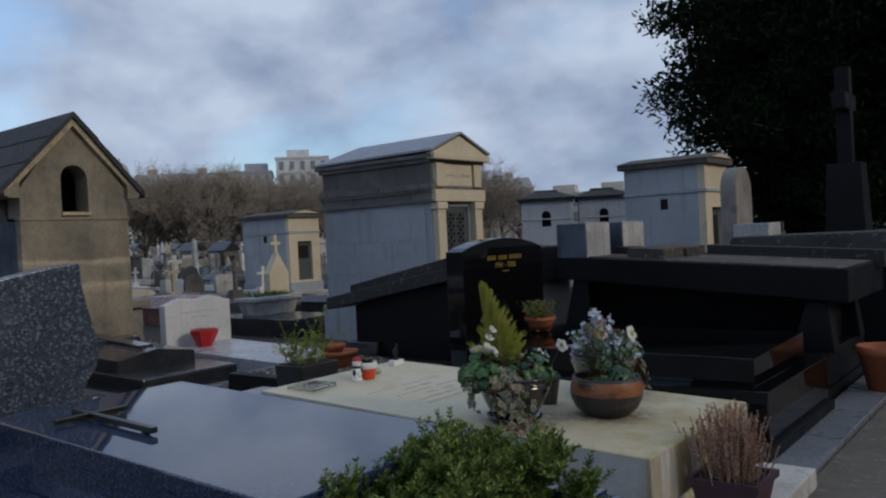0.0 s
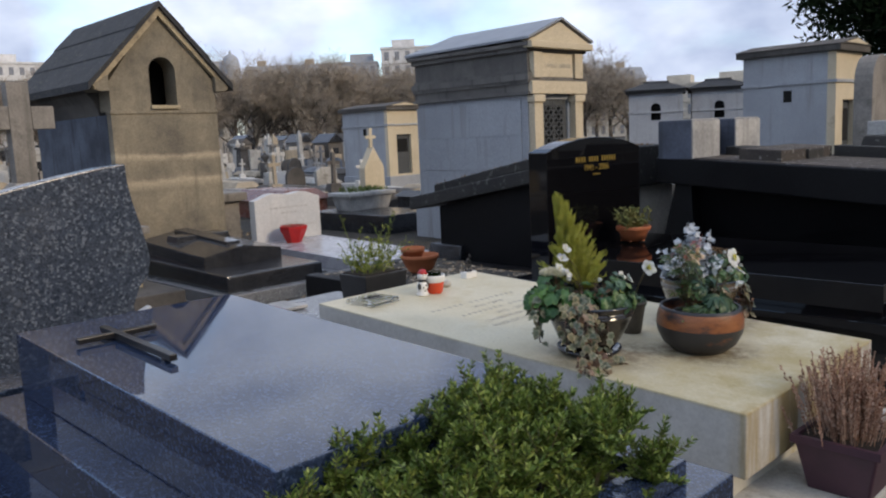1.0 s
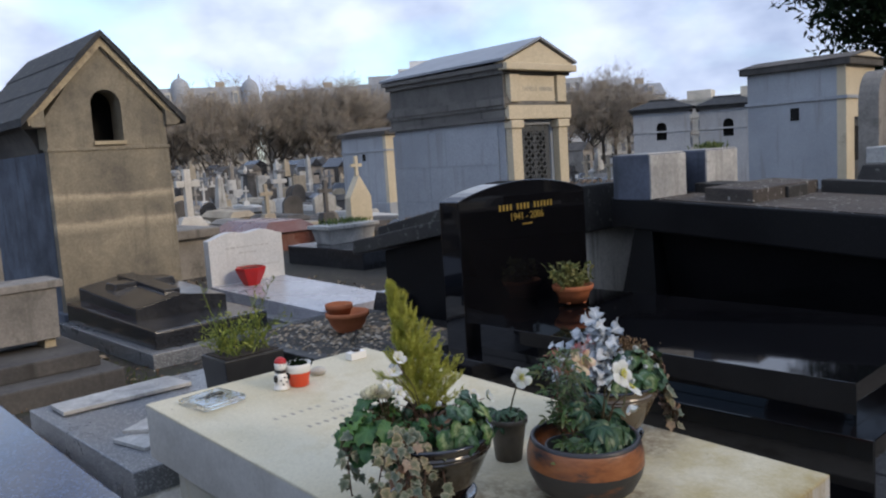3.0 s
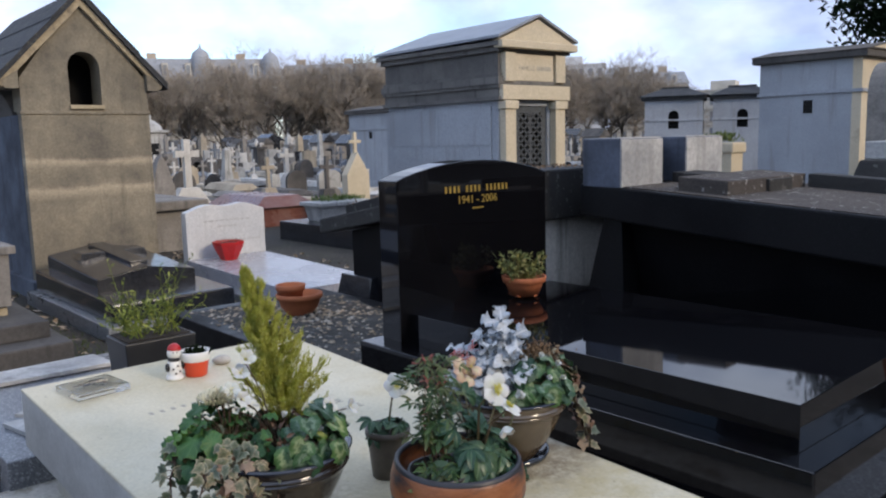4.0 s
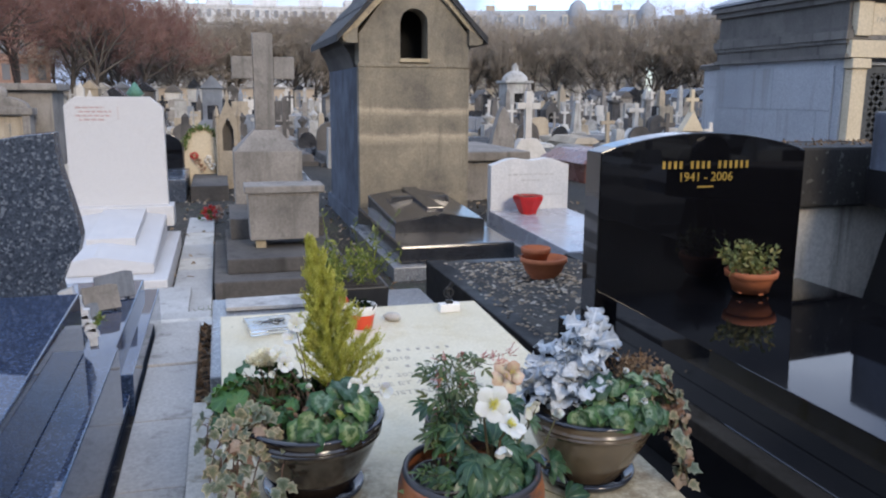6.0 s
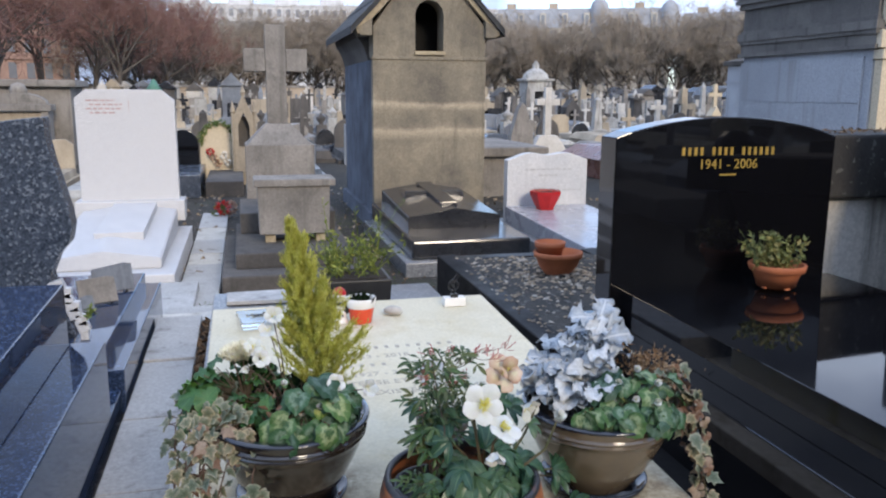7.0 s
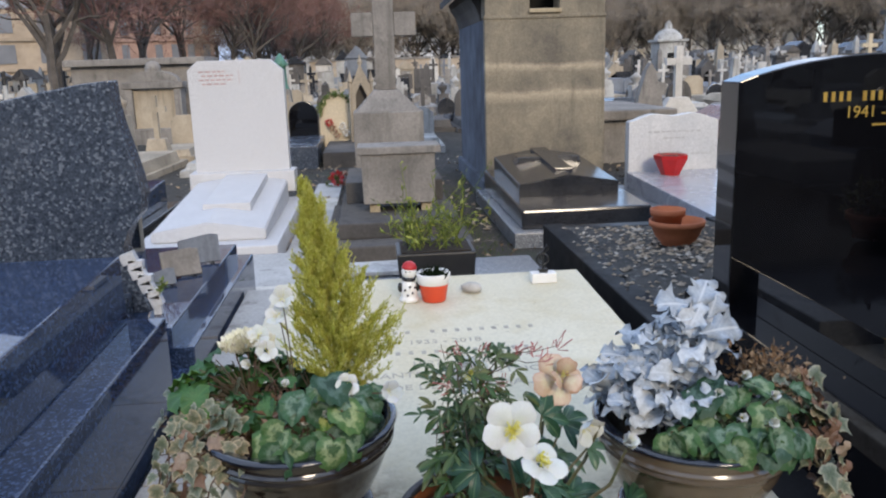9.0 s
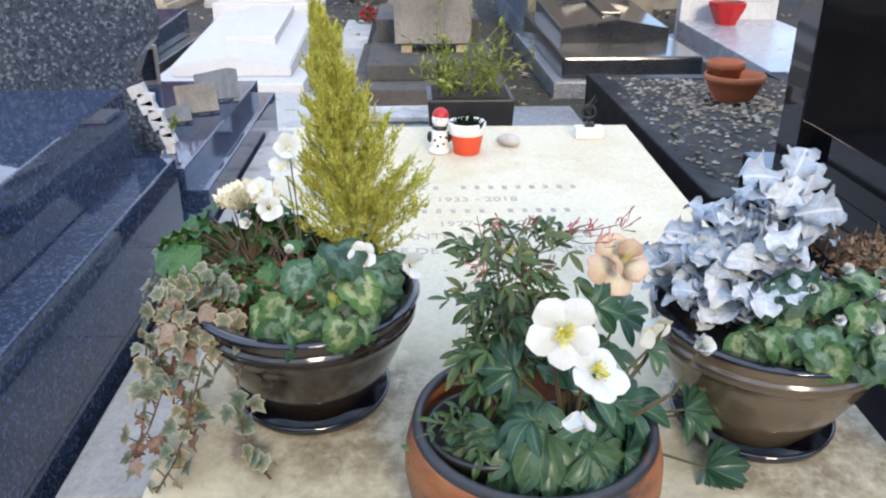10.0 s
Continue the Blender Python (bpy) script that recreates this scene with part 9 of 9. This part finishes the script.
def far_field():
    """Countless tombs further off, as one mesh for each colour of stone."""
    rng = random.Random(31)
    mats = ((FIELD_PALE, "pale"), (GREY_STONE, "grey"), (FIELD_CREAM, "cream"), (FIELD_BLUE, "blue-grey"), (FIELD_SOOT, "sooty"), (DARK_GRANITE, "dark"), (FIELD_WHITE, "white"))
    heaps = [Heap() for _ in mats]

    def blk(h, x0, x1, y0, y1, z0, z1, k=0.0):
        h.add([(x0, y0, z0), (x1, y0, z0), (x1, y1, z0), (x0, y1, z0), (x0 + k, y0 + k, z1), (x1 - k, y0 + k, z1), (x1 - k, y1 - k, z1), (x0 + k, y1 - k, z1)], [(4, 5, 6, 7), (0, 1, 5, 4), (1, 2, 6, 5), (2, 3, 7, 6), (3, 0, 4, 7)])

    for i in range(24):
        x = -33.0 - 1.75 * i
        y = -26 - 0.4 * i
        while y < 46 + 0.9 * i:
            y += rng.uniform(0.6, 1.15)
            h = heaps[rng.choices(range(7), (4, 3, 2.5, 2.5, 2.5, 1.5, 1.5))[0]]
            xx, z, r = x + rng.uniform(-0.5, 0.5), -0.17, rng.random()
            if r < 0.36:
                w = rng.uniform(0.2, 0.36)
                blk(h, xx - 0.1, xx + 0.1, y - w, y + w, z, z + rng.uniform(0.6, 1.3), 0.02)
                blk(h, xx, xx + 1.6, y - 0.38, y + 0.38, z, z + 0.3, 0.03)
            elif r < 0.62:
                t, w = rng.uniform(0.9, 1.75), rng.uniform(0.14, 0.24)
                blk(h, xx - 0.22, xx + 0.22, y - 0.24, y + 0.24, z, z + 0.42, 0.1)
                blk(h, xx - 0.05, xx + 0.05, y - 0.05, y + 0.05, z + 0.42, z + t)
                blk(h, xx - 0.045, xx + 0.045, y - w, y + w, z + t - 0.32, z + t - 0.22)
            elif r < 0.78:
                t, w = rng.uniform(0.8, 1.9), rng.uniform(0.13, 0.24)
                blk(h, xx - w, xx + w, y - w, y + w, z, z + t, 0.05)
                if rng.random() < 0.5:
                    blk(h, xx - w - 0.03, xx + w + 0.03, y - w - 0.03, y + w + 0.03, z + t, z + t + 0.1)
                blk(h, xx - 0.1, xx + 0.1, y - 0.1, y + 0.1, z + t, z + t + rng.uniform(0.15, 0.4), 0.085)
            elif r < 0.955:
                blk(h, xx - 0.4, xx + 1.3, y - 0.4, y + 0.4, z, z + rng.uniform(0.3, 0.7), 0.06)
            else:
                t, w = rng.uniform(1.2, 1.9), rng.uniform(0.36, 0.52)
                blk(h, xx - 0.8, xx + 0.6, y - w, y + w, z, z + t)
                rf = rng.choice((h, heaps[4], heaps[5]))
                e = rng.uniform(0.3, 0.55)
                rf.add([(xx - 0.9, y - w - 0.08, z + t), (xx + 0.7, y - w - 0.08, z + t), (xx + 0.7, y, z + t + e), (xx - 0.9, y, z + t + e), (xx - 0.9, y + w + 0.08, z + t), (xx + 0.7, y + w + 0.08, z + t)], [(0, 1, 2, 3), (3, 2, 5, 4), (0, 3, 4), (1, 5, 2)])
                heaps[5].add([(xx + 0.605, y - 0.2, z + 0.1), (xx + 0.605, y + 0.2, z + 0.1), (xx + 0.605, y + 0.2, z + 1.1), (xx + 0.605, y - 0.2, z + 1.1)], [(0, 1, 2, 3)])
    for h, (m, lab) in zip(heaps, mats):
        tagged(h.make("distant_tombs", m), f"distant crowd of {lab} stone tombs and crosses", "tombs", kind="stuff")


def bare_tree(seed, height, twig, label, name="bare_tree", hanging=11000):
    """A leafless tree: trunk and limbs as one part, a crown of fine twigs as the other."""
    rng = random.Random(seed)
    t = thing(name, (0, 0, 0), label, "tree", "row of bare trees")
    wood, crown = Heap(), Heap()

    def grow(p, d, length, r, depth):
        pts, rad = [p], [r]
        q, dd = p.copy(), d.copy()
        n = 4 if depth < 2 else 3
        for i in range(n):
            dd = (dd + unit(rng) * (0.12 + 0.07 * depth) + Vector((0, 0, 0.02 * depth))).normalized()
            q = q + dd * (length / n)
            pts.append(q.copy())
            rad.append(r * (1 - 0.5 * (i + 1) / n))
        (wood if depth < 3 else crown).tube(pts, rad, 6 if depth == 0 else (4 if depth < 3 else 3))
        if depth >= 5:
            return
        kids = (6, 5, 4, 4, 4)[depth]
        for k in range(kids):
            f = rng.uniform(0.45, 1.0) if k else 1.0
            i = min(int(f * n), n - 1)
            o = pts[i].lerp(pts[i + 1], f * n - i)
            side = unit(rng)
            side = (side - dd * side.dot(dd)).normalized()
            nd = (dd * rng.uniform(0.5, 0.85) + side * rng.uniform(0.45, 1.0) + Vector((0, 0, 0.10))).normalized()
            grow(o, nd, length * (rng.uniform(0.75, 1.05) if depth == 0 else rng.uniform(0.58, 0.78)), max(r * 0.5 * (1.05 - 0.3 * f), 0.011 * height / 9), depth + 1)

    grow(Vector((0, 0, -0.1)), Vector((rng.uniform(-0.05, 0.05), rng.uniform(-0.05, 0.05), 1)), height * 0.25, height * 0.018, 0)
    for k in range(hanging):  # withered leaves and seed heads that still hang
        i = rng.randrange(len(crown.v))
        crown.leaf(Vector(crown.v[i]) + unit(rng) * 0.12, unit(rng), unit(rng), rng.uniform(0.08, 0.2), 0.016)
    wood.make("trunk", BARK, t)
    crown.make("crown", twig, t)
    return t


def trees():
    rng = random.Random(77)
    base = [bare_tree(s, 8.6, TWIG, "leafless tree with fine golden-brown twigs behind the tombs") for s in (1, 2, 3)]
    red = [bare_tree(s, 10.0, RED_TWIG, "leafless tree with reddish-brown twigs", "russet_tree", 3500) for s in (11, 12)]
    spots = []
    for k in range(48):
        f = k / 47
        spots.append((-80 + 52 * max(0.0, f - 0.35) ** 1.25, -12 + 88 * f, rng.uniform(1.25, 1.55) * (1.1 if 0.5 < f < 0.68 else 1.0)))
    for k in range(44):
        f = k / 43
        spots.append((-86 + 52 * max(0.0, f - 0.35) ** 1.25, -10 + 95 * f, rng.uniform(1.25, 1.6)))
    for i, (x, y, s) in enumerate(spots):
        m = pose(x + rng.uniform(-1.5, 1.5), y + rng.uniform(-1, 1), -0.17, 0, 0, rng.uniform(0, 360))
        if i < 3:
            ob = base[i]
            ob.matrix_basis = m
        else:
            ob = copy_thing(base[i % 3], m)
        ob.scale = (s, s, s * rng.uniform(0.9, 1.1))
    for k in range(16):  # bare trees behind the walker, which the polished stones mirror
        ob = copy_thing(base[k % 3], pose(19 + rng.uniform(-2, 7), -14 + 2.6 * k, 0.0, 0, 0, rng.uniform(0, 360)))
        ob.scale = (1, 1, rng.uniform(0.85, 1.1))
    for i, (x, y, s) in enumerate(((-50, -13.5, 0.95), (-53, -11.2, 1.05), (-57, -9.5, 1.0), (-60, -7.0, 1.0), (-64, -5.5, 0.9), (-67, -3.0, 0.85), (-70, -5.0, 0.9), (-72, -1.0, 0.8), (-48, -10.0, 0.9), (-56, -5.0, 0.85), (-31.5, -8.7, 0.95), (-34.5, -7.3, 0.9), (-37, -10.6, 1.0))):
        m = pose(x, y, -0.17, 0, 0, rng.uniform(0, 360))
        if i < 2:
            ob = red[i]
            ob.matrix_basis = m
        else:
            ob = copy_thing(red[i % 2], m)
        ob.scale = (s * 1.35, s * 1.35, s * 1.6)


def yew(x, y, r, h, seed, low=1.6, n=160):
    t = thing("yew_tree", (x, y, -0.17), "dense dark green yew tree with an uneven outline", "tree")
    rng = random.Random(seed)
    w = Heap()
    w.tube([(x, y, -0.2), (x + 0.1, y, 1.5), (x, y + 0.1, h * 0.5), (x, y, h * 0.9)], [0.4, 0.33, 0.22, 0.05], 8)
    tips = []
    for k in range(n):
        z = rng.uniform(low, h)
        f = (z - low) / (h - low)
        rr = r * (1.0 if f < 0.28 else 1.0 * (1 - ((f - 0.28) / 0.72) ** 3.2) ** 0.6) * rng.random() ** 0.45 * 1.03
        a = rng.uniform(0, 6.283)
        tip = Vector((x + rr * math.cos(a), y + rr * math.sin(a), z + rng.uniform(-0.2, 0.5)))
        w.tube([(x, y, max(z - 0.8, 0.8)), tip.lerp(Vector((x, y, z)), 0.5), tip], [0.06, 0.04, 0.01], 4)
        tips.append(tip)
        tips.append(tip.lerp(Vector((x, y, z)), 0.3))
        tips.append(tip.lerp(Vector((x, y, z)), 0.55))
    w.make("trunk", BARK, t)
    h2 = Heap()
    for q, tip in enumerate(tips):  # fine sprays outside, broader dark masses within
        inner = q % 3
        for k in range((120, 60, 45)[inner]):
            o = unit(rng) * (rng.random() ** 0.6 * 0.85)
            o.z *= 0.7
            g = (1.0, 1.7, 2.3)[inner]
            h2.leaf(tip + o, unit(rng) + Vector((0, 0, 0.25)) + o * 0.8, unit(rng), rng.uniform(0.14, 0.28) * g, rng.uniform(0.06, 0.12) * g)
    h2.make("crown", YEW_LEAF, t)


def block(name, label, p, q, depth, height, storeys, bays, wall, roof=None, base=0.0, mans=0.0, balcony=False):
    """A town building: facade from p to q (plan), windows set into it, roof or mansard."""
    p, q = q, p
    px, py = p
    length = math.hypot(q[0] - px, q[1] - py)
    t = thing(name, (0, 0, 0), label, "building")
    part("wall", box(0, length, 0, depth, 0, height), wall, t)
    sh = (height - base) / storeys
    bw = length / bays
    me = None
    for s in range(storeys):
        part("string_course", box(-0.1, length + 0.1, -0.18, -0.005, base + s * sh - 0.12, base + s * sh + 0.1), wall, t)
        for b in range(bays):
            if me is None:
                ob = part("window", box(bw * 0.28, bw * 0.72, -0.05, -0.01, sh * 0.2, sh * 0.82), FAR_PANE, t)
                me = ob.data
            else:
                ob = new("window", me)
                ob.parent = t
            ob.location = (b * bw, 0, base + s * sh)
    if balcony:
        for s in range(1, storeys, 1):
            part("balcony", box(0.3, length - 0.3, -0.9, -0.2, base + s * sh, base + s * sh + 0.9), wall, t)
    if mans:
        part("mansard", box(-0.2, length + 0.2, -0.2, depth + 0.2, height, height + mans, top=(0.9, -0.9, 1.2, -1.2)), roof, t)
        for b in range(0, bays, 2):
            d = part("dormer", box(b * bw + bw * 0.25, b * bw + bw * 0.8, -0.1, 1.0, height + 0.2, height + mans * 0.75), wall, t)
            part("dormer_pane", box(b * bw + bw * 0.36, b * bw + bw * 0.69, -0.14, -0.11, height + 0.4, height + mans * 0.65), FAR_PANE, d)
        for b in range(1, bays, 4):
            part("chimney", box(b * bw, b * bw + 1.6, depth * 0.4, depth * 0.5, height + mans * 0.6, height + mans + 1.3), FAR_BRICK, t)
    else:
        part("parapet", box(-0.15, length + 0.15, -0.15, depth + 0.15, height, height + 0.4), wall, t)
        for b in range(1, bays, 5):
            part("roof_hut", box(b * bw, b * bw + 4.2, depth * 0.3, depth * 0.8, height + 0.4, height + 2.0), wall, t)
    t.matrix_basis = pose(px, py, -0.2, 0, 0, math.degrees(math.atan2(q[1] - py, q[0] - px)))
    return t


def dome(x, y, z, r):
    t = thing("roof_dome", (x, y, z), "slate dome on a corner pavilion roof", "dome")
    part("shell", lathe([(r, -3.5), (r, 0), (r * 0.97, r * 0.5), (r * 0.8, r * 1.0), (r * 0.45, r * 1.35), (0.25, r * 1.5), (0.12, r * 1.9), (0, r * 1.95)], (x, y, z), 14), FAR_SLATE, t, smooth=True)


def town():
    block("apartment_block", "long white modern apartment block with rows of windows", (-147, 50), (-152, -9), 12, 16.6, 6, 36, FAR_WHITE, balcony=True)
    block("mansard_building", "cut-stone building with a slate mansard roof", (-131, 76), (-143, 47.5), 12, 13.2, 5, 16, FAR_CREAM, FAR_SLATE, mans=3.4)
    block("mansard_building", "cut-stone building with a slate mansard roof", (-117, 92), (-130, 77), 12, 12.5, 5, 9, FAR_CREAM, FAR_SLATE, mans=3.0)
    dome(-136.5, 65, 15.6, 1.7)
    dome(-131.5, 76, 15.2, 1.6)
    block("tower_block", "white apartment tower among lower roofs", (-108, 104), (-114.5, 97), 10, 17.6, 7, 5, FAR_WHITE)
    block("grey_building", "grey stepped town building", (-114.6, 96), (-119, 91), 10, 15.2, 6, 4, FAR_SLATE)
    block("white_building", "white balconied apartment building", (-91.5, 121), (-99.5, 115), 10, 14.0, 5, 6, FAR_WHITE, balcony=True)
    block("low_building", "pale low town building with a slate roof", (-80, 130), (-91, 122), 10, 10.2, 4, 8, FAR_CREAM, FAR_SLATE, mans=2.2)
    block("low_building", "pale low town building with a slate roof", (-55, 140), (-79, 131), 10, 8.6, 3, 14, FAR_CREAM)
    # Added out of view: its dark face keeps bright sky out of the polished granite.
    block("street_building", "unseen long building added behind the walker to darken reflections", (33, 55), (33, -45), 10, 9.0, 3, 40, FAR_CREAM, FAR_SLATE, mans=2.0)
    block("tan_building", "tan stone institute building behind bare trees", (-58, -14.5), (-52, -34), 8, 5.8, 3, 8, FAR_BRICK, FAR_SLATE, mans=1.6)
    block("red_brick_tower", "tall reddish building behind trees", (-80, -11.8), (-76, -21), 8, 13.2, 6, 7, FAR_ROSE, FAR_SLATE, mans=2.2)


def cemetery_wall():
    t = thing("cemetery_wall", (-66, -4, -0.17), "long tan stone boundary wall", "wall", kind="structure")
    part("wall", box(-66.3, -66, -30, 10, -0.2, 1.75), FAR_BRICK, t)
    part("coping", box(-66.4, -65.9, -30, 10, 1.75, 1.9), GREY_STONE, t)


near_field()
far_field()
trees()
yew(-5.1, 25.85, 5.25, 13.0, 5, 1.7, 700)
yew(6.0, 34.0, 6.0, 13.0, 7, 1.5)
yew(-2.0, 48.0, 6.0, 8.0, 8, 0.8)
yew(-12.0, 52.0, 5.0, 6.0, 9, 0.6)
town()
cemetery_wall()


# ---- paving, kerbs and litter on the ground ----
def flags():
    rng = random.Random(140)
    t = thing("paving", (-3.0, 2.24, 0.08), "pale grey flagstones between two tombs", "paving", kind="structure")
    x = -4.68
    for w in (0.72, 0.66, 0.58, 0.62, 0.6, 0.5):
        y1 = 2.36 if x < -3.3 else 2.355
        part("flagstone", box(x, x + w - 0.012, 2.14, y1, 0.05, 0.15 + rng.uniform(-0.006, 0.006), bevel=0.006), PAVING, t)
        x += w
    part("kerb_stone", box(-4.68, -3.34, 2.362, 2.425, 0.04, 0.125), SOIL, t, "dark soil strip with dead leaves")
    part("flagstone", box(-5.09, -4.7, 1.0, 2.42, -0.1, 0.06, bevel=0.008), PALE_BASE, t)
    t = thing("paving", (-7.6, 2.25, -0.15), "narrow pale stone path slabs beside a white tomb", "paving", kind="structure")
    x = -10.6
    while x < -5.2:
        w = rng.uniform(0.45, 0.8)
        part("flagstone", box(x, x + w - 0.02, 2.1, 2.40, -0.24, ground_z(x + 0.3) + 0.03 + rng.uniform(-0.01, 0.01), bevel=0.01), PALE_BASE if rng.random() < 0.4 else PAVING, t)
        x += w
    t = thing("old_paving", (-2.6, 0.6, 0.08), "dark uneven old paving stones", "paving", kind="structure")
    y = 0.98
    for r in range(3):
        x = -4.9
        while x < -0.6:
            w, d = rng.uniform(0.35, 0.6), 0.34
            part("flagstone", box(x, x + w - 0.014, y - d + 0.012, y, 0.04, 0.125 + rng.uniform(-0.008, 0.008), bevel=0.008), DARK_PAVING, t)
            x += w
        y -= d
    t = thing("kerb", (-1.18, 4.6, 0.1), "grey granite kerb slabs along the earth path", "kerb", kind="structure")
    y = 3.64
    for w in (0.75, 0.62, 0.7, 0.66, 0.8):
        part("kerb_stone", box(-1.30, -1.05, y, y + w - 0.01, 0.03, 0.145 + rng.uniform(-0.004, 0.004), bevel=0.008), GREY_GRANITE, t)
        y += w
    t = thing("terracotta_pot", (-1.08, 5.75, 0.145), "large terracotta pot beside a black tomb", "flower pot")
    part("pot", lathe([(0, 0), (0.11, 0), (0.155, 0.22), (0.17, 0.225), (0.172, 0.28), (0.16, 0.282), (0.15, 0.22), (0, 0.2)], (-1.08, 5.75, 0.145), 36), TERRACOTTA, t, smooth=True)


def litter():
    rng = random.Random(150)
    h = Heap()
    for k in range(620):
        r = rng.random()
        if r < 0.5:
            x, y = rng.uniform(-4.65, -3.35), rng.uniform(2.36, 2.43)
            z = 0.127
        elif r < 0.75:
            x, y = rng.uniform(-0.6, 0.6), rng.uniform(1.5, 6.0)
            z = ground_z(x) + 0.012
        else:
            x, y = rng.uniform(-7, -5.3), rng.uniform(2.2, 5.2)
            z = ground_z(x) + 0.015
        h.leaf((x, y, z), (rng.gauss(0, 1), rng.gauss(0, 1), rng.uniform(0, 0.5)), (rng.gauss(0, 1), rng.gauss(0, 1), 0.3), rng.uniform(0.02, 0.05), rng.uniform(0.012, 0.03), 0.3)
    tagged(h.make("dead_leaves", DEAD_LEAF), "scattered brown dead leaves on the ground", "leaves", kind="stuff")
    # earth clods and stones trodden into the gaps
    c = Heap()
    for k in range(1500):
        x, y = rng.uniform(-13, -4.7), rng.uniform(-1.0, 7.5)
        c.leaf((x, y, ground_z(x) + 0.004), (rng.gauss(0, 1), rng.gauss(0, 1), rng.uniform(0, 0.6)), (rng.gauss(0, 1), rng.gauss(0, 1), 0.2), rng.uniform(0.03, 0.09), rng.uniform(0.03, 0.07), 0.35)
    tagged(c.make("loose_stones", PEBBLE), "loose stones and crumbled earth on the ground", "stones", kind="stuff")
    g = Heap()
    for cx, cy, sx, sy, n in ((-9.6, 3.4, 0.6, 0.25, 500), (-6.3, 5.15, 0.5, 0.08, 300), (-5.4, 4.6, 0.15, 0.5, 300), (-5.0, 3.5, 0.25, 0.2, 420), (-4.9, 2.45, 0.12, 0.08, 160), (-6.1, 3.6, 0.3, 0.12, 380), (-5.6, 2.35, 0.3, 0.07, 200), (-7.2, 3.62, 0.5, 0.1, 260)):
        for k in range(n):
            x, y = rng.gauss(cx, sx), rng.gauss(cy, sy)
            g.leaf((x, y, ground_z(x)), (rng.gauss(0, 0.4), rng.gauss(0, 0.4), 1), unit(rng), rng.uniform(0.02, 0.06), 0.005)
    tagged(g.make("grass", MOSS), "tufts of grass and moss between the tombs", "grass", kind="stuff")


flags()
litter()
